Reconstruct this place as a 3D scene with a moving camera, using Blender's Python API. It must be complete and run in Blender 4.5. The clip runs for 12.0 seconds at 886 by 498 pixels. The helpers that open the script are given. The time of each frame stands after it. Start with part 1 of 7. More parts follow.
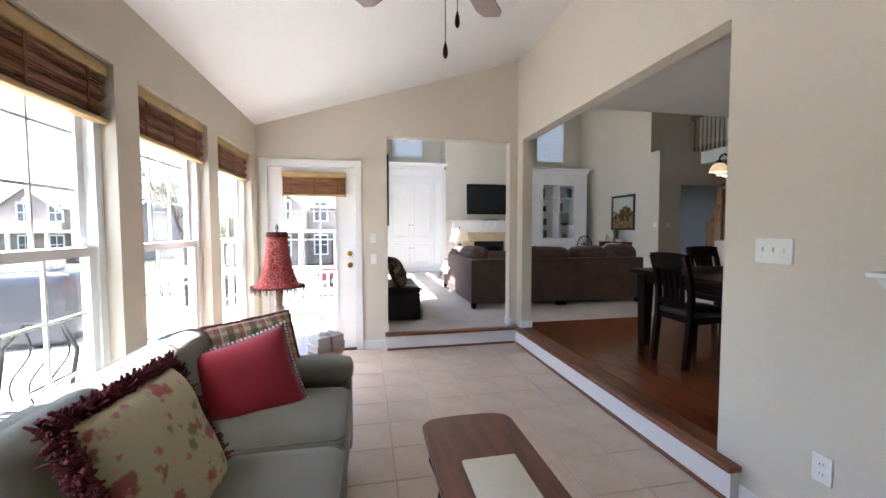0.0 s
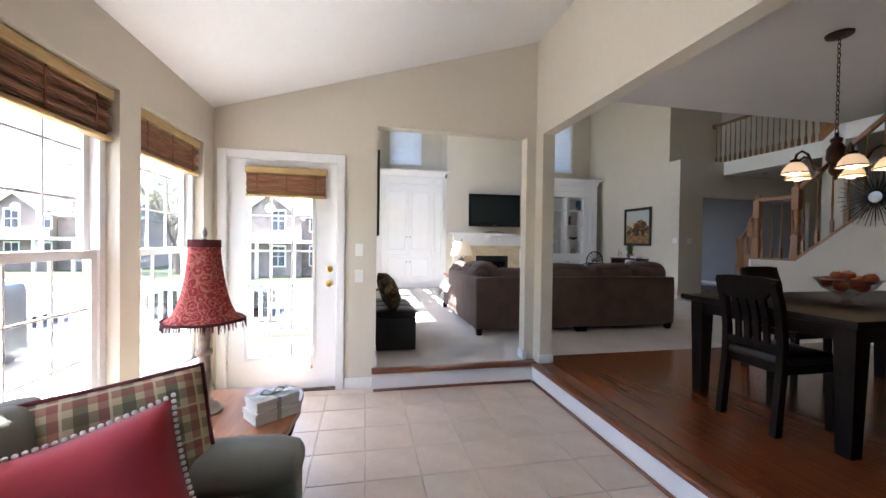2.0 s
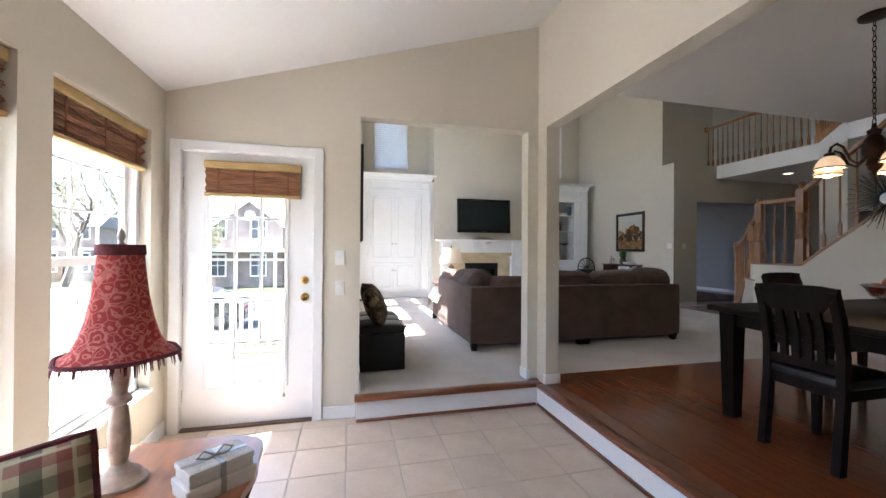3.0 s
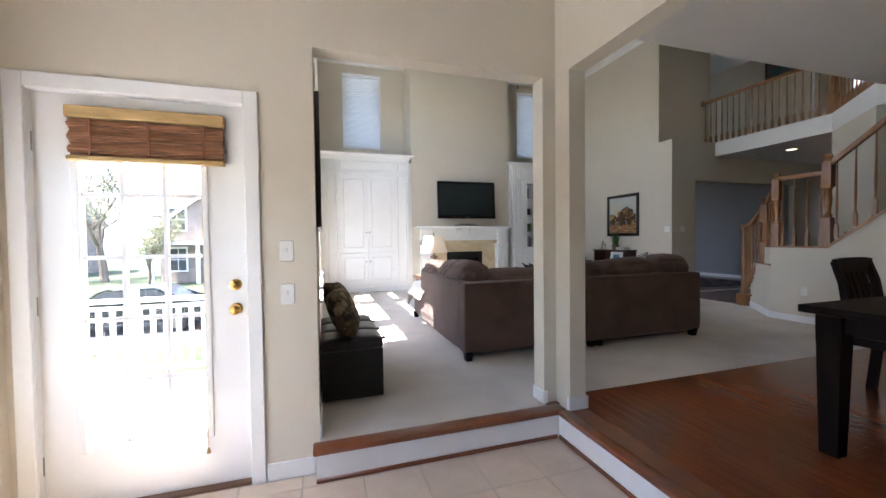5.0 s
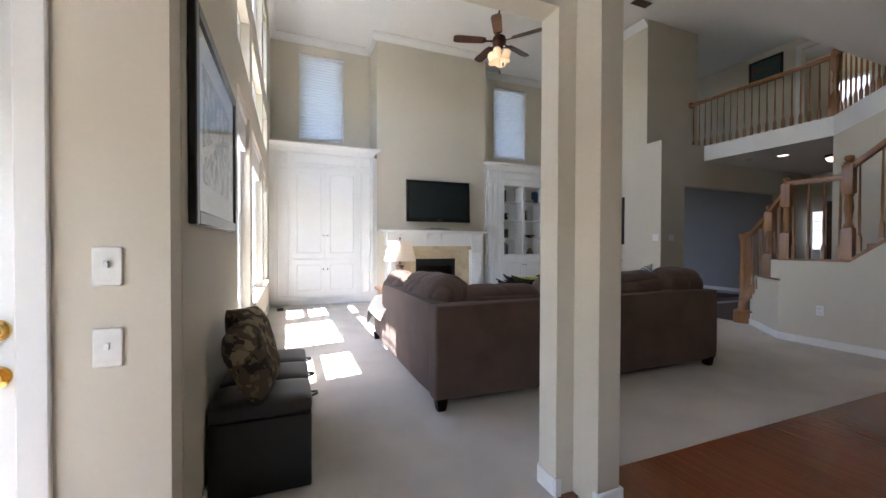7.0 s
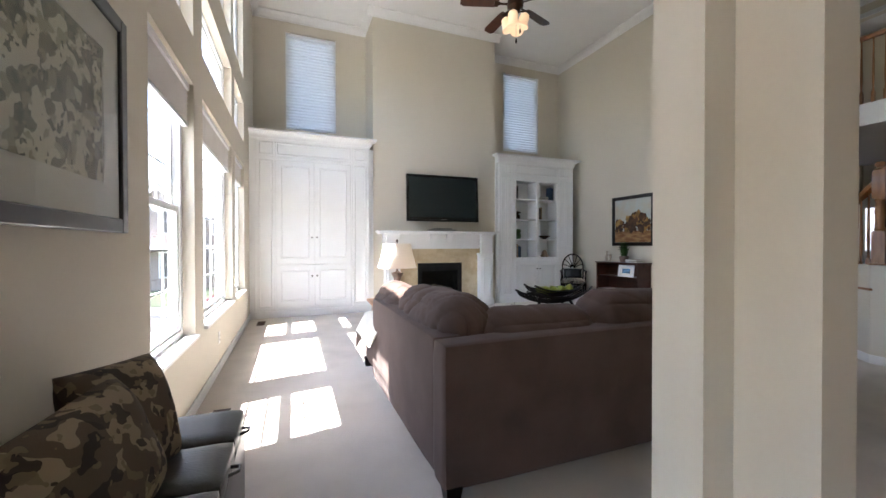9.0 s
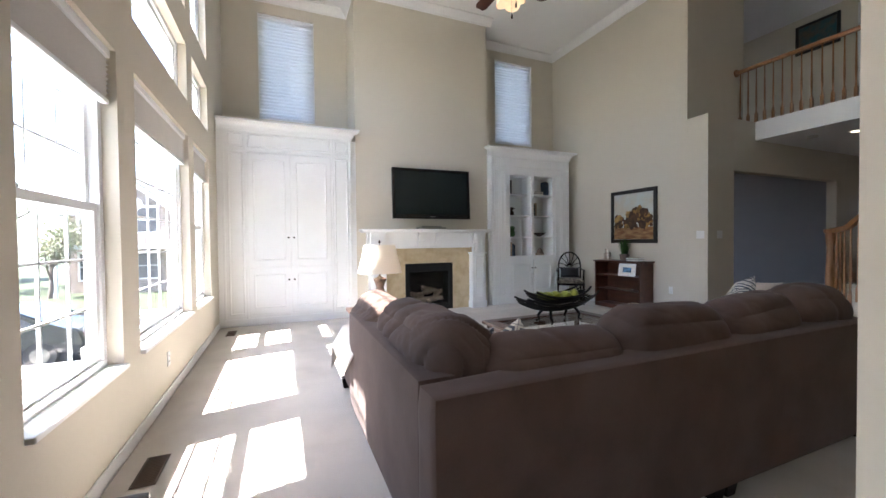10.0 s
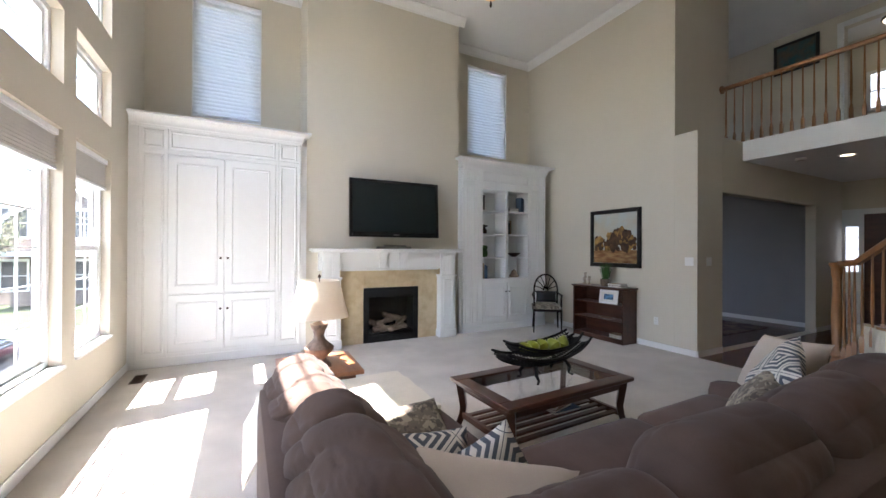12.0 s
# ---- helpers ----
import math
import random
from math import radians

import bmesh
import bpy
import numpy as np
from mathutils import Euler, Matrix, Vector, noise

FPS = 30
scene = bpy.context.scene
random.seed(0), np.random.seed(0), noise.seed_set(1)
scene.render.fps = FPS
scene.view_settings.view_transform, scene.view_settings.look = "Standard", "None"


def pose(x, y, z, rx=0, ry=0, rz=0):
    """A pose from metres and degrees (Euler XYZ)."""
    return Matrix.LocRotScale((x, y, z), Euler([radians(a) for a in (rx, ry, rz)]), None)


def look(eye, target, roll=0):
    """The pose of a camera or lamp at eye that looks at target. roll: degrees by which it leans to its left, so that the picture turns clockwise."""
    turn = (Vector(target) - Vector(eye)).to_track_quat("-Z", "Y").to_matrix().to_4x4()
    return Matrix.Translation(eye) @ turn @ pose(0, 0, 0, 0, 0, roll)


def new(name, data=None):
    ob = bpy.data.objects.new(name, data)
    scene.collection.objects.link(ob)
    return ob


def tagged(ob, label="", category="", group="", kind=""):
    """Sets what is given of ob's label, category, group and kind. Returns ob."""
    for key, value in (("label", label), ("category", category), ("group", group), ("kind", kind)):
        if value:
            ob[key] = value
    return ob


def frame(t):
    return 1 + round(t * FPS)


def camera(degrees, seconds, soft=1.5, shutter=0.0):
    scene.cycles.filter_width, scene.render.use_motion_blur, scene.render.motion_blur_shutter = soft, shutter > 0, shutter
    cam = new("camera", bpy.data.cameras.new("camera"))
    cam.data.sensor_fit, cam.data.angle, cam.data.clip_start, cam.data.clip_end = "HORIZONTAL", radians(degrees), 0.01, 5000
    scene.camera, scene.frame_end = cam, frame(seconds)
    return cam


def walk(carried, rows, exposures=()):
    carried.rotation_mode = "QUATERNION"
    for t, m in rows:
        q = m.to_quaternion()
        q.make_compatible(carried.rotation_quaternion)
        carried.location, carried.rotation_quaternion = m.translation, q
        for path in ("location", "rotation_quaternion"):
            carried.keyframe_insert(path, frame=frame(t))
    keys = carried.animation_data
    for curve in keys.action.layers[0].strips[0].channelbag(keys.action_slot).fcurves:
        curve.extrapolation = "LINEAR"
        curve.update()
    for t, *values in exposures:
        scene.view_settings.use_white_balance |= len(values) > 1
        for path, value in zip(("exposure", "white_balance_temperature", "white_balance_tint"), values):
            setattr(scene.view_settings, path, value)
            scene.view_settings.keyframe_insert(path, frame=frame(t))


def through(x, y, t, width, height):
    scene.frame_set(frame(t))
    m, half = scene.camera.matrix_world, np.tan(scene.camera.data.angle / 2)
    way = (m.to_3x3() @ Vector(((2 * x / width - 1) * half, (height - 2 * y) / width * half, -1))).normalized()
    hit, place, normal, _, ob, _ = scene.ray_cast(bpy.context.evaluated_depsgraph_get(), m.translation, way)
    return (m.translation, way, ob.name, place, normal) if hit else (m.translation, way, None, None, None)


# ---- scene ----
cam = camera(98.2, 12.0)
PATH = [
    (0, (1.127, 0.908, 1.347), (1.518, 2.867, 1.248), -0.1),
    (0.5, (1.166, 1.091, 1.343), (1.571, 3.047, 1.239), 0.4),
    (1, (1.192, 1.288, 1.348), (1.617, 3.241, 1.258), 0.9),
    (1.5, (1.223, 1.516, 1.329), (1.639, 3.471, 1.266), 1.0),
    (2, (1.253, 1.721, 1.333), (1.654, 3.68, 1.303), 0.8),
    (2.5, (1.257, 1.951, 1.337), (1.687, 3.904, 1.329), 0.7),
    (3, (1.273, 2.157, 1.321), (1.751, 4.099, 1.331), 0.4),
    (5, (1.395, 3.016, 1.316), (1.994, 4.924, 1.265), -0.7),
    (5.5, (1.46, 3.217, 1.329), (2.088, 5.115, 1.268), -0.7),
    (6, (1.533, 3.439, 1.325), (2.189, 5.328, 1.27), -0.5),
    (6.5, (1.602, 3.664, 1.332), (2.312, 5.533, 1.289), -0.0),
    (7, (1.699, 3.877, 1.331), (2.444, 5.733, 1.305), 0.2),
    (9, (2.006, 4.728, 1.35), (2.734, 6.591, 1.331), -0.1),
    (9.5, (2.11, 4.963, 1.378), (2.837, 6.826, 1.345), -0.6),
    (10, (2.194, 5.184, 1.398), (2.971, 7.027, 1.359), -0.6),
    (10.5, (2.31, 5.38, 1.461), (3.126, 7.205, 1.415), -0.9),
    (11, (2.388, 5.583, 1.469), (3.245, 7.39, 1.442), -0.7),
    (11.5, (2.474, 5.742, 1.546), (3.357, 7.536, 1.535), -0.1),
    (12, (2.561, 5.855, 1.596), (3.481, 7.631, 1.602), 0.3),
]
walk(cam, [(t, look(eye, target, roll)) for t, eye, target, roll in PATH], [(0.0, 3.36, 6120, 13), (7.0, 3.28, 6120, 12.5), (12.0, 3.46, 6170, 13)])

# ---- light ----
SUN_TRAVEL = Vector((0.50, 0.10, -1.0)).normalized()
world = bpy.data.worlds.new("sky")
scene.world = world
world.use_nodes = True
wn = world.node_tree
sky = wn.nodes.new("ShaderNodeTexSky")
sky.sky_type, sky.sun_disc = "NISHITA", False
sky.sun_elevation = math.asin(-SUN_TRAVEL.z)
sky.sun_rotation = math.atan2(-SUN_TRAVEL.x, -SUN_TRAVEL.y)
sky.dust_density, sky.ozone_density = 2.0, 1.0
wn.nodes["Background"].inputs["Strength"].default_value = 0.15
wn.links.new(sky.outputs["Color"], wn.nodes["Background"].inputs["Color"])
sun = new("sun", bpy.data.lights.new("sun", "SUN"))
sun.data.energy, sun.data.angle, sun.data.color = 5.0, radians(0.53), (1.0, 0.965, 0.92)
sun.matrix_world = look((0, 0, 20), Vector((0, 0, 20)) + SUN_TRAVEL)

# ---- materials ----
MATS = {}


def pm(name, col, rough=0.6, metal=0.0, var=0.12, scale=3.0, fine=0.06, fscale=60.0, bump=0.0, bscale=150.0, spec=0.5,
       stretch=(1, 1, 1), col2=None, rnd=0.0, trans=0.0, emit=0.0, coat=0.0, sheen=0.0):
    """A painted, woven or wooden surface: base colour varied at two scales, with fine relief."""
    m = bpy.data.materials.new(name)
    m.use_nodes = True
    nt = m.node_tree
    n, l = nt.nodes, nt.links
    p = n["Principled BSDF"]
    tc, mp = n.new("ShaderNodeTexCoord"), n.new("ShaderNodeMapping")
    mp.inputs["Scale"].default_value = stretch
    l.new(tc.outputs["Object"], mp.inputs["Vector"])
    big, small = n.new("ShaderNodeTexNoise"), n.new("ShaderNodeTexNoise")
    big.inputs["Scale"].default_value, small.inputs["Scale"].default_value = scale, fscale
    big.inputs["Detail"].default_value, small.inputs["Detail"].default_value = 4, 3
    for t in (big, small):
        l.new(mp.outputs["Vector"], t.inputs["Vector"])
    c2 = col2 or tuple(c * (1 - 2 * var) for c in col)
    ramp = n.new("ShaderNodeMix")
    ramp.data_type = "RGBA"
    ramp.inputs["A"].default_value, ramp.inputs["B"].default_value = (*c2, 1), (*col, 1)
    mr = n.new("ShaderNodeMapRange")
    mr.inputs["From Min"].default_value, mr.inputs["From Max"].default_value = 0.3, 0.62
    l.new(big.outputs["Fac"], mr.inputs["Value"])
    l.new(mr.outputs["Result"], ramp.inputs["Factor"])
    out = ramp.outputs["Result"]
    hsv = n.new("ShaderNodeHueSaturation")
    ma = n.new("ShaderNodeMath")
    ma.operation = "MULTIPLY_ADD"
    ma.inputs[1].default_value, ma.inputs[2].default_value = 2 * fine, 1 - fine
    l.new(small.outputs["Fac"], ma.inputs[0])
    val = ma.outputs[0]
    if rnd:
        oi, mb = n.new("ShaderNodeObjectInfo"), n.new("ShaderNodeMath")
        mb.operation = "MULTIPLY_ADD"
        mb.inputs[1].default_value = rnd
        l.new(oi.outputs["Random"], mb.inputs[0])
        l.new(val, mb.inputs[2])
        val = mb.outputs[0]
    l.new(val, hsv.inputs["Value"])
    l.new(out, hsv.inputs["Color"])
    l.new(hsv.outputs["Color"], p.inputs["Base Color"])
    p.inputs["Roughness"].default_value, p.inputs["Metallic"].default_value = rough, metal
    p.inputs["Specular IOR Level"].default_value = spec
    p.inputs["Transmission Weight"].default_value = trans
    p.inputs["Coat Weight"].default_value = coat
    p.inputs["Coat Roughness"].default_value = 0.1
    p.inputs["Sheen Weight"].default_value = sheen
    if emit:
        p.inputs["Emission Color"].default_value, p.inputs["Emission Strength"].default_value = (*col, 1), emit
    if bump:
        b, bt = n.new("ShaderNodeBump"), n.new("ShaderNodeTexNoise")
        bt.inputs["Scale"].default_value, bt.inputs["Detail"].default_value = bscale, 4
        l.new(mp.outputs["Vector"], bt.inputs["Vector"])
        b.inputs["Strength"].default_value, b.inputs["Distance"].default_value = bump, 0.004
        l.new(bt.outputs["Fac"], b.inputs["Height"])
        l.new(b.outputs["Normal"], p.inputs["Normal"])
    MATS[name] = m
    return m


def nodes_of(m):
    return m.node_tree.nodes, m.node_tree.links, m.node_tree.nodes["Principled BSDF"]


PAINT = pm("wall_paint", (0.635, 0.582, 0.482), 0.75, var=0.015, scale=1.2, fine=0.02, bump=0.06, bscale=220)
CEIL = pm("ceiling_paint", (0.80, 0.79, 0.77), 0.85, var=0.01, fine=0.015, bump=0.05, bscale=180)
TRIM = pm("white_trim_paint", (0.80, 0.80, 0.79), 0.35, var=0.012, fine=0.015, bump=0.02, bscale=60)
CAB = pm("white_cabinet_paint", (0.80, 0.80, 0.79), 0.4, var=0.015, fine=0.015, bump=0.02, bscale=40)
VINYL = pm("white_vinyl", (0.82, 0.83, 0.84), 0.35, var=0.01, fine=0.01)
BLUEWALL = pm("slate_blue_wall_paint", (0.33, 0.325, 0.33), 0.75, var=0.02, fine=0.02, bump=0.05)
TILE = pm("ceramic_floor_tile", (0.60, 0.50, 0.405), 0.33, var=0.16, scale=5, fine=0.05, fscale=40, bump=0.05, bscale=30, rnd=0.10,
          col2=(0.54, 0.43, 0.335))
GROUT = pm("sand_grout", (0.56, 0.50, 0.43), 0.9, var=0.1, bump=0.2)
CARPET = pm("cut_pile_carpet", (0.57, 0.52, 0.46), 0.95, var=0.10, scale=2.2, fine=0.14, fscale=260, bump=0.9, bscale=420, spec=0.1, sheen=0.3)
PLANK = pm("cherry_plank", (0.18, 0.052, 0.0165), 0.20, var=0.12, scale=4, fine=0.07, fscale=30, stretch=(9, 0.8, 9), rnd=0.16, bump=0.04, bscale=40, coat=0.08, spec=0.4)
NOSE = pm("cherry_nosing", (0.19, 0.062, 0.026), 0.3, var=0.08, stretch=(1, 3, 3), fine=0.05, coat=0.2)
OAK = pm("honey_oak", (0.31, 0.14, 0.052), 0.38, var=0.14, scale=6, fine=0.12, fscale=40, stretch=(6, 6, 1), coat=0.15)
ESPRESSO = pm("espresso_wood", (0.015, 0.010, 0.009), 0.42, var=0.2, stretch=(5, 5, 1), fine=0.15, spec=0.06)
WALNUT = pm("walnut_stain_wood", (0.085, 0.030, 0.016), 0.3, var=0.2, stretch=(5, 1, 5), fine=0.15, coat=0.2)
BENCHWOOD = pm("mahogany_top", (0.16, 0.065, 0.04), 0.38, var=0.2, scale=4, stretch=(7, 1, 7), fine=0.12, coat=0.15)
TABLEWOOD = pm("russet_table_top", (0.40, 0.17, 0.08), 0.32, var=0.16, scale=4, stretch=(6, 1, 6), fine=0.1, coat=0.2)
IRON = pm("black_wrought_iron", (0.02, 0.018, 0.017), 0.5, 0.6, var=0.2, bump=0.2, bscale=80)
BRONZE = pm("oil_rubbed_bronze", (0.055, 0.028, 0.018), 0.38, 0.8, var=0.25, fine=0.1)
BRASS = pm("polished_brass", (0.75, 0.50, 0.16), 0.16, 1.0, var=0.05)
CHROME = pm("pewter_metal", (0.35, 0.33, 0.30), 0.3, 1.0, var=0.1)
MICRO = pm("brown_microfiber", (0.116, 0.078, 0.063), 0.92, var=0.13, scale=4.0, fine=0.07, fscale=190, bump=0.18, bscale=60, spec=0.1, sheen=0.08)
SAGE = pm("sage_sofa_fabric", (0.17, 0.17, 0.135), 0.92, var=0.06, scale=5, fine=0.10, fscale=320, bump=0.35, bscale=500, spec=0.15, sheen=0.25)
RED = pm("crimson_cotton", (0.33, 0.022, 0.035), 0.88, var=0.08, fine=0.1, fscale=300, bump=0.25, bscale=420, sheen=0.2)
FRINGE = pm("burgundy_chenille", (0.13, 0.022, 0.028), 0.95, var=0.25, scale=30, fine=0.15, bump=0.5, bscale=200)
WHITEBEAD = pm("white_bobble_trim", (0.78, 0.74, 0.70), 0.9, var=0.05)
CREAM = pm("cream_cushion_fabric", (0.50, 0.42, 0.345), 0.92, var=0.06, fine=0.08, fscale=250, bump=0.25, bscale=320)
RUNNER = pm("ivory_table_runner", (0.62, 0.57, 0.44), 0.9, var=0.04, fine=0.08, fscale=300, bump=0.3, bscale=420)
LEATHER = pm("black_leather", (0.013, 0.013, 0.014), 0.36, var=0.2, fine=0.1, bump=0.3, bscale=120)
BLACKPLASTIC = pm("gloss_black_plastic", (0.006, 0.006, 0.007), 0.18, var=0.05)
SCREEN = pm("dark_screen", (0.012, 0.017, 0.017), 0.22, var=0.02)
MARBLE = pm("honey_marble", (0.62, 0.51, 0.33), 0.3, var=0.14, scale=7, fine=0.06, fscale=20, col2=(0.5, 0.38, 0.22))
FIREBLACK = pm("matte_black_steel", (0.012, 0.012, 0.012), 0.55, 0.3, var=0.1)
LOG = pm("ceramic_log", (0.40, 0.30, 0.22), 0.9, var=0.25, scale=20, fine=0.2, bump=0.6, bscale=60)
PLATE = pm("white_switch_plastic", (0.80, 0.79, 0.76), 0.4, var=0.01)
GOLDRAIL = pm("tan_bamboo_valance", (0.50, 0.34, 0.14), 0.55, var=0.12, stretch=(3, 0.6, 20), fine=0.1)
BAMBOO = pm("russet_woven_bamboo", (0.32, 0.14, 0.068), 0.65, var=0.30, scale=9, stretch=(1, 0.7, 14), fine=0.25, fscale=40, bump=0.3, bscale=60)
BAMBOOX = pm("russet_woven_bamboo_door", (0.38, 0.17, 0.08), 0.6, var=0.35, scale=9, stretch=(0.7, 1, 14), fine=0.25, fscale=40, bump=0.3, bscale=60)
BAMBOOTAPE = pm("brown_blind_tape", (0.24, 0.10, 0.05), 0.9)
SHADECLOTH = pm("white_cellular_shade", (0.62, 0.60, 0.57), 0.85, var=0.04, fine=0.04)
LAMPWOOD = pm("weathered_turned_wood", (0.24, 0.165, 0.125), 0.55, var=0.3, scale=8, stretch=(4, 4, 1), fine=0.15)
LAMPCREAM = pm("distressed_cream_post", (0.52, 0.44, 0.35), 0.6, var=0.22, scale=22, fine=0.12, bump=0.2, bscale=60)
GLOWGLASS = pm("lit_frosted_glass", (1.0, 0.70, 0.42), 0.4, var=0.05, emit=0.06)
DOMELIGHT = pm("lit_ceiling_lens", (1.0, 0.86, 0.62), 0.4, var=0.02, emit=0.5)
DECK = pm("weathered_deck_board", (0.48, 0.46, 0.43), 0.85, var=0.12, scale=3, stretch=(8, 1, 8), fine=0.14, rnd=0.15)
RAILW = pm("white_railing_paint", (0.78, 0.78, 0.77), 0.5, var=0.03)
GRASS = pm("spring_lawn", (0.048, 0.062, 0.022), 0.95, var=0.3, scale=0.5, fine=0.3, fscale=20, bump=0.5, bscale=8)
ASPHALT = pm("street_asphalt", (0.055, 0.055, 0.057), 0.9, var=0.15, scale=0.6, fine=0.15, fscale=30, bump=0.3)
CONCRETE = pm("pale_concrete", (0.30, 0.285, 0.265), 0.9, var=0.1, fine=0.1)
ROOF = pm("grey_shingle", (0.16, 0.155, 0.155), 0.9, var=0.2, scale=3, fine=0.25, fscale=16, bump=0.4, bscale=10)
BRICK = pm("plum_brick", (0.26, 0.205, 0.175), 0.9, var=0.2, scale=2, fine=0.25, fscale=14)
SIDING = pm("pale_siding", (0.45, 0.44, 0.42), 0.8, var=0.06, fine=0.05)
BARK = pm("tree_bark", (0.13, 0.10, 0.08), 0.95, var=0.3, scale=6, bump=0.6, bscale=20)
LEAF = pm("young_leaf", (0.19, 0.20, 0.10), 0.8, var=0.3, scale=1.5, fine=0.2, col2=(0.33, 0.30, 0.21))
COVER = pm("black_vinyl_cover", (0.02, 0.022, 0.028), 0.35, var=0.2, bump=0.3, bscale=6)
CARW = pm("white_car_paint", (0.75, 0.75, 0.76), 0.2, var=0.01, coat=0.6)
CARR = pm("maroon_car_paint", (0.20, 0.02, 0.03), 0.2, var=0.05, coat=0.6)
RUBBER = pm("black_rubber", (0.015, 0.015, 0.015), 0.8)
FARGLASS = pm("dark_window_glass", (0.07, 0.072, 0.078), 0.3, var=0.1, spec=0.25)
PEAR = pm("green_pear_skin", (0.27, 0.29, 0.035), 0.4, var=0.15, scale=14, fine=0.1)
APPLE = pm("red_apple_skin", (0.30, 0.03, 0.02), 0.3, var=0.3, scale=12, fine=0.1, col2=(0.42, 0.20, 0.04))
PLANTGREEN = pm("grass_plant_green", (0.06, 0.15, 0.03), 0.6, var=0.3, scale=10)
BOOKS = [pm("book_cloth_" + c, v, 0.7, var=0.1) for c, v in (("charcoal", (0.03, 0.03, 0.035)), ("brown", (0.14, 0.06, 0.035)), ("green", (0.05, 0.09, 0.04)), ("tan", (0.40, 0.30, 0.20)), ("blue", (0.05, 0.09, 0.16)))]
PAPER = pm("white_paper", (0.78, 0.76, 0.72), 0.8, var=0.05)
PICFRAME = pm("black_wood_picture_frame", (0.016, 0.013, 0.012), 0.3, var=0.15, coat=0.2)
MATBOARD = pm("cream_mat_board", (0.62, 0.59, 0.52), 0.9, var=0.02)
GREYPEWTER = pm("blue_grey_step", (0.2, 0.22, 0.26), 0.5)
TEALART = pm("teal_art_print", (0.03, 0.10, 0.12), 0.6, var=0.4, scale=6, fine=0.2, fscale=20, col2=(0.14, 0.09, 0.04))
VENT = pm("brown_vent_metal", (0.10, 0.065, 0.045), 0.5, 0.4)
THROW = pm("ivory_fleece_throw", (0.66, 0.60, 0.50), 0.98, var=0.06, fine=0.12, fscale=120, bump=0.8, bscale=130)
DOORBROWN = pm("stained_threshold", (0.14, 0.08, 0.05), 0.6)


def glass_mat(name, tint=(1, 1, 1)):
    m = bpy.data.materials.new(name)
    m.use_nodes = True
    nt = m.node_tree
    nt.nodes.remove(nt.nodes["Principled BSDF"])
    tr, gl, mx, fr = (nt.nodes.new("ShaderNode" + k) for k in ("BsdfTransparent", "BsdfGlossy", "MixShader", "LayerWeight"))
    pw, ad = nt.nodes.new("ShaderNodeMath"), nt.nodes.new("ShaderNodeMath")
    pw.operation, ad.operation = "POWER", "MULTIPLY_ADD"
    pw.inputs[1].default_value, ad.inputs[1].default_value, ad.inputs[2].default_value = 5.0, 0.6, 0.025
    tr.inputs["Color"].default_value = (*tint, 1)
    gl.inputs["Roughness"].default_value = 0.02
    fr.inputs["Blend"].default_value = 0.5
    nt.links.new(fr.outputs["Facing"], pw.inputs[0])
    nt.links.new(pw.outputs[0], ad.inputs[0])
    nt.links.new(ad.outputs[0], mx.inputs[0])
    nt.links.new(tr.outputs[0], mx.inputs[1])
    nt.links.new(gl.outputs[0], mx.inputs[2])
    nt.links.new(mx.outputs[0], nt.nodes["Material Output"].inputs["Surface"])
    return m


GLASS = glass_mat("clear_glass", (0.97, 0.98, 0.98))


def thin_mat(name, col, through):
    """A thin leaf or slat that lets part of the light through."""
    m = pm(name, col, 0.6, var=0.02)
    n, l, p = nodes_of(m)
    t, mx = n.new("ShaderNodeBsdfTranslucent"), n.new("ShaderNodeMixShader")
    t.inputs["Color"].default_value = (*col, 1)
    mx.inputs[0].default_value = through
    l.new(p.outputs[0], mx.inputs[1])
    l.new(t.outputs[0], mx.inputs[2])
    l.new(mx.outputs[0], n["Material Output"].inputs["Surface"])
    return m


SLAT = thin_mat("white_blind_slat", (0.84, 0.85, 0.86), 0.34)
LAMPSHADE = thin_mat("ivory_linen_shade", (0.84, 0.79, 0.71), 0.5)
SMOKED = glass_mat("hearth_glass", (0.85, 0.85, 0.85))


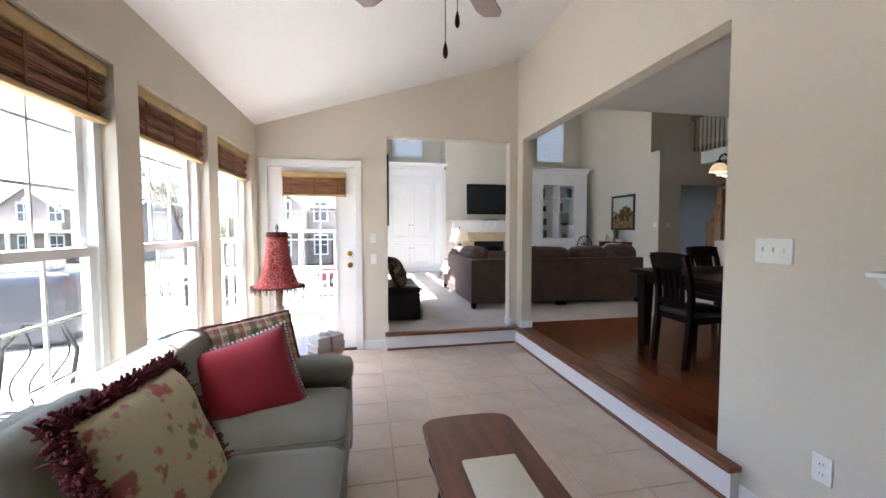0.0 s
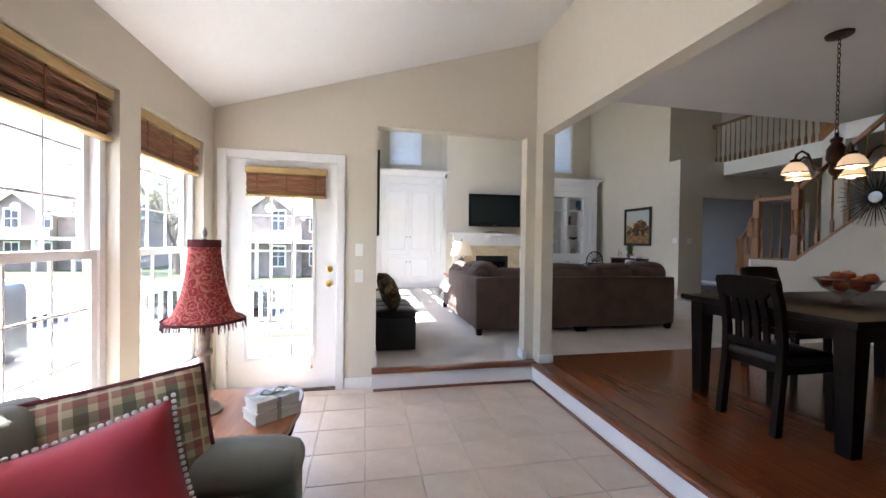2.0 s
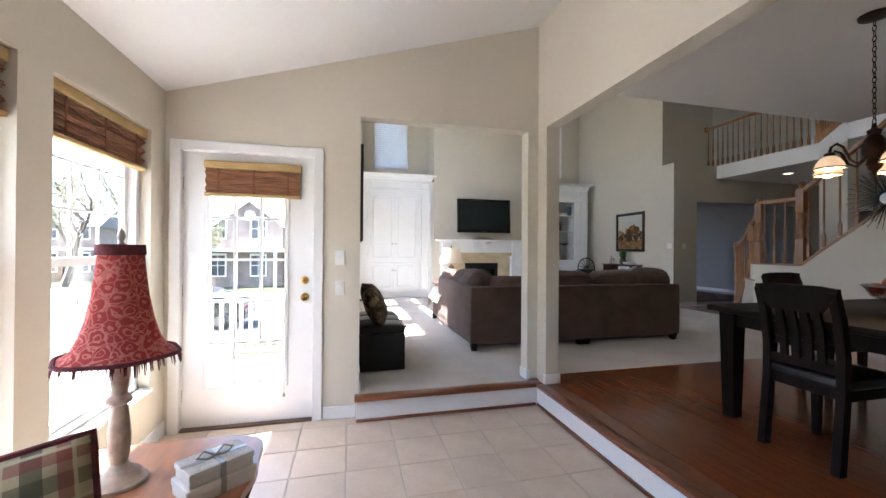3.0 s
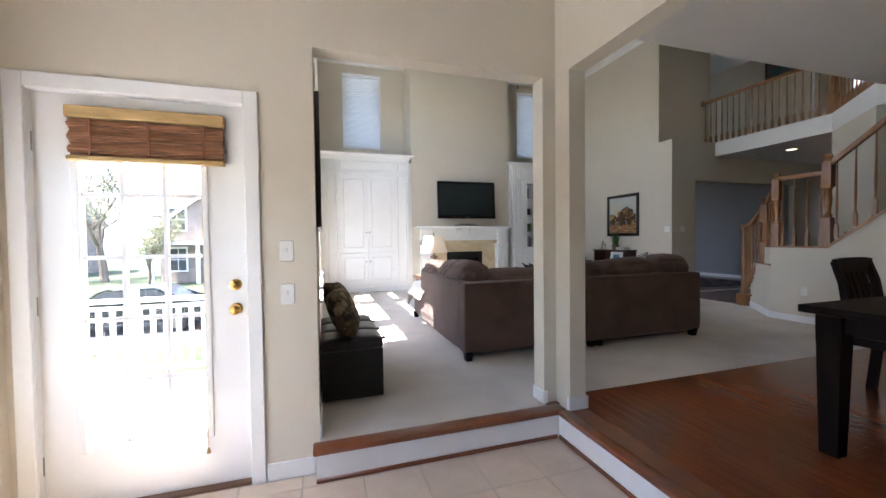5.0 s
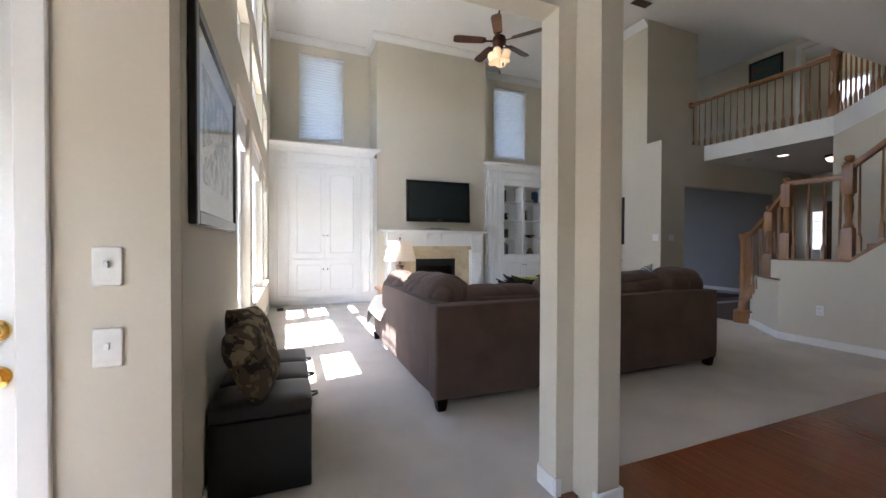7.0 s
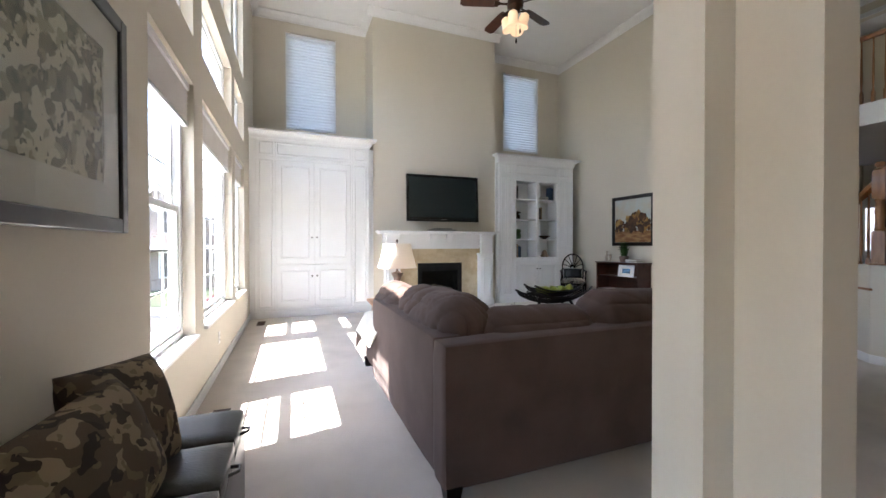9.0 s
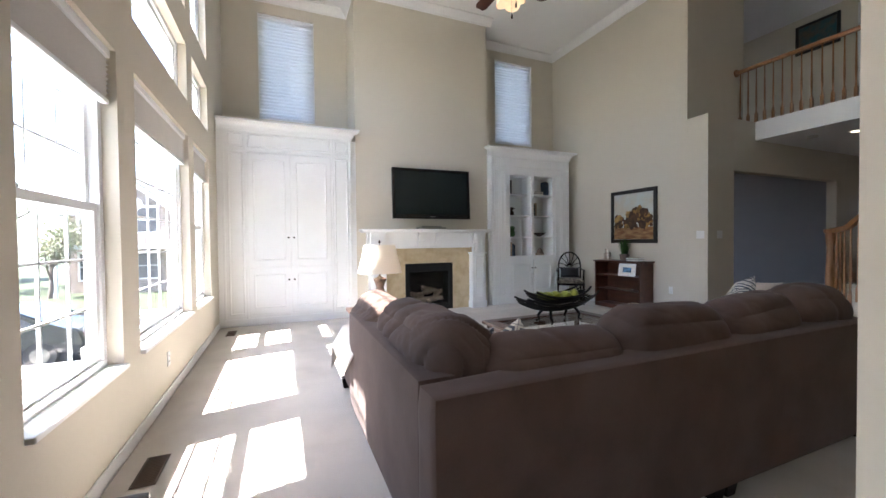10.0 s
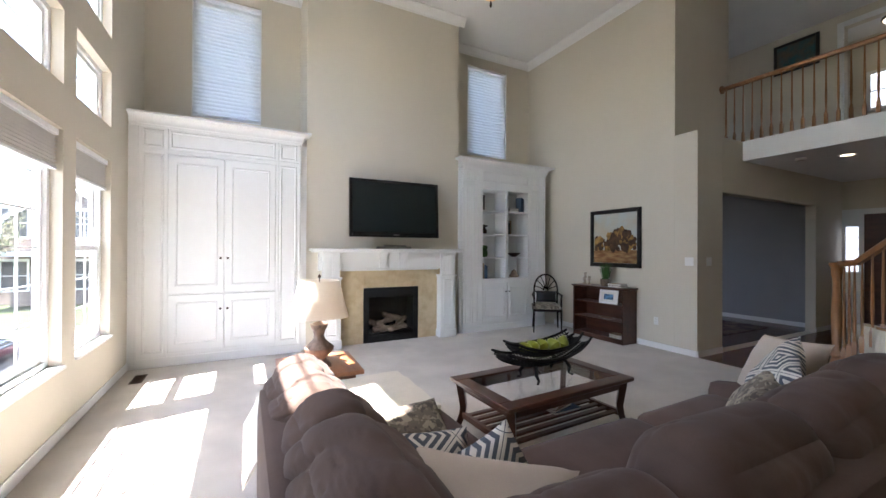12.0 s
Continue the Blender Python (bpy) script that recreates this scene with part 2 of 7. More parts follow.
def pattern_mat(name, base, kind, cols, scale, rough=0.9):
    """Printed or woven cloth: plaid, floral, scroll, camo, lattice, script."""
    m = pm(name, base, rough, var=0.04, fine=0.08, fscale=300, bump=0.25, bscale=380)
    n, l, p = nodes_of(m)
    tc = n.new("ShaderNodeTexCoord")
    mp = n.new("ShaderNodeMapping")
    mp.inputs["Scale"].default_value = (scale,) * 3
    l.new(tc.outputs["Object"], mp.inputs["Vector"])
    prev = p.inputs["Base Color"].links[0].from_socket

    def mix(fac, col):
        nonlocal prev
        x = n.new("ShaderNodeMix")
        x.data_type = "RGBA"
        l.new(fac, x.inputs["Factor"])
        l.new(prev, x.inputs["A"])
        x.inputs["B"].default_value = (*col, 1)
        prev = x.outputs["Result"]

    def math1(op, a, b=None, c=None):
        x = n.new("ShaderNodeMath")
        x.operation = op
        for k, v in enumerate((a, b, c)):
            if v is None:
                continue
            if isinstance(v, (int, float)):
                x.inputs[k].default_value = v
            else:
                l.new(v, x.inputs[k])
        return x.outputs[0]

    sep = n.new("ShaderNodeSeparateXYZ")
    l.new(mp.outputs["Vector"], sep.inputs[0])
    u, v = sep.outputs["X"], sep.outputs["Y"]
    if kind == "plaid":
        for axis, off, wid, col, amt in ((u, 0.0, 0.30, cols[0], 0.75), (v, 0.0, 0.30, cols[0], 0.6), (u, 0.5, 0.22, cols[1], 0.65), (v, 0.5, 0.22, cols[1], 0.6),
                                         (u, 0.27, 0.06, cols[2], 0.8), (v, 0.27, 0.06, cols[2], 0.8)):
            f = math1("FRACT", math1("ADD", axis, off + 50))
            f = math1("MULTIPLY", math1("LESS_THAN", f, wid), amt)
            mix(f, col)
    elif kind == "floral":
        for sc, thr, col in ((1.0, 0.28, cols[0]), (1.7, 0.24, cols[1]), (2.3, 0.20, cols[2]), (3.1, 0.2, cols[3])):
            vo = n.new("ShaderNodeTexVoronoi")
            vo.inputs["Scale"].default_value = sc
            nz = n.new("ShaderNodeTexNoise")
            nz.inputs["Scale"].default_value = sc * 4
            l.new(mp.outputs["Vector"], vo.inputs["Vector"])
            l.new(mp.outputs["Vector"], nz.inputs["Vector"])
            d = math1("ADD", vo.outputs["Distance"], math1("MULTIPLY", nz.outputs["Fac"], 0.55))
            mr = n.new("ShaderNodeMapRange")
            mr.inputs["From Min"].default_value, mr.inputs["From Max"].default_value = thr + 0.31, thr + 0.22
            l.new(d, mr.inputs["Value"])
            mix(math1("MULTIPLY", mr.outputs["Result"], 0.8), col)
    elif kind == "scroll":
        vo = n.new("ShaderNodeTexVoronoi")
        vo.feature = "DISTANCE_TO_EDGE"
        vo.inputs["Scale"].default_value = 1.0
        l.new(mp.outputs["Vector"], vo.inputs["Vector"])
        v1 = n.new("ShaderNodeTexVoronoi")
        v1.inputs["Scale"].default_value = 1.0
        l.new(mp.outputs["Vector"], v1.inputs["Vector"])
        nz = n.new("ShaderNodeTexNoise")
        nz.inputs["Scale"].default_value = 1.3
        l.new(mp.outputs["Vector"], nz.inputs["Vector"])
        ring = math1("FRACT", math1("ADD", math1("MULTIPLY", v1.outputs["Distance"], 2.3), math1("MULTIPLY", nz.outputs["Fac"], 2.6)))
        mix(math1("MULTIPLY", math1("GREATER_THAN", ring, 0.70), 0.65), cols[0])
        mix(math1("MULTIPLY", math1("LESS_THAN", vo.outputs["Distance"], 0.035), 0.5), cols[0])
    elif kind == "camo":
        for sc, thr, col in ((1.0, 0.52, cols[0]), (1.6, 0.56, cols[1]), (2.4, 0.60, cols[2])):
            nz = n.new("ShaderNodeTexNoise")
            nz.inputs["Scale"].default_value, nz.inputs["Detail"].default_value = sc, 2
            l.new(mp.outputs["Vector"], nz.inputs["Vector"])
            mix(math1("MULTIPLY", math1("GREATER_THAN", nz.outputs["Fac"], thr), 0.9), col)
    elif kind == "lattice":
        a = math1("FRACT", math1("ADD", math1("ADD", u, v), 50))
        b = math1("FRACT", math1("ADD", math1("SUBTRACT", u, v), 50))
        da, db = (math1("ABSOLUTE", math1("SUBTRACT", q, 0.5)) for q in (a, b))
        d = math1("MAXIMUM", da, db)
        ring = math1("FRACT", math1("MULTIPLY", d, 7.0))
        mix(math1("GREATER_THAN", ring, 0.44), cols[0])
    elif kind == "script":
        w = n.new("ShaderNodeTexWave")
        w.bands_direction = "Z"
        w.inputs["Scale"].default_value, w.inputs["Distortion"].default_value, w.inputs["Detail"].default_value = 2.0, 6.0, 3
        l.new(mp.outputs["Vector"], w.inputs["Vector"])
        mix(math1("MULTIPLY", math1("GREATER_THAN", w.outputs["Fac"], 0.78), 0.35), cols[0])
    l.new(prev, p.inputs["Base Color"])
    return m


PLAID = pattern_mat("tartan_plaid", (0.40, 0.33, 0.20), "plaid", ((0.055, 0.062, 0.03), (0.20, 0.04, 0.04), (0.45, 0.38, 0.24)), 9)
FLORAL = pattern_mat("rose_print_linen", (0.47, 0.43, 0.27), "floral", ((0.30, 0.04, 0.06), (0.16, 0.17, 0.06), (0.42, 0.10, 0.12), (0.58, 0.30, 0.24)), 7.6)
SCROLL = pattern_mat("red_scroll_shade", (0.36, 0.035, 0.035), "scroll", ((0.60, 0.22, 0.17),), 26)
CAMO = pattern_mat("leaf_camouflage", (0.10, 0.075, 0.05), "camo", ((0.28, 0.22, 0.14), (0.03, 0.022, 0.018), (0.17, 0.13, 0.075)), 9)
LATTICE = pattern_mat("slate_lattice_cloth", (0.62, 0.58, 0.52), "lattice", ((0.075, 0.088, 0.11),), 3.7)
SCRIPT = pattern_mat("script_paper_box", (0.70, 0.67, 0.62), "script", ((0.2, 0.18, 0.16),), 60, 0.7)
LEAFPRINT = pattern_mat("olive_leaf_print", (0.55, 0.50, 0.38), "camo", ((0.12, 0.11, 0.08), (0.30, 0.27, 0.18), (0.08, 0.075, 0.06)), 11, 0.6)
TAUPEPRINT = pattern_mat("taupe_leaf_brocade", (0.16, 0.13, 0.10), "camo", ((0.33, 0.28, 0.21), (0.09, 0.075, 0.06), (0.24, 0.2, 0.15)), 16)

# ---- shape helpers ----


def B():
    return bmesh.new()


def join(bm, tmp, m=None):
    if m is not None:
        bmesh.ops.transform(tmp, matrix=m, verts=tmp.verts)
    me = bpy.data.meshes.new("tmp")
    tmp.to_mesh(me)
    tmp.free()
    bm.from_mesh(me)
    bpy.data.meshes.remove(me)


def box(bm, x0, x1, y0, y1, z0, z1, bev=0.0, seg=1, m=None):
    t = bm if not bev and m is None else bmesh.new()
    v = [t.verts.new(p) for p in ((x0, y0, z0), (x1, y0, z0), (x1, y1, z0), (x0, y1, z0), (x0, y0, z1), (x1, y0, z1), (x1, y1, z1), (x0, y1, z1))]
    for f in ((3, 2, 1, 0), (4, 5, 6, 7), (0, 1, 5, 4), (1, 2, 6, 5), (2, 3, 7, 6), (3, 0, 4, 7)):
        t.faces.new([v[i] for i in f])
    if bev:
        bmesh.ops.bevel(t, geom=t.edges[:], offset=bev, segments=seg, affect="EDGES", profile=0.5)
    if t is not bm:
        join(bm, t, m)


def ring_skin(bm, rings, cap=True):
    rows = [[bm.verts.new(p) for p in r] for r in rings]
    n = len(rows[0])
    for a, b in zip(rows, rows[1:]):
        for i in range(n):
            bm.faces.new((a[i], a[(i + 1) % n], b[(i + 1) % n], b[i]))
    if cap:
        bm.faces.new(rows[0][::-1])
        bm.faces.new(rows[-1])


def tube(bm, pts, r, n=8):
    """A round bar along points; r is a number or one radius a point."""
    pts = [Vector(p) for p in pts]
    rs = r if isinstance(r, (list, tuple)) else [r] * len(pts)
    rings, up = [], None
    for i, p in enumerate(pts):
        d = (pts[min(i + 1, len(pts) - 1)] - pts[max(i - 1, 0)]).normalized()
        if up is None:
            up = Vector((0, 0, 1)) if abs(d.z) < 0.9 else Vector((1, 0, 0))
        a = d.cross(up).normalized()
        up = a.cross(d).normalized()
        rings.append([p + rs[i] * (math.cos(2 * math.pi * k / n) * a + math.sin(2 * math.pi * k / n) * up) for k in range(n)])
    ring_skin(bm, rings)


def cyl(bm, p, q, r0, r1=None, n=12):
    tube(bm, [p, q], [r0, r0 if r1 is None else r1], n)


def lathe(bm, prof, c=(0, 0, 0), n=20, cap=True, squash=1.0):
    rings = [[(c[0] + r * math.cos(2 * math.pi * k / n), c[1] + squash * r * math.sin(2 * math.pi * k / n), c[2] + z) for k in range(n)] for r, z in prof]
    ring_skin(bm, rings, cap)


def sqlathe(bm, prof, c=(0, 0, 0), cap=True):
    rings = [[(c[0] + sx * r, c[1] + sy * r, c[2] + z) for sx, sy in ((1, 1), (-1, 1), (-1, -1), (1, -1))] for r, z in prof]
    ring_skin(bm, rings, cap)


def prism(bm, poly, axis, a, b):
    """A flat outline given thickness. axis x: poly in y, z; y: in x, z; z: in x, y."""
    put = {"x": lambda p, d: (d, p[0], p[1]), "y": lambda p, d: (p[0], d, p[1]), "z": lambda p, d: (p[0], p[1], d)}[axis]
    ring_skin(bm, [[put(p, a) for p in poly], [put(p, b) for p in poly]])


def rounded(bm, sx, sy, sz, r, n=8, bulge=(0, 0, 0), wr=0.0, wscale=5.0, seed=0, m=None):
    """A stuffed block: a box with round edges that swells by bulge on each side and is creased by wr."""
    t = bmesh.new()
    bmesh.ops.create_cube(t, size=2)
    bmesh.ops.subdivide_edges(t, edges=t.edges[:], cuts=n, use_grid_fill=True)
    half = Vector((sx / 2, sy / 2, sz / 2))
    for v in t.verts:
        p = Vector(v.co)
        q = Vector((p.x * half.x, p.y * half.y, p.z * half.z))
        core = Vector([max(-h + r, min(h - r, c)) for c, h in zip(q, half)])
        d = q - core
        if d.length > 1e-6:
            q = core + d.normalized() * r
        for k, bu in enumerate(bulge):
            if bu:
                o = [j for j in range(3) if j != k]
                w = (1 - p[o[0]] ** 2) * (1 - p[o[1]] ** 2)
                q[k] += math.copysign(bu * max(w, 0) ** 0.6, p[k]) * abs(p[k])
        if wr:
            s = Vector((seed * 7.3, seed * 3.1, 0))
            q += wr * (0.8 * noise.noise(q * wscale * 0.6 + s) + 0.6 * (0.5 - abs(noise.noise(q * wscale * 1.3 + s))) - 0.5 * max(0.0, 0.12 - abs(noise.noise(q * wscale * 0.8 + 2 * s))) * 4 - 3.0 * max(0.0, 0.07 - abs(noise.noise(Vector((q.x, q.y, q.z * 0.5)) * wscale * 1.9 + 3 * s)))) * (q - 0.6 * core).normalized()
        v.co = q
    join(bm, t, m)


def pillow(bm, w, h, t, n=18, wr=0.006, seed=0, m=None, pinch=0.12):
    """A scatter cushion lying in x and y, with drawn-in edges and pointed corners."""
    tmp = bmesh.new()
    side = []
    for s in (1, -1):
        g = {}
        for i in range(n + 1):
            for j in range(n + 1):
                u, v = 2 * i / n - 1, 2 * j / n - 1
                x = u * w / 2 * (1 - pinch * (1 - v * v) * 0.5)
                y = v * h / 2 * (1 - pinch * (1 - u * u) * 0.5)
                z = s * t / 2 * max((1 - u ** 4) * (1 - v ** 4), 0) ** 0.55
                k = wr * noise.noise(Vector((x * 9 + seed * 5, y * 9, s * 2.0)))
                edge = i in (0, n) or j in (0, n)
                if s == -1 and edge:
                    g[i, j] = side[0][i, j]
                else:
                    g[i, j] = tmp.verts.new((x, y, z + (0 if edge else k)))
        side.append(g)
        for i in range(n):
            for j in range(n):
                q = [g[i, j], g[i + 1, j], g[i + 1, j + 1], g[i, j + 1]]
                tmp.faces.new(q if s == 1 else q[::-1])
    join(bm, tmp, m)


def as_mesh(name, bm, mat, smooth=True, angle=38):
    bmesh.ops.recalc_face_normals(bm, faces=bm.faces[:])
    me = bpy.data.meshes.new(name)
    bm.to_mesh(me)
    bm.free()
    if mat:
        me.materials.append(mat)
    if smooth:
        me.shade_smooth()
        me.set_sharp_from_angle(angle=radians(angle))
    return me


def part(name, bm, mat, parent, label="", smooth=True, m=None, angle=38):
    ob = new(name, as_mesh(name, bm, mat, smooth, angle))
    ob.parent = parent
    if m is not None:
        ob.matrix_basis = m
    return tagged(ob, label)


def more(name, ob, parent, m):
    """Another part on the same mesh."""
    o = new(name, ob.data)
    o.parent = parent
    o.matrix_basis = m
    return o


def thing(name, at, label, category, rz=0, group="", kind=""):
    e = new(name)
    e.empty_display_size = 0.1
    e.matrix_basis = pose(*at, 0, 0, rz)
    return tagged(e, label, category, group, kind)


def solo(name, bm, mat, label, category, m=None, group="", kind="", smooth=True, angle=38):
    ob = new(name, as_mesh(name, bm, mat, smooth, angle))
    if m is not None:
        ob.matrix_basis = m
    return tagged(ob, label, category, group, kind)


def struct(name, bm, mat, label, category, smooth=False):
    return solo(name, bm, mat, label, category, kind="structure", smooth=smooth)


def wall_bm(axis, a, b, u0, u1, z0, z1, holes=()):
    """A wall from a to b across its axis, from u0 to u1 along it, with holes (u0, u1, z0, z1) through it."""
    bm = bmesh.new()
    us = sorted({u0, u1, *[min(max(h[i], u0), u1) for h in holes for i in (0, 1)]})
    zs = sorted({z0, z1, *[min(max(h[i], z0), z1) for h in holes for i in (2, 3)]})
    put = (lambda d, u, z: (d, u, z)) if axis == "x" else (lambda d, u, z: (u, d, z))
    vs = {}

    def v(d, i, j):
        if (d, i, j) not in vs:
            vs[d, i, j] = bm.verts.new(put((a, b)[d], us[i], zs[j]))
        return vs[d, i, j]

    def solid(i, j):
        if not (0 <= i < len(us) - 1 and 0 <= j < len(zs) - 1):
            return False
        cu, cz = (us[i] + us[i + 1]) / 2, (zs[j] + zs[j + 1]) / 2
        return not any(h[0] < cu < h[1] and h[2] < cz < h[3] for h in holes)

    for i in range(len(us) - 1):
        for j in range(len(zs) - 1):
            if not solid(i, j):
                continue
            for d in (0, 1):
                bm.faces.new([v(d, i, j), v(d, i + 1, j), v(d, i + 1, j + 1), v(d, i, j + 1)])
            for (di, dj), (p, q) in (((-1, 0), ((i, j), (i, j + 1))), ((1, 0), ((i + 1, j), (i + 1, j + 1))), ((0, -1), ((i, j), (i + 1, j))), ((0, 1), ((i, j + 1), (i + 1, j + 1)))):
                if not solid(i + di, j + dj):
                    bm.faces.new([v(0, *p), v(0, *q), v(1, *q), v(1, *p)])
    return bm

# ---- the place: walls, floors, ceilings ----
F = 0.19                        # raised floor
XW, XR = 0.0, 2.914             # sunroom: window wall, wall to the dining room
YD = 5.284                      # wall with the glazed door
XL, XE = 1.361, 7.895           # living room: window wall, wall with the landscape
YC, YCH, YN = 11.45, 11.52, 12.25   # cabinet fronts, chimney breast, recess wall
YS, XFAR = -1.6, 12.6
TOP = 5.52

WINS = [(y, y + 0.87) for y in (4.215, 3.155, 2.095, 1.035)]
struct("wall_west", wall_bm("x", -0.14, XW, YS, YD, -0.9, 2.75, [(a, b, 0.40, 2.105) for a, b in WINS]), PAINT, "beige painted sunroom wall with a row of windows", "wall")
bm = wall_bm("y", YD, YD + 0.125, 0.0, 3.035, -0.9, TOP, [(0.09, 1.02, 0.0, 2.05), (XL, 2.817, F - 0.06, 2.39), (-1, XL - 0.14, 3.1, 9)])
struct("wall_north", bm, PAINT, "beige painted gable wall with a wide opening", "wall")
bm = wall_bm("x", XR, XR + 0.120, YS, YD - 0.001, -0.3, TOP, [(2.543, 5.131, F - 0.06, 2.39)])
struct("wall_east", bm, PAINT, "beige painted wall with a wide opening", "wall")
struct("wall_south", wall_bm("y", YS - 0.14, YS, -0.14, XFAR, -0.3, TOP), PAINT, "plain beige painted wall", "wall")

# living room
LW = [(6.965, 7.885), (8.165, 9.69), (9.935, 10.84)]
holes = [(a, b, 0.72, 2.48) for a, b in LW] + [(a, b, 2.815, 3.37) for a, b in LW] + [(a, b, 3.71, 4.95) for a, b in LW]
struct("wall_living_west", wall_bm("x", XL - 0.15, XL, YD + 0.141, YN + 0.14, -0.9, TOP, holes), PAINT, "beige two-storey wall pierced by tall windows", "wall")
BLIND_L, BLIND_R = (1.895, 2.775), (6.39, 7.32)
struct("wall_living_north", wall_bm("y", YN, YN + 0.14, XL, 3.333, -0.3, TOP, [(*BLIND_L, 3.46, 5.21)]), PAINT, "beige recess wall above a white cabinet", "wall")
struct("wall_living_north_2", wall_bm("y", YN, YN + 0.14, 5.778, XE, -0.3, TOP, [(*BLIND_R, 3.46, 5.21)]), PAINT, "beige recess wall above a bookcase", "wall")
struct("chimney_breast", wall_bm("y", YCH, YN + 0.14, 3.334, 5.777, -0.3, TOP, [(4.15, 5.04, F, 1.02)]), PAINT, "beige chimney breast rising to the ceiling", "wall")
struct("wall_living_east", wall_bm("x", XE, XE + 0.3, 9.127, YN + 0.14, -0.3, TOP), PAINT, "beige two-storey wall", "wall")
struct("wall_living_east_low", wall_bm("x", XE, XE + 0.6, 8.82, 9.126, -0.3, 3.21), PAINT, "beige wall end with a ledge on top", "wall")
struct("wall_hall_upper", wall_bm("y", 9.13, 9.27, XE + 0.301, 9.27, 3.211, TOP), PAINT, "shaded beige upper wall beside the gallery", "wall")
struct("wall_hall", wall_bm("y", 8.82, 8.96, XE + 0.601, XFAR, -0.3, 3.2, [(XE + 0.601, 11.45, F, 2.42)]), PAINT, "beige hall wall with a wide cased opening", "wall")
struct("wall_den_east", wall_bm("x", 11.85, 11.99, 8.961, 13.0, -0.3, 3.0), BLUEWALL, "slate blue painted wall", "wall")
struct("wall_den_north", wall_bm("y", 13.0, 13.14, XE + 0.301, XFAR, -0.3, TOP), BLUEWALL, "slate blue painted end wall", "wall")
struct("wall_far_east", wall_bm("x", XFAR, XFAR + 0.14, YS, 13.14, -0.3, TOP), PAINT, "beige entrance wall", "wall")
struct("wall_gallery", wall_bm("x", 11.3, 11.44, 3.0, 12.9, 3.21, TOP, [(7.35, 8.42, 3.22, 5.3)]), PAINT, "shaded beige gallery wall with a white-cased doorway", "wall")
struct("wall_dining_upper", wall_bm("y", 5.52, 5.66, 3.046, 7.26, 2.99, TOP), PAINT, "beige wall above the dining room", "wall")

# floors
bm = B()
box(bm, -0.14, XR, YS, YD, -0.3, -0.004)
floor_sun = struct("floor", bm, GROUT, "beige ceramic tile floor of the sunroom", "floor")
bm = B()
box(bm, XR + 0.120, 7.9, YS, 5.36, -0.3, F - 0.02)
floor_dining = struct("floor_dining", bm, NOSE, "glossy cherry plank floor of the dining room", "floor")
bm = B()
box(bm, XL, 7.9, 5.36, YN + 0.1, -0.3, F)
box(bm, XL + 0.001, 2.815, 5.245, 5.36, F - 0.025, F)
struct("carpet", bm, CARPET, "beige wall-to-wall cut pile carpet", "carpet")
bm = B()
box(bm, 7.901, XFAR, YS, 13.0, -0.3, F - 0.02)
floor_hall = struct("floor_hall", bm, NOSE, "dark cherry plank floor of the hall", "floor")
bm = B()
box(bm, 9.02, XFAR, 3.0, 13.0, 2.92, 3.205)
box(bm, 7.4, XFAR, YS, 3.0, 2.92, 3.205)
prism(bm, [(9.02, 6.95), (9.02, 3.0), (8.02, 3.0), (8.02, 6.0)], "z", 2.92, 3.205)
struct("gallery_slab", bm, CEIL, "white soffit and edge of the upper gallery", "gallery")

# ceilings
bm = B()
prism(bm, [(-0.14, 2.403), (XR, 3.334), (XR, 3.434), (-0.14, 2.503)], "y", YS, YD)
struct("ceiling", bm, CEIL, "white sloped sunroom ceiling", "ceiling")
bm = B()
box(bm, XR + 0.120, 7.4, YS, 5.66, 2.98, 3.1)
struct("ceiling_dining", bm, CEIL, "white flat dining room ceiling", "ceiling")
bm = B()
box(bm, XL - 0.15, XFAR + 0.14, YS, 13.14, TOP, TOP + 0.12)
struct("ceiling_living", bm, CEIL, "white flat two-storey ceiling", "ceiling")
# opaque envelope above the sunroom's outer strip and below the floors
bm = B()
box(bm, -0.5, XL - 0.15, YS - 0.14, YD + 0.14, 3.44, 3.5)
struct("roof_sunroom", bm, ROOF, "grey roof over the sunroom", "roof")

# unseen overhang, added and sized to keep direct sun off the sofa cushions
bm = B()
prism(bm, [(-0.40, 2.28), (-0.141, 2.38), (-0.141, 2.48), (-0.40, 2.38)], "y", YS - 0.14, YD + 0.3)
struct("eave", bm, TRIM, "unseen white eave added to cut the sun on the sunroom sofa", "roof")

# stair wall: a knee wall with a rising top, then the angled start of the stair
bm = B()
prism(bm, [(6.70, -0.3), (6.70, 1.15), (6.07, 1.15), (3.9, 2.92), (3.9, TOP), (YS, TOP), (YS, -0.3)], "x", 7.26, 7.38)
struct("stair_wall", bm, PAINT, "beige stair wall with a rising top edge", "wall")
bm = B()
prism(bm, [(7.26, 6.70), (7.88, 7.36), (7.97, 7.28), (7.38, 6.62)], "z", -0.3, 0.90)
struct("stair_wall_angled", bm, PAINT, "beige angled knee wall at the stair foot", "wall")

# ---- windows, door, trim ----


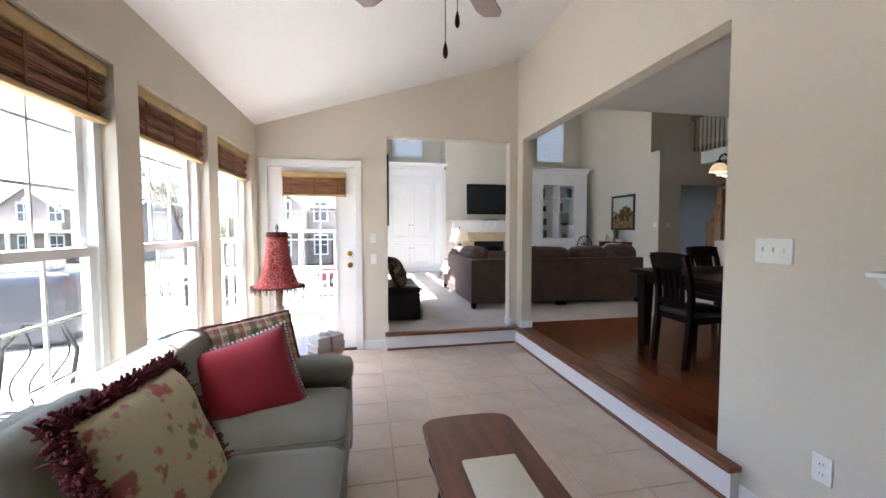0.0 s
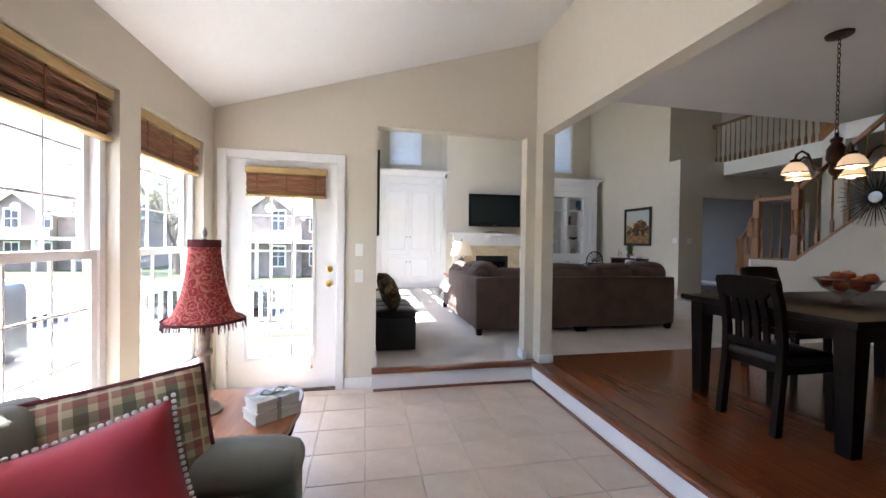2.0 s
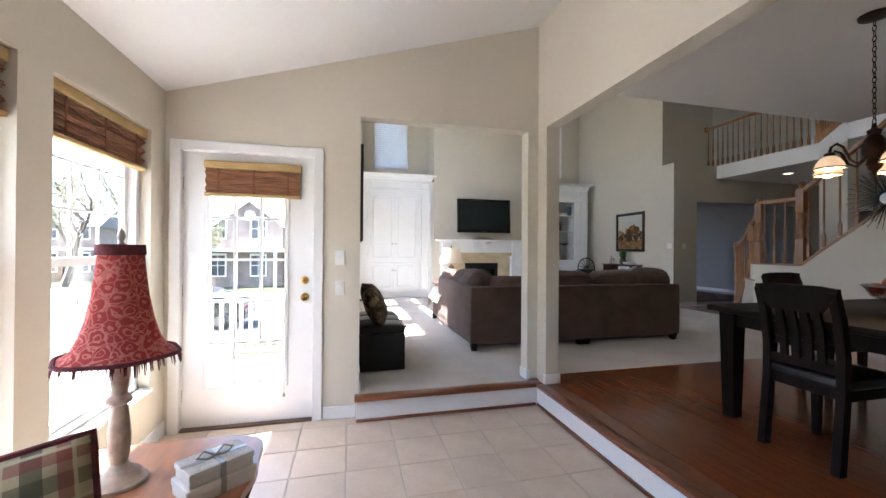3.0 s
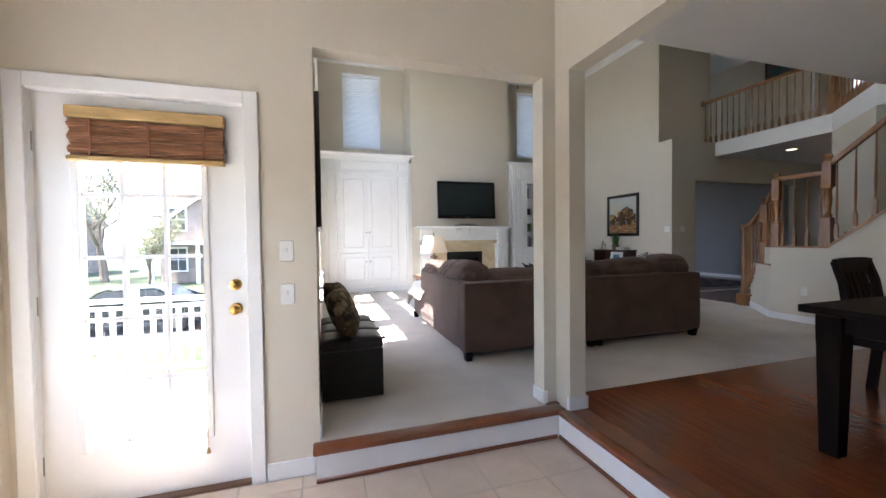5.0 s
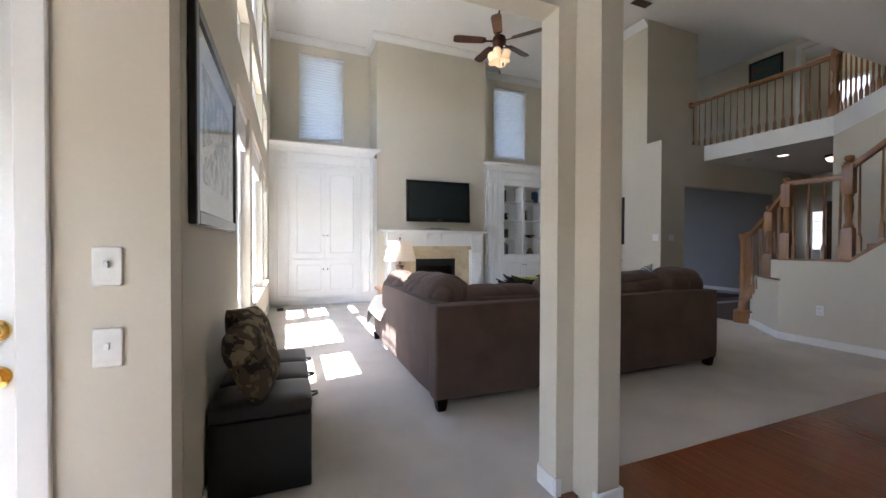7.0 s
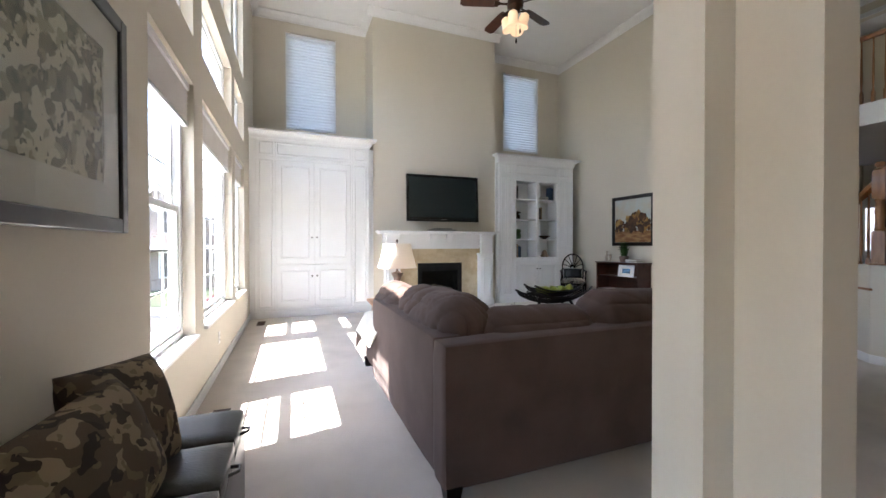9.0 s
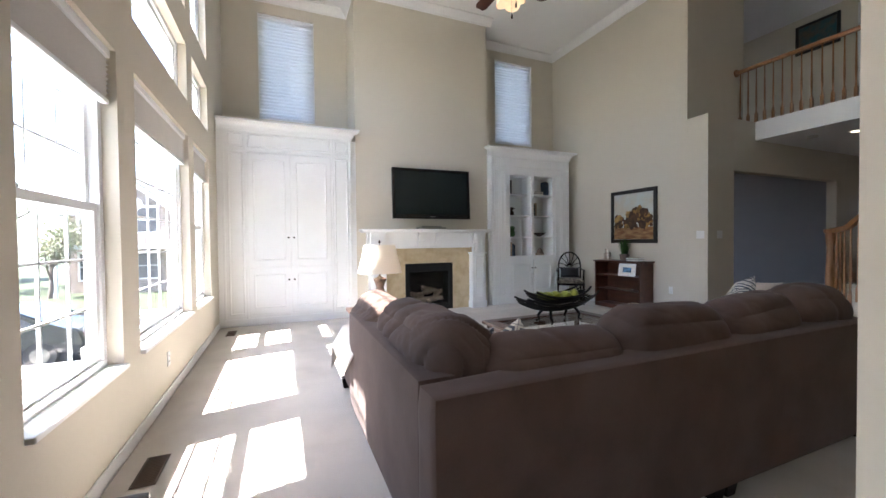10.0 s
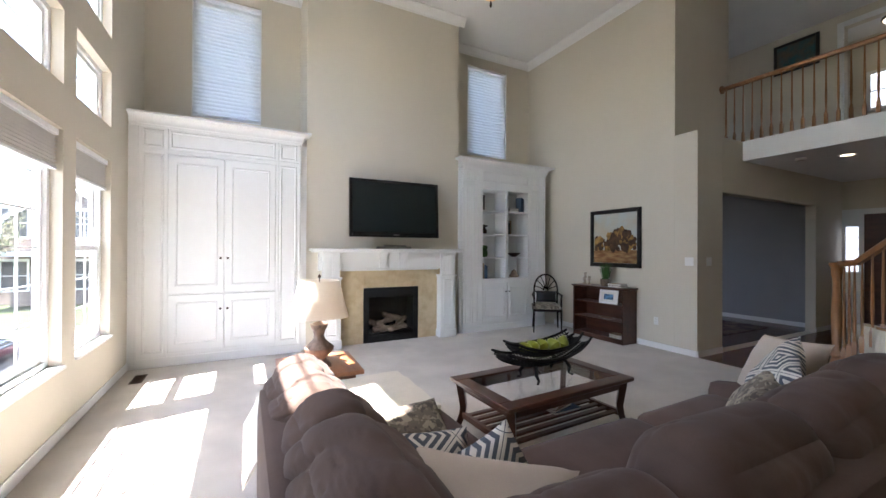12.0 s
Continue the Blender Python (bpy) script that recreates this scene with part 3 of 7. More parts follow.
def window(name, axis, face, deep, u0, u1, z0, z1, cols, rows, double=True, sill=0.0, label="white vinyl window"):
    """A window in a hole of a wall; the frame stands from face outwards by deep (signed)."""
    e = thing(name, (0, 0, 0), label, "window", kind="structure")

    def bx(bm, a, b, c, d, da, db):
        lo, hi = sorted((face + da, face + db))
        if axis == "x":
            box(bm, lo, hi, a, b, c, d)
        else:
            box(bm, a, b, lo, hi, c, d)

    fr, s = 0.045, math.copysign(1, deep)
    f0, f1 = deep - s * 0.075, deep
    bm = B()
    bx(bm, u0, u0 + fr, z0, z1, f0, f1)
    bx(bm, u1 - fr, u1, z0, z1, f0, f1)
    bx(bm, u0 + fr, u1 - fr, z1 - fr, z1, f0, f1)
    bx(bm, u0 + fr, u1 - fr, z0, z0 + fr, f0, f1)
    part("window_frame", bm, VINYL, e, smooth=False)
    zm = (z0 + z1) / 2
    sashes = [(zm - 0.02, z1 - fr, f0 + s * 0.045), (z0 + fr, zm + 0.02, f0 + s * 0.012)] if double else [(z0 + fr, z1 - fr, f0 + s * 0.02)]
    for a, b, off in sashes:
        bm, w = B(), 0.042
        l, r = u0 + fr, u1 - fr
        bx(bm, l, l + w, a, b, off, off + s * 0.03)
        bx(bm, r - w, r, a, b, off, off + s * 0.03)
        bx(bm, l + w, r - w, a, a + w, off, off + s * 0.03)
        bx(bm, l + w, r - w, b - w, b, off, off + s * 0.03)
        for k in range(1, cols):
            c = l + w + (r - l - 2 * w) * k / cols
            bx(bm, c - 0.006, c + 0.006, a + w, b - w, off + s * 0.009, off + s * 0.021)
        for k in range(1, rows):
            c = a + w + (b - a - 2 * w) * k / rows
            bx(bm, l + w, r - w, c - 0.006, c + 0.006, off + s * 0.010, off + s * 0.020)
        part("sash", bm, VINYL, e, smooth=False)
        bm = B()
        bx(bm, l + w, r - w, a + w, b - w, off + s * 0.0145, off + s * 0.0165)
        g = part("pane", bm, GLASS, e, "clear glass pane", smooth=False)
        g.visible_shadow = False
    if sill:
        bm = B()
        lo, hi = sorted((face - s * sill, face + f0))
        if axis == "x":
            box(bm, lo, hi, u0 - 0.03 if sill > 0.03 else u0, u1 + 0.03 if sill > 0.03 else u1, z0 - 0.022, z0 + 0.004, 0.004)
        part("window_sill", bm, TRIM, e, smooth=False)
    return e


for i, (a, b) in enumerate(WINS):
    window("window_%d" % (i + 1), "x", 0.0, -0.139, a + 0.001, b - 0.001, 0.403, 2.104, 3, 3, sill=0.028, label="white double-hung sash window with grilles")
for i, (a, b) in enumerate(LW):
    window("window_%d" % (i + 6), "x", XL, -0.149, a + 0.001, b - 0.001, 0.723, 2.479, 5 if i == 1 else 3, 6 if i == 1 else 3, double=i != 1, sill=0.03, label="tall white living room window with grilles")
    window("window_%d" % (i + 9), "x", XL, -0.149, a + 0.001, b - 0.001, 2.816, 3.369, 3, 2, double=False, label="white transom window above a tall window")
    window("window_%d" % (i + 12), "x", XL, -0.149, a + 0.001, b - 0.001, 3.711, 4.949, 3, 3, double=False, label="high white clerestory window")


def bamboo_blind(width, drop, mat, m, fold=0.0, group="woven blinds"):
    """Runs along local x, hangs down from z = 0, faces +y."""
    e = thing("bamboo_blind", (0, 0, 0), "russet woven bamboo blind rolled up under a tan valance", "blind", group=group)
    e.matrix_basis = m
    bm = B()
    box(bm, 0, width, -0.02, 0.035, -0.055, 0.0, 0.004)
    part("valance", bm, GOLDRAIL, e, "tan bamboo valance")
    bm = B()
    n = int(drop / 0.0115)
    for k in range(n):
        z = -0.06 - k * (drop - 0.06) / n
        w = random.uniform(-0.004, 0.004)
        box(bm, 0.006 + w, width - 0.006 + w, -0.012 + 0.01 * math.sin(k * 0.9), 0.012 + 0.014 * math.sin(k * 0.9), z - 0.0082, z)
    part("slats", bm, mat, e, smooth=False)
    for c in (0.14, 0.5, 0.86):
        bm = B()
        box(bm, width * c - 0.006, width * c + 0.006, 0.026, 0.029, -drop, -0.058)
        part("tape", bm, BAMBOOTAPE, e, "dark woven tape", smooth=False)
    bm = B()
    box(bm, 0.002, width - 0.002, -0.014, 0.034, -drop - 0.022, -drop, 0.004)
    part("bottom_rail", bm, GOLDRAIL, e)
    return e


for a, b in WINS:
    bamboo_blind(b - a - 0.012, 0.245, BAMBOO, Matrix.Translation((-0.055, b - 0.006, 2.098)) @ pose(0, 0, 0, 0, 0, -90))

# glazed door
door = thing("door_1", (0.09, YD, 0), "white glazed patio door with brass knobs, closed", "door", kind="structure")
DW, DH = 0.93, 2.05
bm = B()
gx0, gx1, gz0, gz1 = 0.17, 0.715, 0.295, 1.86
for a, b, c, d in ((0.012, gx0, 0.015, DH - 0.012), (gx1, DW - 0.012, 0.015, DH - 0.012), (gx0, gx1, 0.015, gz0), (gx0, gx1, gz1, DH - 0.012)):
    box(bm, a, b, 0.045, 0.088, c, d)
part("leaf", bm, TRIM, door, "white painted door leaf", smooth=False)
bm = B()
for a, b, c, d in ((gx0 - 0.02, gx0 + 0.012, gz0 - 0.02, gz1 + 0.02), (gx1 - 0.012, gx1 + 0.02, gz0 - 0.02, gz1 + 0.02), (gx0 + 0.012, gx1 - 0.012, gz0 - 0.02, gz0 + 0.012), (gx0 + 0.012, gx1 - 0.012, gz1 - 0.012, gz1 + 0.02)):
    box(bm, a, b, 0.036, 0.097, c, d, 0.004)
for k in (1, 2):
    c = gx0 + (gx1 - gx0) * k / 3
    box(bm, c - 0.010, c + 0.010, 0.056, 0.078, gz0, gz1)
for k in range(1, 5):
    c = gz0 + (gz1 - gz0) * k / 5 + 0.01
    box(bm, gx0, gx1, 0.057, 0.077, c - 0.010, c + 0.010)
part("muntins", bm, TRIM, door, "white glazing bars", smooth=False)
bm = B()
box(bm, gx0, gx1, 0.066, 0.068, gz0, gz1)
part("pane", bm, GLASS, door, "clear glass pane", smooth=False).visible_shadow = False
for z in (1.085, 0.955):
    bm = B()
    lathe(bm, [(0.0, 0), (0.031, 0), (0.031, 0.007), (0.014, 0.010), (0.012, 0.022), (0.024, 0.030), (0.029, 0.042), (0.024, 0.054), (0.0, 0.058)] if z < 1 else [(0, 0), (0.031, 0), (0.030, 0.010), (0.022, 0.014), (0.020, 0.028), (0, 0.03)], n=18, cap=False)
    part("door_knob" if z < 1 else "deadbolt", bm, BRASS, door, "polished brass", m=Matrix.Translation((0.855, 0.046, z)) @ pose(0, 0, 0, 90))
for z in (0.25, 1.02, 1.8):
    bm = B()
    cyl(bm, (0.006, 0.036, z - 0.045), (0.006, 0.036, z + 0.045), 0.008)
    part("hinge", bm, CHROME, door)
bm = B()
box(bm, 0.0, DW, 0.0, 0.13, -0.01, 0.014, 0.004)
part("threshold", bm, DOORBROWN, door, "dark stained threshold")
bm = B()
box(bm, -0.06, 0.012, -0.016, 0.002, 0.0, DH + 0.06, 0.004)
box(bm, DW - 0.012, DW + 0.06, -0.016, 0.002, 0.0, DH + 0.06, 0.004)
box(bm, 0.012, DW - 0.012, -0.015, 0.002, DH - 0.012, DH + 0.06, 0.004)
box(bm, -0.001, 0.012, 0.002, 0.13, 0.0, DH)
box(bm, DW - 0.012, DW + 0.001, 0.002, 0.13, 0.0, DH)
box(bm, 0.012, DW - 0.012, 0.002, 0.13, DH - 0.012, DH)
part("casing", bm, TRIM, door, "white moulded door casing", smooth=False)
bamboo_blind(0.665, 0.235, BAMBOOX, Matrix.Translation((0.78 + 0.135, YD + 0.020, 1.97)) @ pose(0, 0, 0, 0, 0, 180), group="")
bm = B()
tube(bm, [(0.80, YD + 0.02, 1.74), (0.80, YD + 0.02, 0.24)], 0.0016, 5)
lathe(bm, [(0.002, 0.03), (0.008, 0.015), (0.010, 0.0), (0.0, -0.004)], (0.80, YD + 0.02, 0.20), 10, False)
solo("blind_cord", bm, GOLDRAIL, "thin tan blind cord with a wooden tassel", "cord")

# step up: nosing, riser, shoe
bm = B()
box(bm, 1.325, 2.90, 5.145, 5.245, F - 0.028, F + 0.006, 0.009, 2)
box(bm, 2.822, 2.912, 5.245, YD - 0.002, F - 0.028, F + 0.004)
struct("step_nosing", bm, NOSE, "cherry wood nosing along the carpet step", "trim", True)
bm = B()
box(bm, 2.832, 2.912, 2.40, 5.144, F - 0.028, F + 0.005, 0.009, 2)
box(bm, 2.912, 3.033, 2.548, 5.129, F - 0.028, F + 0.002)
struct("step_nosing_2", bm, NOSE, "cherry wood nosing along the dining step", "trim", True)
bm = B()
box(bm, 1.34, 2.8616, 5.18, YD - 0.002, 0.0, F - 0.0285)
box(bm, 2.862, 2.912, 2.42, YD - 0.002, 0.0, F - 0.0287)
struct("step_riser", bm, TRIM, "white painted riser of the step", "trim")
bm = B()
box(bm, 1.34, 2.846, 5.164, 5.1795, 0.0, 0.026, 0.005)
box(bm, 2.845, 2.8615, 2.42, 5.163, 0.0, 0.026, 0.005)
struct("shoe_moulding", bm, NOSE, "thin brown shoe moulding", "trim", True)


def base_run(bm, pts, z, h=0.085, t=0.014):
    for (x0, y0), (x1, y1), (nx, ny) in pts:
        xs, ys = sorted((x0, x1)), sorted((y0, y1))
        box(bm, xs[0] + min(nx, 0) * t, xs[1] + max(nx, 0) * t, ys[0] + min(ny, 0) * t, ys[1] + max(ny, 0) * t, z, z + h, 0.004)


bm = B()
base_run(bm, [((0.0, YS), (0.0, YD - 0.001), (1, 0)), ((1.085, YD), (1.335, YD), (0, -1)), ((XR, YS), (XR, 2.41), (-1, 0))], 0.0, 0.10)
struct("baseboard", bm, TRIM, "white painted baseboard in the sunroom", "baseboard", True)
bm = B()
base_run(bm, [((XL, YD + 0.15), (XL, 11.45), (1, 0)), ((XE, 8.82), (XE, 11.45), (-1, 0)), ((XE, 8.82), (8.49, 8.82), (0, -1)),
              ((2.817, 5.286), (2.817, 5.409), (-1, 0)), ((2.817, 5.409), (3.035, 5.409), (0, 1)), ((2.805, 5.284), (2.84, 5.284), (0, -1)), ((2.914, 5.131), (3.035, 5.131), (0, -1)), ((3.035, 5.117), (3.035, 5.409), (1, 0)),
              ((2.914, 5.117), (2.914, 5.15), (-1, 0)), ((XL, 5.286), (XL, 5.43), (1, 0)),
              ((7.26, YS), (7.26, 6.70), (-1, 0)), ((3.034, YS), (3.034, 2.543), (1, 0)), ((11.85, 8.97), (11.85, 12.99), (-1, 0)), ((11.451, 8.82), (12.59, 8.82), (0, -1))], F)
prism(bm, [(7.252, 6.706), (7.872, 7.368), (7.884, 7.358), (7.264, 6.696)], "z", F, F + 0.085)
struct("baseboard_living", bm, TRIM, "white painted baseboard round the living and dining rooms", "baseboard", True)


def crown(bm, a, b, n, z, s=0.13):
    """A crown moulding from a to b, with n pointing into the room."""
    a, b, n = Vector((*a, 0)), Vector((*b, 0)), Vector((*n, 0))
    prof = [(0, -s), (0.014, -s), (0.02, -s * 0.8), (s * 0.42, -s * 0.42), (s * 0.8, -0.02), (s * 0.8, 0), (0, 0)]
    ring_skin(bm, [[p + n * d + Vector((0, 0, z + h)) for d, h in prof] for p in (a, b)])


bm = B()
for a, b, n in (((XL, 5.43), (XL, YN), (1, 0)), ((XL, YN), (3.334, YN), (0, -1)), ((3.334, YN), (3.334, YCH), (-1, 0)), ((3.23, YCH), (5.88, YCH), (0, -1)), ((5.777, YCH), (5.777, YN), (1, 0)),
                ((5.777, YN), (XE, YN), (0, -1)), ((XE, YN), (XE, 9.127), (-1, 0)), ((3.046, 5.66), (7.3, 5.66), (0, 1)), ((XL, 5.409), (3.035, 5.409), (0, 1))):
    crown(bm, a, b, n, TOP - 0.002)
struct("crown_moulding", bm, CEIL, "white crown moulding under the ceiling", "trim")


def plate(kind, at, rz, gangs=1, label="white wall switch plate"):
    """A switch or outlet plate; local -y is the room."""
    e = thing("light_switch" if kind == "switch" else "wall_outlet", at, label, "switch" if kind == "switch" else "outlet", rz, "wall plates")
    w = 0.072 + 0.046 * (gangs - 1)
    bm = B()
    box(bm, -w / 2, w / 2, -0.006, 0.001, -0.0575, 0.0575, 0.003)
    part("cover_plate", bm, PLATE, e)
    for g in range(gangs):
        x = (g - (gangs - 1) / 2) * 0.046
        if kind == "switch":
            bm = B()
            box(bm, x - 0.006, x + 0.006, -0.0155, -0.005, -0.004, 0.016, 0.002)
            part("toggle", bm, PLATE, e)
        else:
            for z in (-0.02, 0.02):
                bm = B()
                lathe(bm, [(0.0, 0), (0.0165, 0), (0.0155, 0.0025), (0.0, 0.0025)], n=16, cap=False)
                part("socket", bm, PLATE, e, m=Matrix.Translation((x, -0.005, z)) @ pose(0, 0, 0, 90))
                bm = B()
                for dx in (-0.006, 0.006):
                    box(bm, x + dx - 0.001, x + dx + 0.001, -0.0085, -0.0072, z - 0.004, z + 0.006)
                part("slot", bm, RUBBER, e, smooth=False)
    return e


plate("switch", (1.207, YD - 0.001, 1.262), 0)
plate("switch", (1.207, YD - 0.001, 1.024), 0)
plate("switch", (XR - 0.001, 2.298, 1.25), -90, 3, "white triple switch plate")
plate("outlet", (XR - 0.001, 2.076, 0.385), -90, label="white duplex wall outlet")
plate("switch", (XE - 0.001, 8.925, 1.46), -90, 2, "white double switch plate")
plate("switch", (8.16, 8.819, 1.46), 0, 2, "white double switch plate")
plate("outlet", (XE - 0.001, 9.39, 0.585), -90, label="white duplex wall outlet")
plate("outlet", (7.259, 6.30, 0.595), -90, label="white duplex wall outlet")
plate("outlet", (XL + 0.001, 8.79, 0.50), 90, label="white duplex wall outlet")

# ---- sunroom things ----
# sofa: back against the windows, facing +x
sofa = thing("sofa", (0, 0, 0), "sage green fabric sofa with rolled arms under the windows", "sofa")
bm = B()
rounded(bm, 0.82, 1.60, 0.27, 0.03, 6, m=pose(0.60, 2.48, 0.225))
part("base", bm, SAGE, sofa)
for y in (2.195, 2.785):
    bm = B()
    rounded(bm, 0.66, 0.585, 0.165, 0.045, 10, (0.012, 0, 0.028), 0.003, 7, int(y * 10), pose(0.705, y, 0.405))
    c = part("seat_cushion", bm, SAGE, sofa)
    bm = B()
    for z in (0.330, 0.478):
        tube(bm, [(0.40, y - 0.27, z), (1.0, y - 0.27, z), (1.030, y - 0.24, z), (1.033, y + 0.24, z), (1.0, y + 0.27, z), (0.40, y + 0.27, z)], 0.0055, 6)
    part("piping", bm, SAGE, c)
    bm = B()
    rounded(bm, 0.15, 0.59, 0.42, 0.06, 10, (0.025, 0, 0.012), 0.005, 6, int(y * 20), pose(0.30, y, 0.64, 0, -13))
    c = part("back_cushion", bm, SAGE, sofa)
bm = B()
rounded(bm, 0.16, 1.50, 0.68, 0.06, 8, m=pose(0.20, 2.48, 0.49, 0, -6))
part("back", bm, SAGE, sofa)
for y, n in ((3.155, 1), (1.80, 1)):
    bm = B()
    box(bm, 0.20, 1.035, y - 0.085, y + 0.085, 0.10, 0.53, 0.025, 3)
    rounded(bm, 0.86, 0.225, 0.14, 0.068, 8, (0, 0, 0.01), 0.002, 5, n, pose(0.615, y + 0.01, 0.545))
    part("arm", bm, SAGE, sofa)
for x in (0.28, 0.94):
    for y in (1.8, 3.16):
        bm = B()
        sqlathe(bm, [(0.022, 0.0), (0.032, 0.10)], (x, y, 0))
        part("leg", bm, ESPRESSO, sofa)


def cushion(name, mat, w, h, t, m, label, seed=0, edge=None, pinch=0.12):
    e = thing(name, (0, 0, 0), label, "cushion")
    e.matrix_basis = m
    bm = B()
    pillow(bm, w, h, t, 20, 0.010, seed, pinch=pinch)
    c = part("cover", bm, mat, e, angle=80)
    if edge:
        edge(c, w, h, pinch)
    return e


def border(w, h, pinch, n=44):
    """Points round the seam of a cushion."""
    out = []
    for k in range(4):
        for i in range(n):
            s = 2 * i / n - 1
            q = (1 - pinch * (1 - s * s) * 0.5)
            out.append([(s * w / 2, -h / 2 * q), (w / 2 * q, s * h / 2), (-s * w / 2, h / 2 * q), (-w / 2 * q, -s * h / 2)][k])
    return out


def bobbles(c, w, h, pinch):
    bm = B()
    for x, y in border(w + 0.012, h + 0.012, pinch, 25):
        bmesh.ops.create_icosphere(bm, subdivisions=1, radius=0.0075, matrix=Matrix.Translation((x, y, 0)))
    part("bobble_trim", bm, WHITEBEAD, c, "white bobble trim", angle=80)


def cord(mat):
    def f(c, w, h, pinch):
        bm = B()
        pts = [(x, y, 0) for x, y in border(w, h, pinch, 12)]
        tube(bm, pts + pts[:1], 0.009, 6)
        part("piping", bm, mat, c, "dark burgundy piping")
    return f


def shag(c, w, h, pinch):
    bm = B()
    rnd = random.Random(5)
    for x, y in border(w, h, pinch, 120):
        if y < -h * 0.42:
            continue
        for k in range(7):
            o = Vector((x, y, 0)).normalized()
            a = Vector((x + rnd.uniform(-0.006, 0.006), y + rnd.uniform(-0.006, 0.006), rnd.uniform(-0.014, 0.014)))
            d = o * rnd.uniform(0.010, 0.032) + Vector((rnd.uniform(-0.02, 0.02), rnd.uniform(-0.02, 0.02), rnd.uniform(-0.026, 0.026)))
            tube(bm, [a - o * 0.014, a + d * 0.6, a + d + Vector((rnd.uniform(-0.008, 0.008), 0, rnd.uniform(-0.014, 0.014)))], [0.0055, 0.0062, 0.0035], 4)
    part("fringe", bm, FRINGE, c, "burgundy chenille fringe", angle=80)


def facing(centre, across, up):
    """The pose of a cushion from its middle, the run of its top edge and the way up its face."""
    x = Vector(across).normalized()
    z = x.cross(Vector(up)).normalized()
    y = z.cross(x)
    m = Matrix((x, y, z)).transposed().to_4x4()
    return Matrix.Translation(centre) @ m


cushion("floral_cushion", FLORAL, 0.47, 0.46, 0.17, facing((0.51, 2.175, 0.665), (0.02, 0.46, -0.01), (-0.18, 0.02, 0.40)), "cream rose-print cushion with burgundy chenille fringe", 1, shag, 0.06)
cushion("red_cushion", RED, 0.46, 0.42, 0.17, facing((0.56, 2.86, 0.62), (0.406, 0.122, 0.109), (-0.131, 0.065, 0.363)), "plain crimson cushion with white bobble trim", 2, bobbles, 0.14)
cushion("plaid_cushion", PLAID, 0.46, 0.43, 0.14, facing((0.532, 3.083, 0.665), (0.375, 0.22, 0.03), (-0.105, 0.142, 0.406)), "green and red plaid cushion with burgundy piping", 3, cord(FRINGE), 0.05)

ws = thing("wall_shelf", (XR, 1.765, 1.20), "small white moulded wall shelf on the sunroom wall", "shelf")
bm = B()
box(bm, -0.105, -0.001, -0.15, 0.15, -0.018, 0.0, 0.003)
part("top", bm, TRIM, ws)
bm = B()
prism(bm, [(-0.001, -0.09), (-0.02, -0.09), (-0.035, -0.06), (-0.075, -0.035), (-0.09, -0.0185), (-0.001, -0.0185)], "y", -0.13, 0.13)
part("bracket", bm, TRIM, ws)

# bench-shaped coffee table with a runner
ct = thing("coffee_table", (1.585, 2.02, 0), "long mahogany coffee table with a bowed end", "table")
pts = [(-0.215, -0.62), (0.215, -0.62)]
pts += [(0.215, 0.60), (0.20, 0.625)] + [(0.20 * math.cos(a), 0.625 + 0.035 * math.sin(a)) for a in [math.pi * k / 10 for k in range(1, 10)]] + [(-0.20, 0.625), (-0.215, 0.60)]
bm = B()
prism(bm, pts, "z", 0.415, 0.448)
bmesh.ops.bevel(bm, geom=[e for e in bm.edges if abs(e.verts[0].co.z - e.verts[1].co.z) < 1e-5], offset=0.006, segments=2, affect="EDGES")
part("tabletop", bm, BENCHWOOD, ct)
bm = B()
box(bm, -0.16, 0.16, -0.52, 0.54, 0.35, 0.415)
part("apron", bm, BENCHWOOD, ct, smooth=False)
for x in (-0.15, 0.15):
    for y in (-0.5, 0.52):
        bm = B()
        s = math.copysign(1, x)
        tube(bm, [(x, y, 0.40), (x + s * 0.035, y, 0.33), (x - s * 0.01, y, 0.2), (x + s * 0.012, y, 0.06), (x + s * 0.035, y, 0.012), (x + s * 0.05, y, 0.02)], [0.016, 0.015, 0.012, 0.010, 0.011, 0.006], 8)
        part("leg", bm, IRON, ct, "black wrought iron leg")
bm = B()
box(bm, 1.585 - 0.108, 1.585 + 0.108, 1.45, 2.30, 0.4485, 0.466, 0.006, 2)
solo("table_runner", bm, RUNNER, "folded ivory cloth runner on the coffee table", "runner")

# end table, lamp, boxes
et = thing("end_table", (0.60, 3.62, 0), "russet end table with a scalloped top and iron legs", "table")
bm = B()
pts = []
for k in range(64):
    a = 2 * math.pi * k / 64
    c, s = math.cos(a), math.sin(a)
    q = 1 / max(abs(c) ** 5 + abs(s) ** 5, 1e-6) ** 0.2
    r = q * (1 - 0.035 * (1 - math.cos(8 * a)) / 2)
    pts.append((0.365 * r * c, 0.315 * r * s))
prism(bm, pts, "z", 0.515, 0.545)
bmesh.ops.bevel(bm, geom=[e for e in bm.edges if abs(e.verts[0].co.z - e.verts[1].co.z) < 1e-5], offset=0.007, segments=2, affect="EDGES")
part("tabletop", bm, TABLEWOOD, et, "russet wood top")
bm = B()
box(bm, -0.28, 0.28, -0.23, 0.23, 0.47, 0.515, 0.004)
part("apron", bm, BENCHWOOD, et)
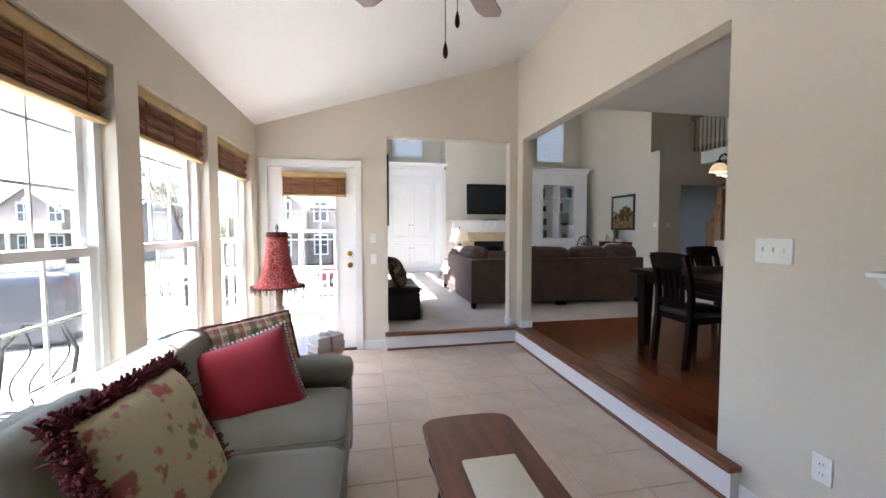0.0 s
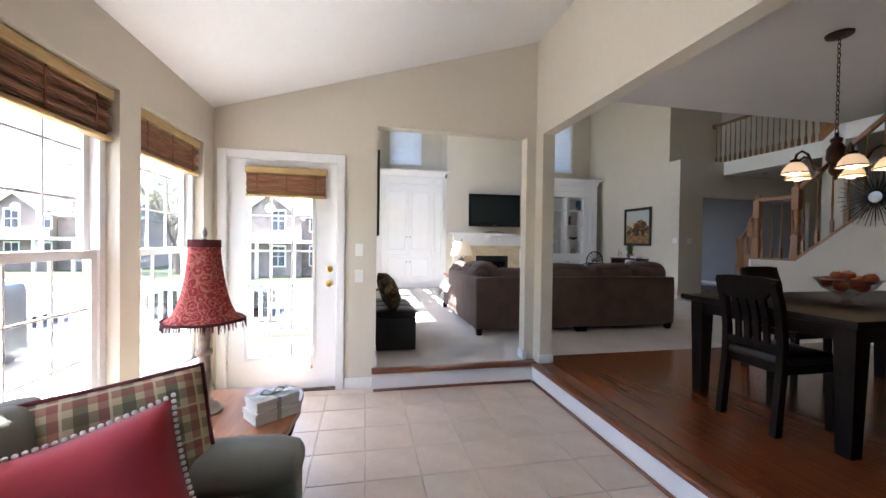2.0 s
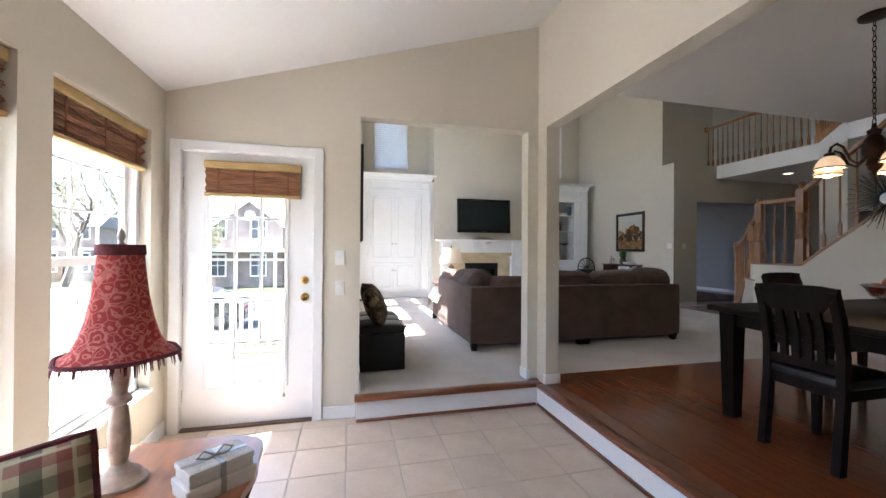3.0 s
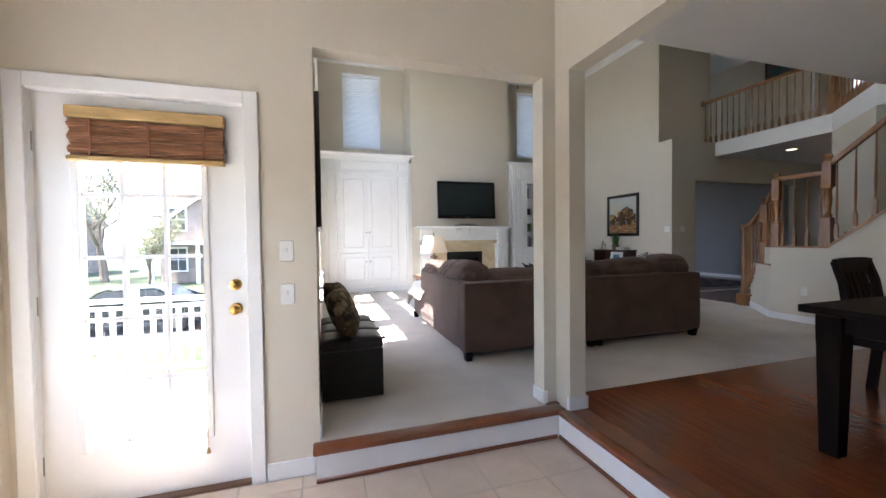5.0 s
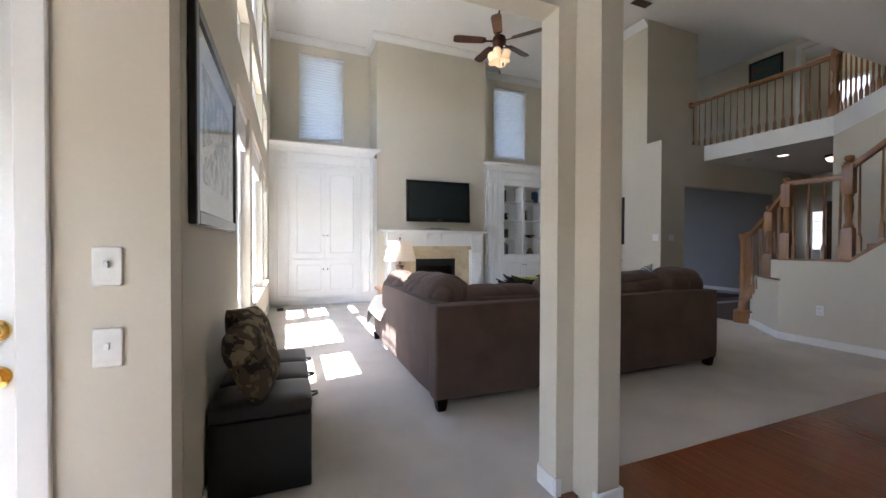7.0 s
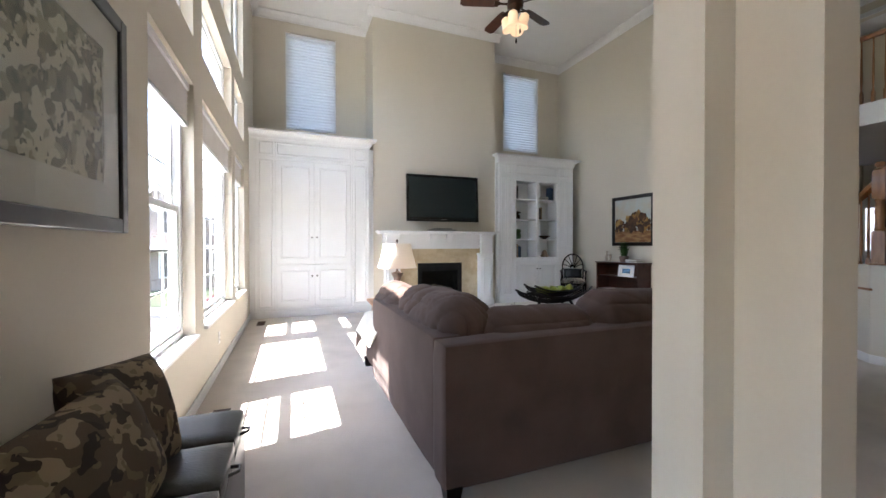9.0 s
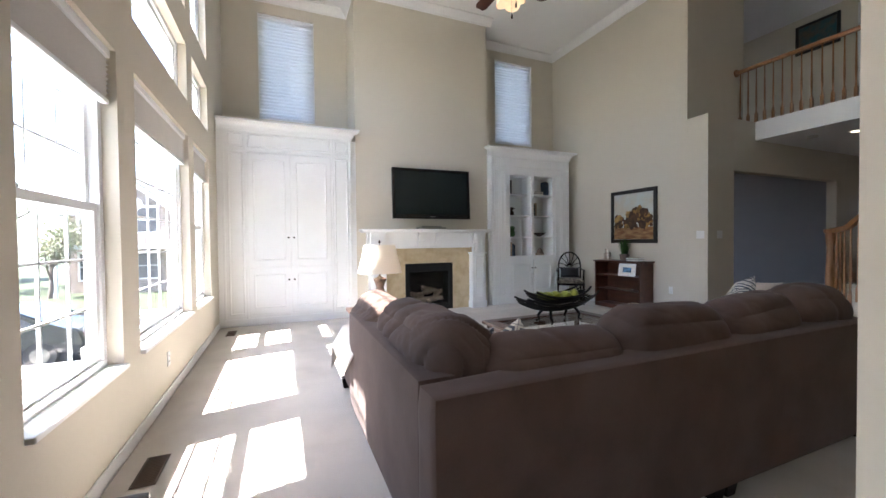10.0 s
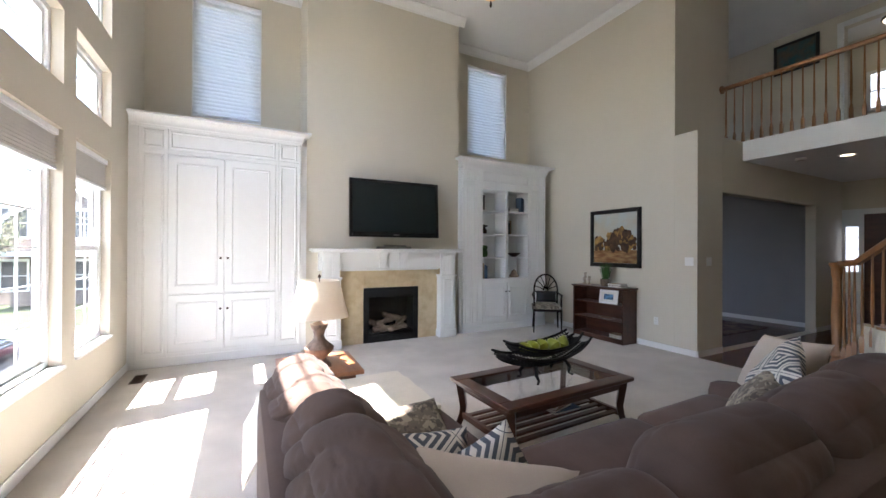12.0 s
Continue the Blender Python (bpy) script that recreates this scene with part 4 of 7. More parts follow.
for x in (-0.26, 0.26):
    for y in (-0.21, 0.21):
        sx, sy = math.copysign(1, x), math.copysign(1, y)
        bm = B()
        tube(bm, [(x, y, 0.50), (x + sx * 0.04, y + sy * 0.03, 0.44), (x + sx * 0.03, y + sy * 0.025, 0.36), (x - sx * 0.02, y - sy * 0.015, 0.2), (x, y, 0.07), (x + sx * 0.03, y + sy * 0.02, 0.012), (x + sx * 0.055, y + sy * 0.04, 0.03)], [0.016, 0.017, 0.013, 0.010, 0.010, 0.012, 0.006], 8)
        tube(bm, [(x + sx * 0.03 * math.cos(t) * (1 - t / 9), y + sy * 0.02, 0.43 + 0.03 * math.sin(t) * (1 - t / 9)) for t in [0.5 * i for i in range(16)]], 0.005, 6)
        part("leg", bm, IRON, et, "black scrolled iron leg")

lamp = thing("table_lamp", (0.54, 3.65, 0.545), "cream candlestick lamp with a red scroll-print shade", "lamp")
bm = B()
lathe(bm, [(0.0, 0), (0.078, 0.0), (0.080, 0.012), (0.066, 0.022), (0.060, 0.035), (0.035, 0.05), (0.024, 0.07), (0.030, 0.10), (0.033, 0.16), (0.026, 0.22), (0.022, 0.26), (0.036, 0.27), (0.036, 0.28), (0.022, 0.295), (0.026, 0.34), (0.030, 0.37), (0.020, 0.40), (0.034, 0.41), (0.034, 0.42), (0.016, 0.43), (0.012, 0.47), (0.0, 0.475)], n=20, cap=False)
part("base", bm, LAMPCREAM, lamp, "distressed cream turned post")
bm = B()
tube(bm, [(0, 0, 0.46), (0, 0, 0.80)], 0.005, 8)
lathe(bm, [(0.003, 0.78), (0.012, 0.79), (0.006, 0.80), (0.013, 0.815), (0.010, 0.83), (0.004, 0.84), (0.0, 0.85)], n=12, cap=False)
part("finial", bm, CHROME, lamp)
bm = B()
prof = [(0.158, 0.425), (0.130, 0.445), (0.108, 0.49), (0.091, 0.55), (0.078, 0.62), (0.068, 0.70), (0.062, 0.78)]
n = 36
rings = []
for r, z in prof:
    rings.append([((r * (1 + 0.035 * math.cos(6 * 2 * math.pi * k / n))) * math.cos(2 * math.pi * k / n), (r * (1 + 0.035 * math.cos(6 * 2 * math.pi * k / n))) * math.sin(2 * math.pi * k / n), z) for k in range(n)])
inner = [[(x * 0.975, y * 0.975, z) for x, y, z in r] for r in rings]
ring_skin(bm, rings + inner[::-1] + [rings[0]], cap=False)
sh = part("shade", bm, SCROLL, lamp, "red scroll-print bell shade")
bm = B()
for zz, k in ((0.425, 0.164),):
    tube(bm, [(k * (1 + 0.035 * math.cos(6 * a)) * math.cos(a), k * (1 + 0.035 * math.cos(6 * a)) * math.sin(a), zz) for a in [2 * math.pi * i / 36 for i in range(37)]], 0.007, 6)
rnd = random.Random(3)
for i in range(150):
    a = rnd.uniform(0, 2 * math.pi)
    r = 0.164 * (1 + 0.035 * math.cos(6 * a))
    tube(bm, [(r * math.cos(a), r * math.sin(a), 0.425), ((r + 0.006) * math.cos(a), (r + 0.006) * math.sin(a), 0.425 - rnd.uniform(0.02, 0.042))], [0.0022, 0.001], 4)
part("fringe", bm, FRINGE, sh, "burgundy fringe")
bm = B()
lathe(bm, [(0.0655, 0.755), (0.068, 0.757), (0.066, 0.79), (0.063, 0.79)], n=24, cap=False)
part("top_trim", bm, FRINGE, sh, "burgundy top trim")

for i, (z, w, d, h, rz) in enumerate(((0.545, 0.205, 0.125, 0.052, 38), (0.598, 0.19, 0.118, 0.046, 38))):
    g = thing("keepsake_box", (0.855, 3.56, z), "white script-print paper box tied with ribbon", "box", rz, "stacked paper boxes")
    bm = B()
    box(bm, -w / 2, w / 2, -d / 2, d / 2, 0.0, h * 0.8, 0.003)
    part("body", bm, SCRIPT, g)
    bm = B()
    box(bm, -w / 2 - 0.003, w / 2 + 0.003, -d / 2 - 0.003, d / 2 + 0.003, h * 0.55, h, 0.003)
    part("lid", bm, SCRIPT, g)
    bm = B()
    box(bm, -0.008, 0.008, -d / 2 - 0.0045, d / 2 + 0.0045, 0.001, h + 0.0015)
    if i:
        box(bm, -w / 2 - 0.0045, w / 2 + 0.0045, -0.008, 0.008, h, h + 0.0012)
        for s in (-1, 1):
            tube(bm, [(0, 0, h + 0.004), (s * 0.03, 0.012, h + 0.022), (s * 0.055, 0, h + 0.012), (s * 0.03, -0.012, h + 0.006), (0, 0, h + 0.004)], 0.004, 5)
    part("ribbon", bm, CHROME, g, "grey ribbon")

# hanging fan in the sunroom


def fan(at, label, rod, blade_len, turn, kit):
    e = thing("ceiling_fan", at, label, "ceiling fan")
    bm = B()
    lathe(bm, [(0.0, rod), (0.065, rod), (0.06, rod - 0.03), (0.02, rod - 0.055), (0.013, rod - 0.06), (0.013, 0.11), (0.03, 0.10), (0.085, 0.075), (0.10, 0.03), (0.095, -0.02), (0.06, -0.045), (0.045, -0.09), (0.0, -0.10)], n=24, cap=False)
    part("motor", bm, BRONZE, e, "dark bronze motor and rod")
    for k in range(5):
        bm = B()
        pts = [(0.20, -0.05), (0.26, -0.062), (blade_len - 0.05, -0.07), (blade_len, -0.045), (blade_len, 0.045), (blade_len - 0.05, 0.07), (0.26, 0.062), (0.20, 0.05)]
        prism(bm, pts, "z", -0.004, 0.004)
        b = part("blade", bm, WALNUT, e, "dark walnut blade", m=pose(0, 0, 0.02, 0, 0, turn + 72 * k) @ pose(0, 0, 0, 12))
        bm = B()
        prism(bm, [(0.08, -0.018), (0.17, -0.014), (0.25, -0.04), (0.25, 0.04), (0.17, 0.014), (0.08, 0.018)], "z", -0.012, -0.004)
        part("bracket", bm, BRONZE, b)
    if kit:
        for k in range(4):
            bm = B()
            a = math.pi / 4 + k * math.pi / 2
            c, s = math.cos(a), math.sin(a)
            tube(bm, [(0.03 * c, 0.03 * s, -0.08), (0.09 * c, 0.09 * s, -0.09), (0.125 * c, 0.125 * s, -0.125)], 0.009, 8)
            ar = part("lamp_arm", bm, BRONZE, e)
            bm = B()
            lathe(bm, [(0.024, 0), (0.052, -0.022), (0.06, -0.06), (0.054, -0.09), (0.068, -0.13), (0.084, -0.155), (0.077, -0.158), (0.0, -0.135)], n=18, cap=False)
            part("glass_shade", bm, GLOWGLASS, ar, "lit frosted glass bell", m=Matrix.Translation((0.125 * c, 0.125 * s, -0.12)) @ pose(0, 0, 0, -18 * s, 18 * c, 0))
    for x, y, l in ((0.035, -0.05, 0.21), (-0.012, -0.04, 0.33)):
        bm = B()
        tube(bm, [(x, y, -0.08), (x, y, -0.08 - l)], 0.0016, 5)
        lathe(bm, [(0.003, 0.0), (0.009, -0.02), (0.011, -0.045), (0.006, -0.06), (0, -0.062)], (x, y, -0.08 - l), 10, False)
        part("pull_chain", bm, BRONZE, e)
    return e


fan((1.46, 2.50, 2.51), "dark ceiling fan with pull chains in the sunroom", 0.372, 0.62, 54, False)

# ---- living room things ----


def panel(bm, x0, x1, z0, z1, y, w=0.022, d=0.010):
    """A mitred picture-frame moulding on a face that looks to -y."""
    prof = [(0.0, 0.002), (0.0, -d * 0.6), (w * 0.25, -d), (w * 0.6, -d), (w, -d * 0.25), (w, 0.002)]
    rows = [[bm.verts.new((cx + sx * u, y + v, cz + sz * u)) for u, v in prof] for cx, cz, sx, sz in ((x0, z0, 1, 1), (x1, z0, -1, 1), (x1, z1, -1, -1), (x0, z1, 1, -1))]
    for a, b in zip(rows, rows[1:] + rows[:1]):
        for i in range(len(prof)):
            j = (i + 1) % len(prof)
            bm.faces.new((a[i], a[j], b[j], b[i]))


def crown_cap(bm, x0, x1, z0, z1, y, out, left=True, right=True):
    """A coved cornice swept round the front and the ends."""
    h = z1 - z0
    prof = [(-0.02, 0.0), (0.012, 0.0), (0.016, 0.16 * h), (0.024, 0.20 * h)]
    prof += [(0.024 + (out - 0.04) * (1 - math.cos(t)), (0.20 + 0.58 * math.sin(t)) * h) for t in [math.pi / 2 * k / 7 for k in range(1, 8)]]
    prof += [(out - 0.006, 0.80 * h), (out, 0.84 * h), (out, h), (-0.02, h)]
    a, b = float(left), float(right)
    ring_skin(bm, [[(x0 - o * a, y + 0.25, z0 + q) for o, q in prof], [(x0 - o * a, y - o, z0 + q) for o, q in prof],
                   [(x1 + o * b, y - o, z0 + q) for o, q in prof], [(x1 + o * b, y + 0.25, z0 + q) for o, q in prof]])
    box(bm, x0, x1, y - 0.018, y + 0.25, z1 - 0.02, z1 - 0.001)


cab = thing("media_cabinet", (0, 0, 0), "tall white built-in cabinet with panelled doors and a cornice", "cabinet")
bm = B()
box(bm, 1.365, 3.25, YC, YN - 0.002, F, 3.03)
box(bm, 1.43, 3.262, YC - 0.014, YC, F, 0.30, 0.004)
box(bm, 3.25, 3.332, YC + 0.05, YN - 0.002, F, 3.03)
part("body", bm, CAB, cab)
for x0, x1, z0, z1 in ((1.50, 1.705, 0.36, 2.715), (2.985, 3.195, 0.36, 2.715), (1.50, 1.705, 2.80, 3.005), (2.985, 3.195, 2.80, 3.005), (1.765, 2.925, 2.80, 3.005)):
    bm = B()
    panel(bm, x0, x1, z0, z1, YC, 0.026, 0.013)
    part("panel_moulding", bm, CAB, cab, smooth=False)
for x in (1.448, 1.735, 2.955, 3.235):
    bm = B()
    box(bm, x - 0.014, x + 0.014, YC - 0.010, YC, 0.30, 3.03, 0.003)
    part("stile", bm, CAB, cab)
bm = B()
box(bm, 1.462, 3.221, YC - 0.009, YC, 2.735, 2.775, 0.003)
part("rail", bm, CAB, cab)
bm = B()
crown_cap(bm, 1.37, 3.25, 3.03, 3.18, YC, 0.12, left=False)
part("cornice", bm, CAB, cab, "white coved cornice")
for x0, x1, z0, z1, s in ((1.755, 2.334, 1.052, 2.72, 1), (2.342, 2.93, 1.052, 2.72, -1), (1.755, 2.334, 0.355, 1.036, 1), (2.342, 2.93, 0.355, 1.036, -1)):
    bm = B()
    box(bm, x0, x1, YC - 0.020, YC - 0.001, z0, z1, 0.003)
    panel(bm, x0 + 0.07, x1 - 0.07, z0 + 0.09, z1 - 0.09, YC - 0.020, 0.022, 0.011)
    d = part("door", bm, CAB, cab)
    bm = B()
    kx, kz = (x1 - 0.035 if s == 1 else x0 + 0.035), (1.482 if z0 > 1 else 0.85)
    lathe(bm, [(0.006, 0), (0.005, 0.012), (0.014, 0.018), (0.014, 0.024), (0.0, 0.028)], n=12, cap=False)
    part("knob", bm, BRONZE, d, "dark round knob", m=Matrix.Translation((kx, YC - 0.020, kz)) @ pose(0, 0, 0, 90))

bk = thing("bookcase", (0, 0, 0), "tall white built-in bookcase with open shelves and doors", "bookcase")
bx0, bx1 = 5.84, 7.65
ox0, om, ox1 = 6.235, 6.75, 7.235
YB = YC + 0.33
bm = wall_bm("y", YC, YB, bx0, bx1, F, 3.0, [(ox0, om - 0.03, 1.10, 2.66), (om + 0.03, ox1, 1.10, 2.66)])
part("body", bm, CAB, bk, smooth=False)
bm = B()
box(bm, bx0, bx1, YB + 0.001, YB + 0.03, F, 3.0)
part("back_panel", bm, CAB, bk, smooth=False)
bm = B()
box(bm, 5.779, bx0 - 0.001, YC + 0.03, YB, F, 3.0)
part("filler", bm, CAB, bk, smooth=False)
bm = B()
box(bm, bx0 - 0.012, bx1, YC - 0.014, YC - 0.001, F, 0.30, 0.004)
part("plinth", bm, CAB, bk)
for x0, x1 in ((bx0 + 0.05, bx0 + 0.30), (ox1 + 0.06, bx1 - 0.03)):
    xm = (x0 + x1) / 2
    for u0, u1 in ((x0, xm - 0.015), (xm + 0.015, x1)):
        for z0, z1 in ((0.36, 2.72), (2.79, 2.97)):
            bm = B()
            panel(bm, u0, u1, z0, z1, YC, 0.022, 0.012)
            part("panel_moulding", bm, CAB, bk, smooth=False)
bm = B()
panel(bm, ox0, ox1, 2.79, 2.97, YC, 0.022, 0.012)
part("panel_moulding", bm, CAB, bk, smooth=False)
for a, b in ((ox0, om - 0.03), (om + 0.03, ox1)):
    for z in (1.465, 1.878, 2.29):
        bm = B()
        box(bm, a + 0.001, b - 0.001, YC + 0.012, YB - 0.001, z - 0.012, z + 0.012, 0.002)
        part("shelf", bm, CAB, bk)
    bm = B()
    x0, x1 = a - 0.01 if a == ox0 else a - 0.025, b + 0.01 if b == ox1 else b + 0.025
    box(bm, x0, x1, YC - 0.018, YC - 0.001, 0.35, 1.03, 0.003)
    panel(bm, x0 + 0.06, x1 - 0.06, 0.43, 0.95, YC - 0.018, 0.022, 0.011)
    d = part("door", bm, CAB, bk)
    bm = B()
    lathe(bm, [(0.006, 0), (0.005, 0.012), (0.014, 0.018), (0.014, 0.024), (0.0, 0.028)], n=12, cap=False)
    part("knob", bm, BRONZE, d, "dark round knob", m=Matrix.Translation((x1 - 0.03 if a == ox0 else x0 + 0.03, YC - 0.018, 0.865)) @ pose(0, 0, 0, 90))
bm = B()
crown_cap(bm, bx0 + 0.001, bx1, 3.0, 3.16, YC, 0.12)
part("cornice", bm, CAB, bk, "white coved cornice")


def book(x, y, z, w, d, h, mat, rz=0, ry=0):
    e = thing("book", (x, y, z), "cloth-bound book standing on a shelf" if h > w else "cloth-bound book lying flat", "book", rz, "books")
    bm = B()
    box(bm, 0, w, 0.0, d, 0, h, 0.002)
    part("cover", bm, mat, e)
    bm = B()
    if h > w:
        box(bm, 0.003, w - 0.003, 0.004, d + 0.001, 0.004, h + 0.0015)
    else:
        box(bm, -0.001, w - 0.004, -0.001, d - 0.004, 0.003, h - 0.003)
    part("page_block", bm, PAPER, e, "cream pages", smooth=False)


rnd = random.Random(11)
for x, z, k in ((6.25, 1.101, 4), (6.25, 2.303, 2), (6.80, 1.891, 3), (7.12, 2.303, 2)):
    for i in range(k):
        h = rnd.uniform(0.21, 0.28)
        book(x, YC + 0.06, z, 0.03, 0.17, h, BOOKS[rnd.randrange(5)])
        x += 0.034
for i in range(2):
    book(6.86, YC + 0.06, 2.303 + 0.036 * i, 0.2, 0.15, 0.034, BOOKS[1 - i])


def vessel(name, at, prof, mat, label, cat, n=20):
    bm = B()
    lathe(bm, prof, n=n, cap=False)
    return solo(name, bm, mat, label, cat, Matrix.Translation(at))


vessel("bowl", (7.02, YC + 0.15, 1.478), [(0, 0), (0.04, 0), (0.05, 0.012), (0.12, 0.055), (0.125, 0.075), (0.115, 0.072), (0.05, 0.025), (0, 0.02)], BRONZE, "dark shallow bowl on a shelf", "bowl")
vessel("jar", (6.35, YC + 0.15, 1.891), [(0, 0), (0.05, 0), (0.062, 0.03), (0.058, 0.07), (0.03, 0.10), (0.035, 0.115), (0.075, 0.13), (0.07, 0.15), (0, 0.17)], BRONZE, "small dark urn on a shelf", "urn")
vessel("vase", (6.36, YC + 0.15, 1.478), [(0, 0), (0.05, 0), (0.07, 0.05), (0.06, 0.11), (0.05, 0.13), (0.07, 0.17), (0.05, 0.2), (0, 0.21)], PLANTGREEN, "small green potted topiary on a shelf", "ornament")
vessel("shell_ornament", (7.03, YC + 0.15, 1.101), [(0, 0), (0.08, 0), (0.09, 0.03), (0.06, 0.06), (0.05, 0.11), (0.02, 0.14), (0, 0.15)], LOG, "tan shell ornament on a shelf", "ornament", 9)

# fireplace
fp = thing("fireplace", (0, 0, 0), "white fireplace mantel with corbels and a honey marble surround", "fireplace")
bm = B()
for a, b, c, d in ((3.70, 4.15, F, 1.30), (5.04, 5.45, F, 1.30), (4.15, 5.04, 1.02, 1.30)):
    box(bm, a, b, YCH - 0.02, YCH + 0.02, c, d, 0.002)
part("surround", bm, MARBLE, fp, "honey marble slab surround")
for x0, x1 in ((3.515, 3.785), (5.375, 5.645)):
    bm = B()
    box(bm, x0, x1, YCH - 0.165, YCH + 0.001, F, 1.19, 0.003)
    box(bm, x0 - 0.014, x1 + 0.014, YCH - 0.182, YCH + 0.001, F, 0.31, 0.005)
    box(bm, x0 - 0.016, x1 + 0.016, YCH - 0.185, YCH + 0.001, 1.17, 1.20, 0.005)
    panel(bm, x0 + 0.05, x1 - 0.05, 0.37, 1.12, YCH - 0.165, 0.024, 0.012)
    part("pilaster", bm, CAB, fp, "white panelled pilaster")
bm = B()
box(bm, 3.49, 5.67, YCH - 0.10, YCH + 0.001, 1.30, 1.575)
box(bm, 3.80, 5.36, YCH - 0.118, YCH - 0.10, 1.285, 1.315, 0.003)
part("frieze", bm, CAB, fp, smooth=False)
for x, w in ((3.53, 0.235), (4.365, 0.125), (4.68, 0.125), (5.395, 0.235)):
    bm = B()
    big = w > 0.2
    lo, deep = (1.20, 0.165) if big else (1.33, 0.115)
    pts = [(YCH - 0.09, lo), (YCH - deep, lo), (YCH - deep - 0.006, lo + 0.05), (YCH - deep, lo + 0.08)]
    pts += [(YCH - deep - (0.225 - deep) * (1 - math.cos(t)) * 1.0, 1.40 + 0.165 * math.sin(t)) for t in [math.pi / 2 * k / 8 for k in range(9)]] + [(YCH - 0.09, 1.565)]
    prism(bm, pts, "x", x, x + w)
    for u in ((0.28, 0.40, 0.60, 0.72) if big else (0.36, 0.64)):
        prism(bm, [(p[0] - 0.007, p[1]) for p in pts], "x", x + w * u - 0.008, x + w * u + 0.008)
    part("corbel", bm, CAB, fp, "white carved corbel")
bm = B()
box(bm, 3.37, 5.745, YCH - 0.255, YCH + 0.001, 1.575, 1.612, 0.008, 2)
box(bm, 3.40, 5.715, YCH - 0.23, YCH + 0.001, 1.555, 1.575, 0.004)
part("mantel_shelf", bm, CAB, fp, "white mantel shelf")
fb = thing("firebox", (0, 0, 0), "black gas firebox with ceramic logs behind glass", "fireplace insert")
bm = B()
for a, b, c, d in ((4.152, 4.23, F + 0.001, 1.018), (4.96, 5.038, F + 0.001, 1.018), (4.23, 4.96, F + 0.001, 0.30), (4.23, 4.96, 0.87, 1.018)):
    box(bm, a, b, YCH - 0.028, YCH + 0.03, c, d, 0.003)
for z in (0.225, 0.25, 0.275, 0.90, 0.93, 0.96):
    box(bm, 4.20, 4.99, YCH - 0.033, YCH - 0.028, z - 0.004, z + 0.006)
part("frame", bm, FIREBLACK, fb)
bm = B()
box(bm, 4.16, 5.03, YCH + 0.42, YCH + 0.44, F + 0.001, 1.018)
box(bm, 4.153, 4.165, YCH + 0.03, YCH + 0.44, F + 0.001, 1.018)
box(bm, 5.025, 5.037, YCH + 0.03, YCH + 0.44, F + 0.001, 1.018)
box(bm, 4.165, 5.025, YCH + 0.03, YCH + 0.42, F + 0.001, 0.31)
box(bm, 4.165, 5.025, YCH + 0.03, YCH + 0.42, 1.0, 1.017)
part("chamber", bm, FIREBLACK, fb, smooth=False)
bm = B()
box(bm, 4.23, 4.96, YCH + 0.005, YCH + 0.008, 0.30, 0.87)
part("pane", bm, SMOKED, fb, "smoked glass pane", smooth=False)
rnd = random.Random(4)
for i, (x, z, l, a) in enumerate(((4.6, 0.37, 0.56, 4), (4.46, 0.41, 0.38, -28), (4.76, 0.42, 0.38, 32), (4.58, 0.48, 0.42, 14), (4.66, 0.53, 0.28, -20))):
    bm = B()
    tube(bm, [(-l / 2 + l * k / 8, 0.008 * math.sin(3 * k + i), 0.01 * math.sin(2 * k)) for k in range(9)], [0.042 + 0.010 * noise.noise(Vector((k, i, 0))) for k in range(9)], 8)
    part("log", bm, LOG, fb, "pale ceramic log", m=pose(x, YCH + 0.07 + 0.03 * i, z, 0, -a * 0.7, a))

tv = thing("television", (4.565, 11.28, 2.20), "large black flat television on the chimney breast", "television", -1.5)
tv.matrix_basis = tv.matrix_basis @ pose(0, 0, 0, -3)
bm = B()
for a, b, c, d in ((-0.69, -0.645, -0.42, 0.42), (0.645, 0.69, -0.42, 0.42), (-0.645, 0.645, 0.375, 0.42), (-0.645, 0.645, -0.42, -0.345)):
    box(bm, a, b, -0.045, 0.02, c, d, 0.006, 2)
box(bm, -0.66, 0.66, 0.0, 0.05, -0.38, 0.38, 0.01)
part("bezel", bm, BLACKPLASTIC, tv, "gloss black bezel")
bm = B()
box(bm, -0.65, 0.65, -0.036, -0.030, -0.35, 0.38)
part("screen", bm, SCREEN, tv, "dark switched-off screen", smooth=False)
bm = B()
box(bm, -0.05, 0.05, -0.048, -0.045, -0.392, -0.382)
part("badge", bm, CHROME, tv, smooth=False)
bm = B()
box(bm, -0.2, 0.2, 0.05, 0.235, -0.2, 0.2)
part("wall_mount", bm, FIREBLACK, tv, smooth=False)
bm = B()
box(bm, 4.33, 4.85, YCH - 0.19, YCH - 0.05, 1.613, 1.645, 0.01, 2)
box(bm, 4.43, 4.78, YCH - 0.17, YCH - 0.07, 1.645, 1.668, 0.008)
solo("soundbar", bm, CHROME, "small silver stand on the mantel shelf", "speaker")


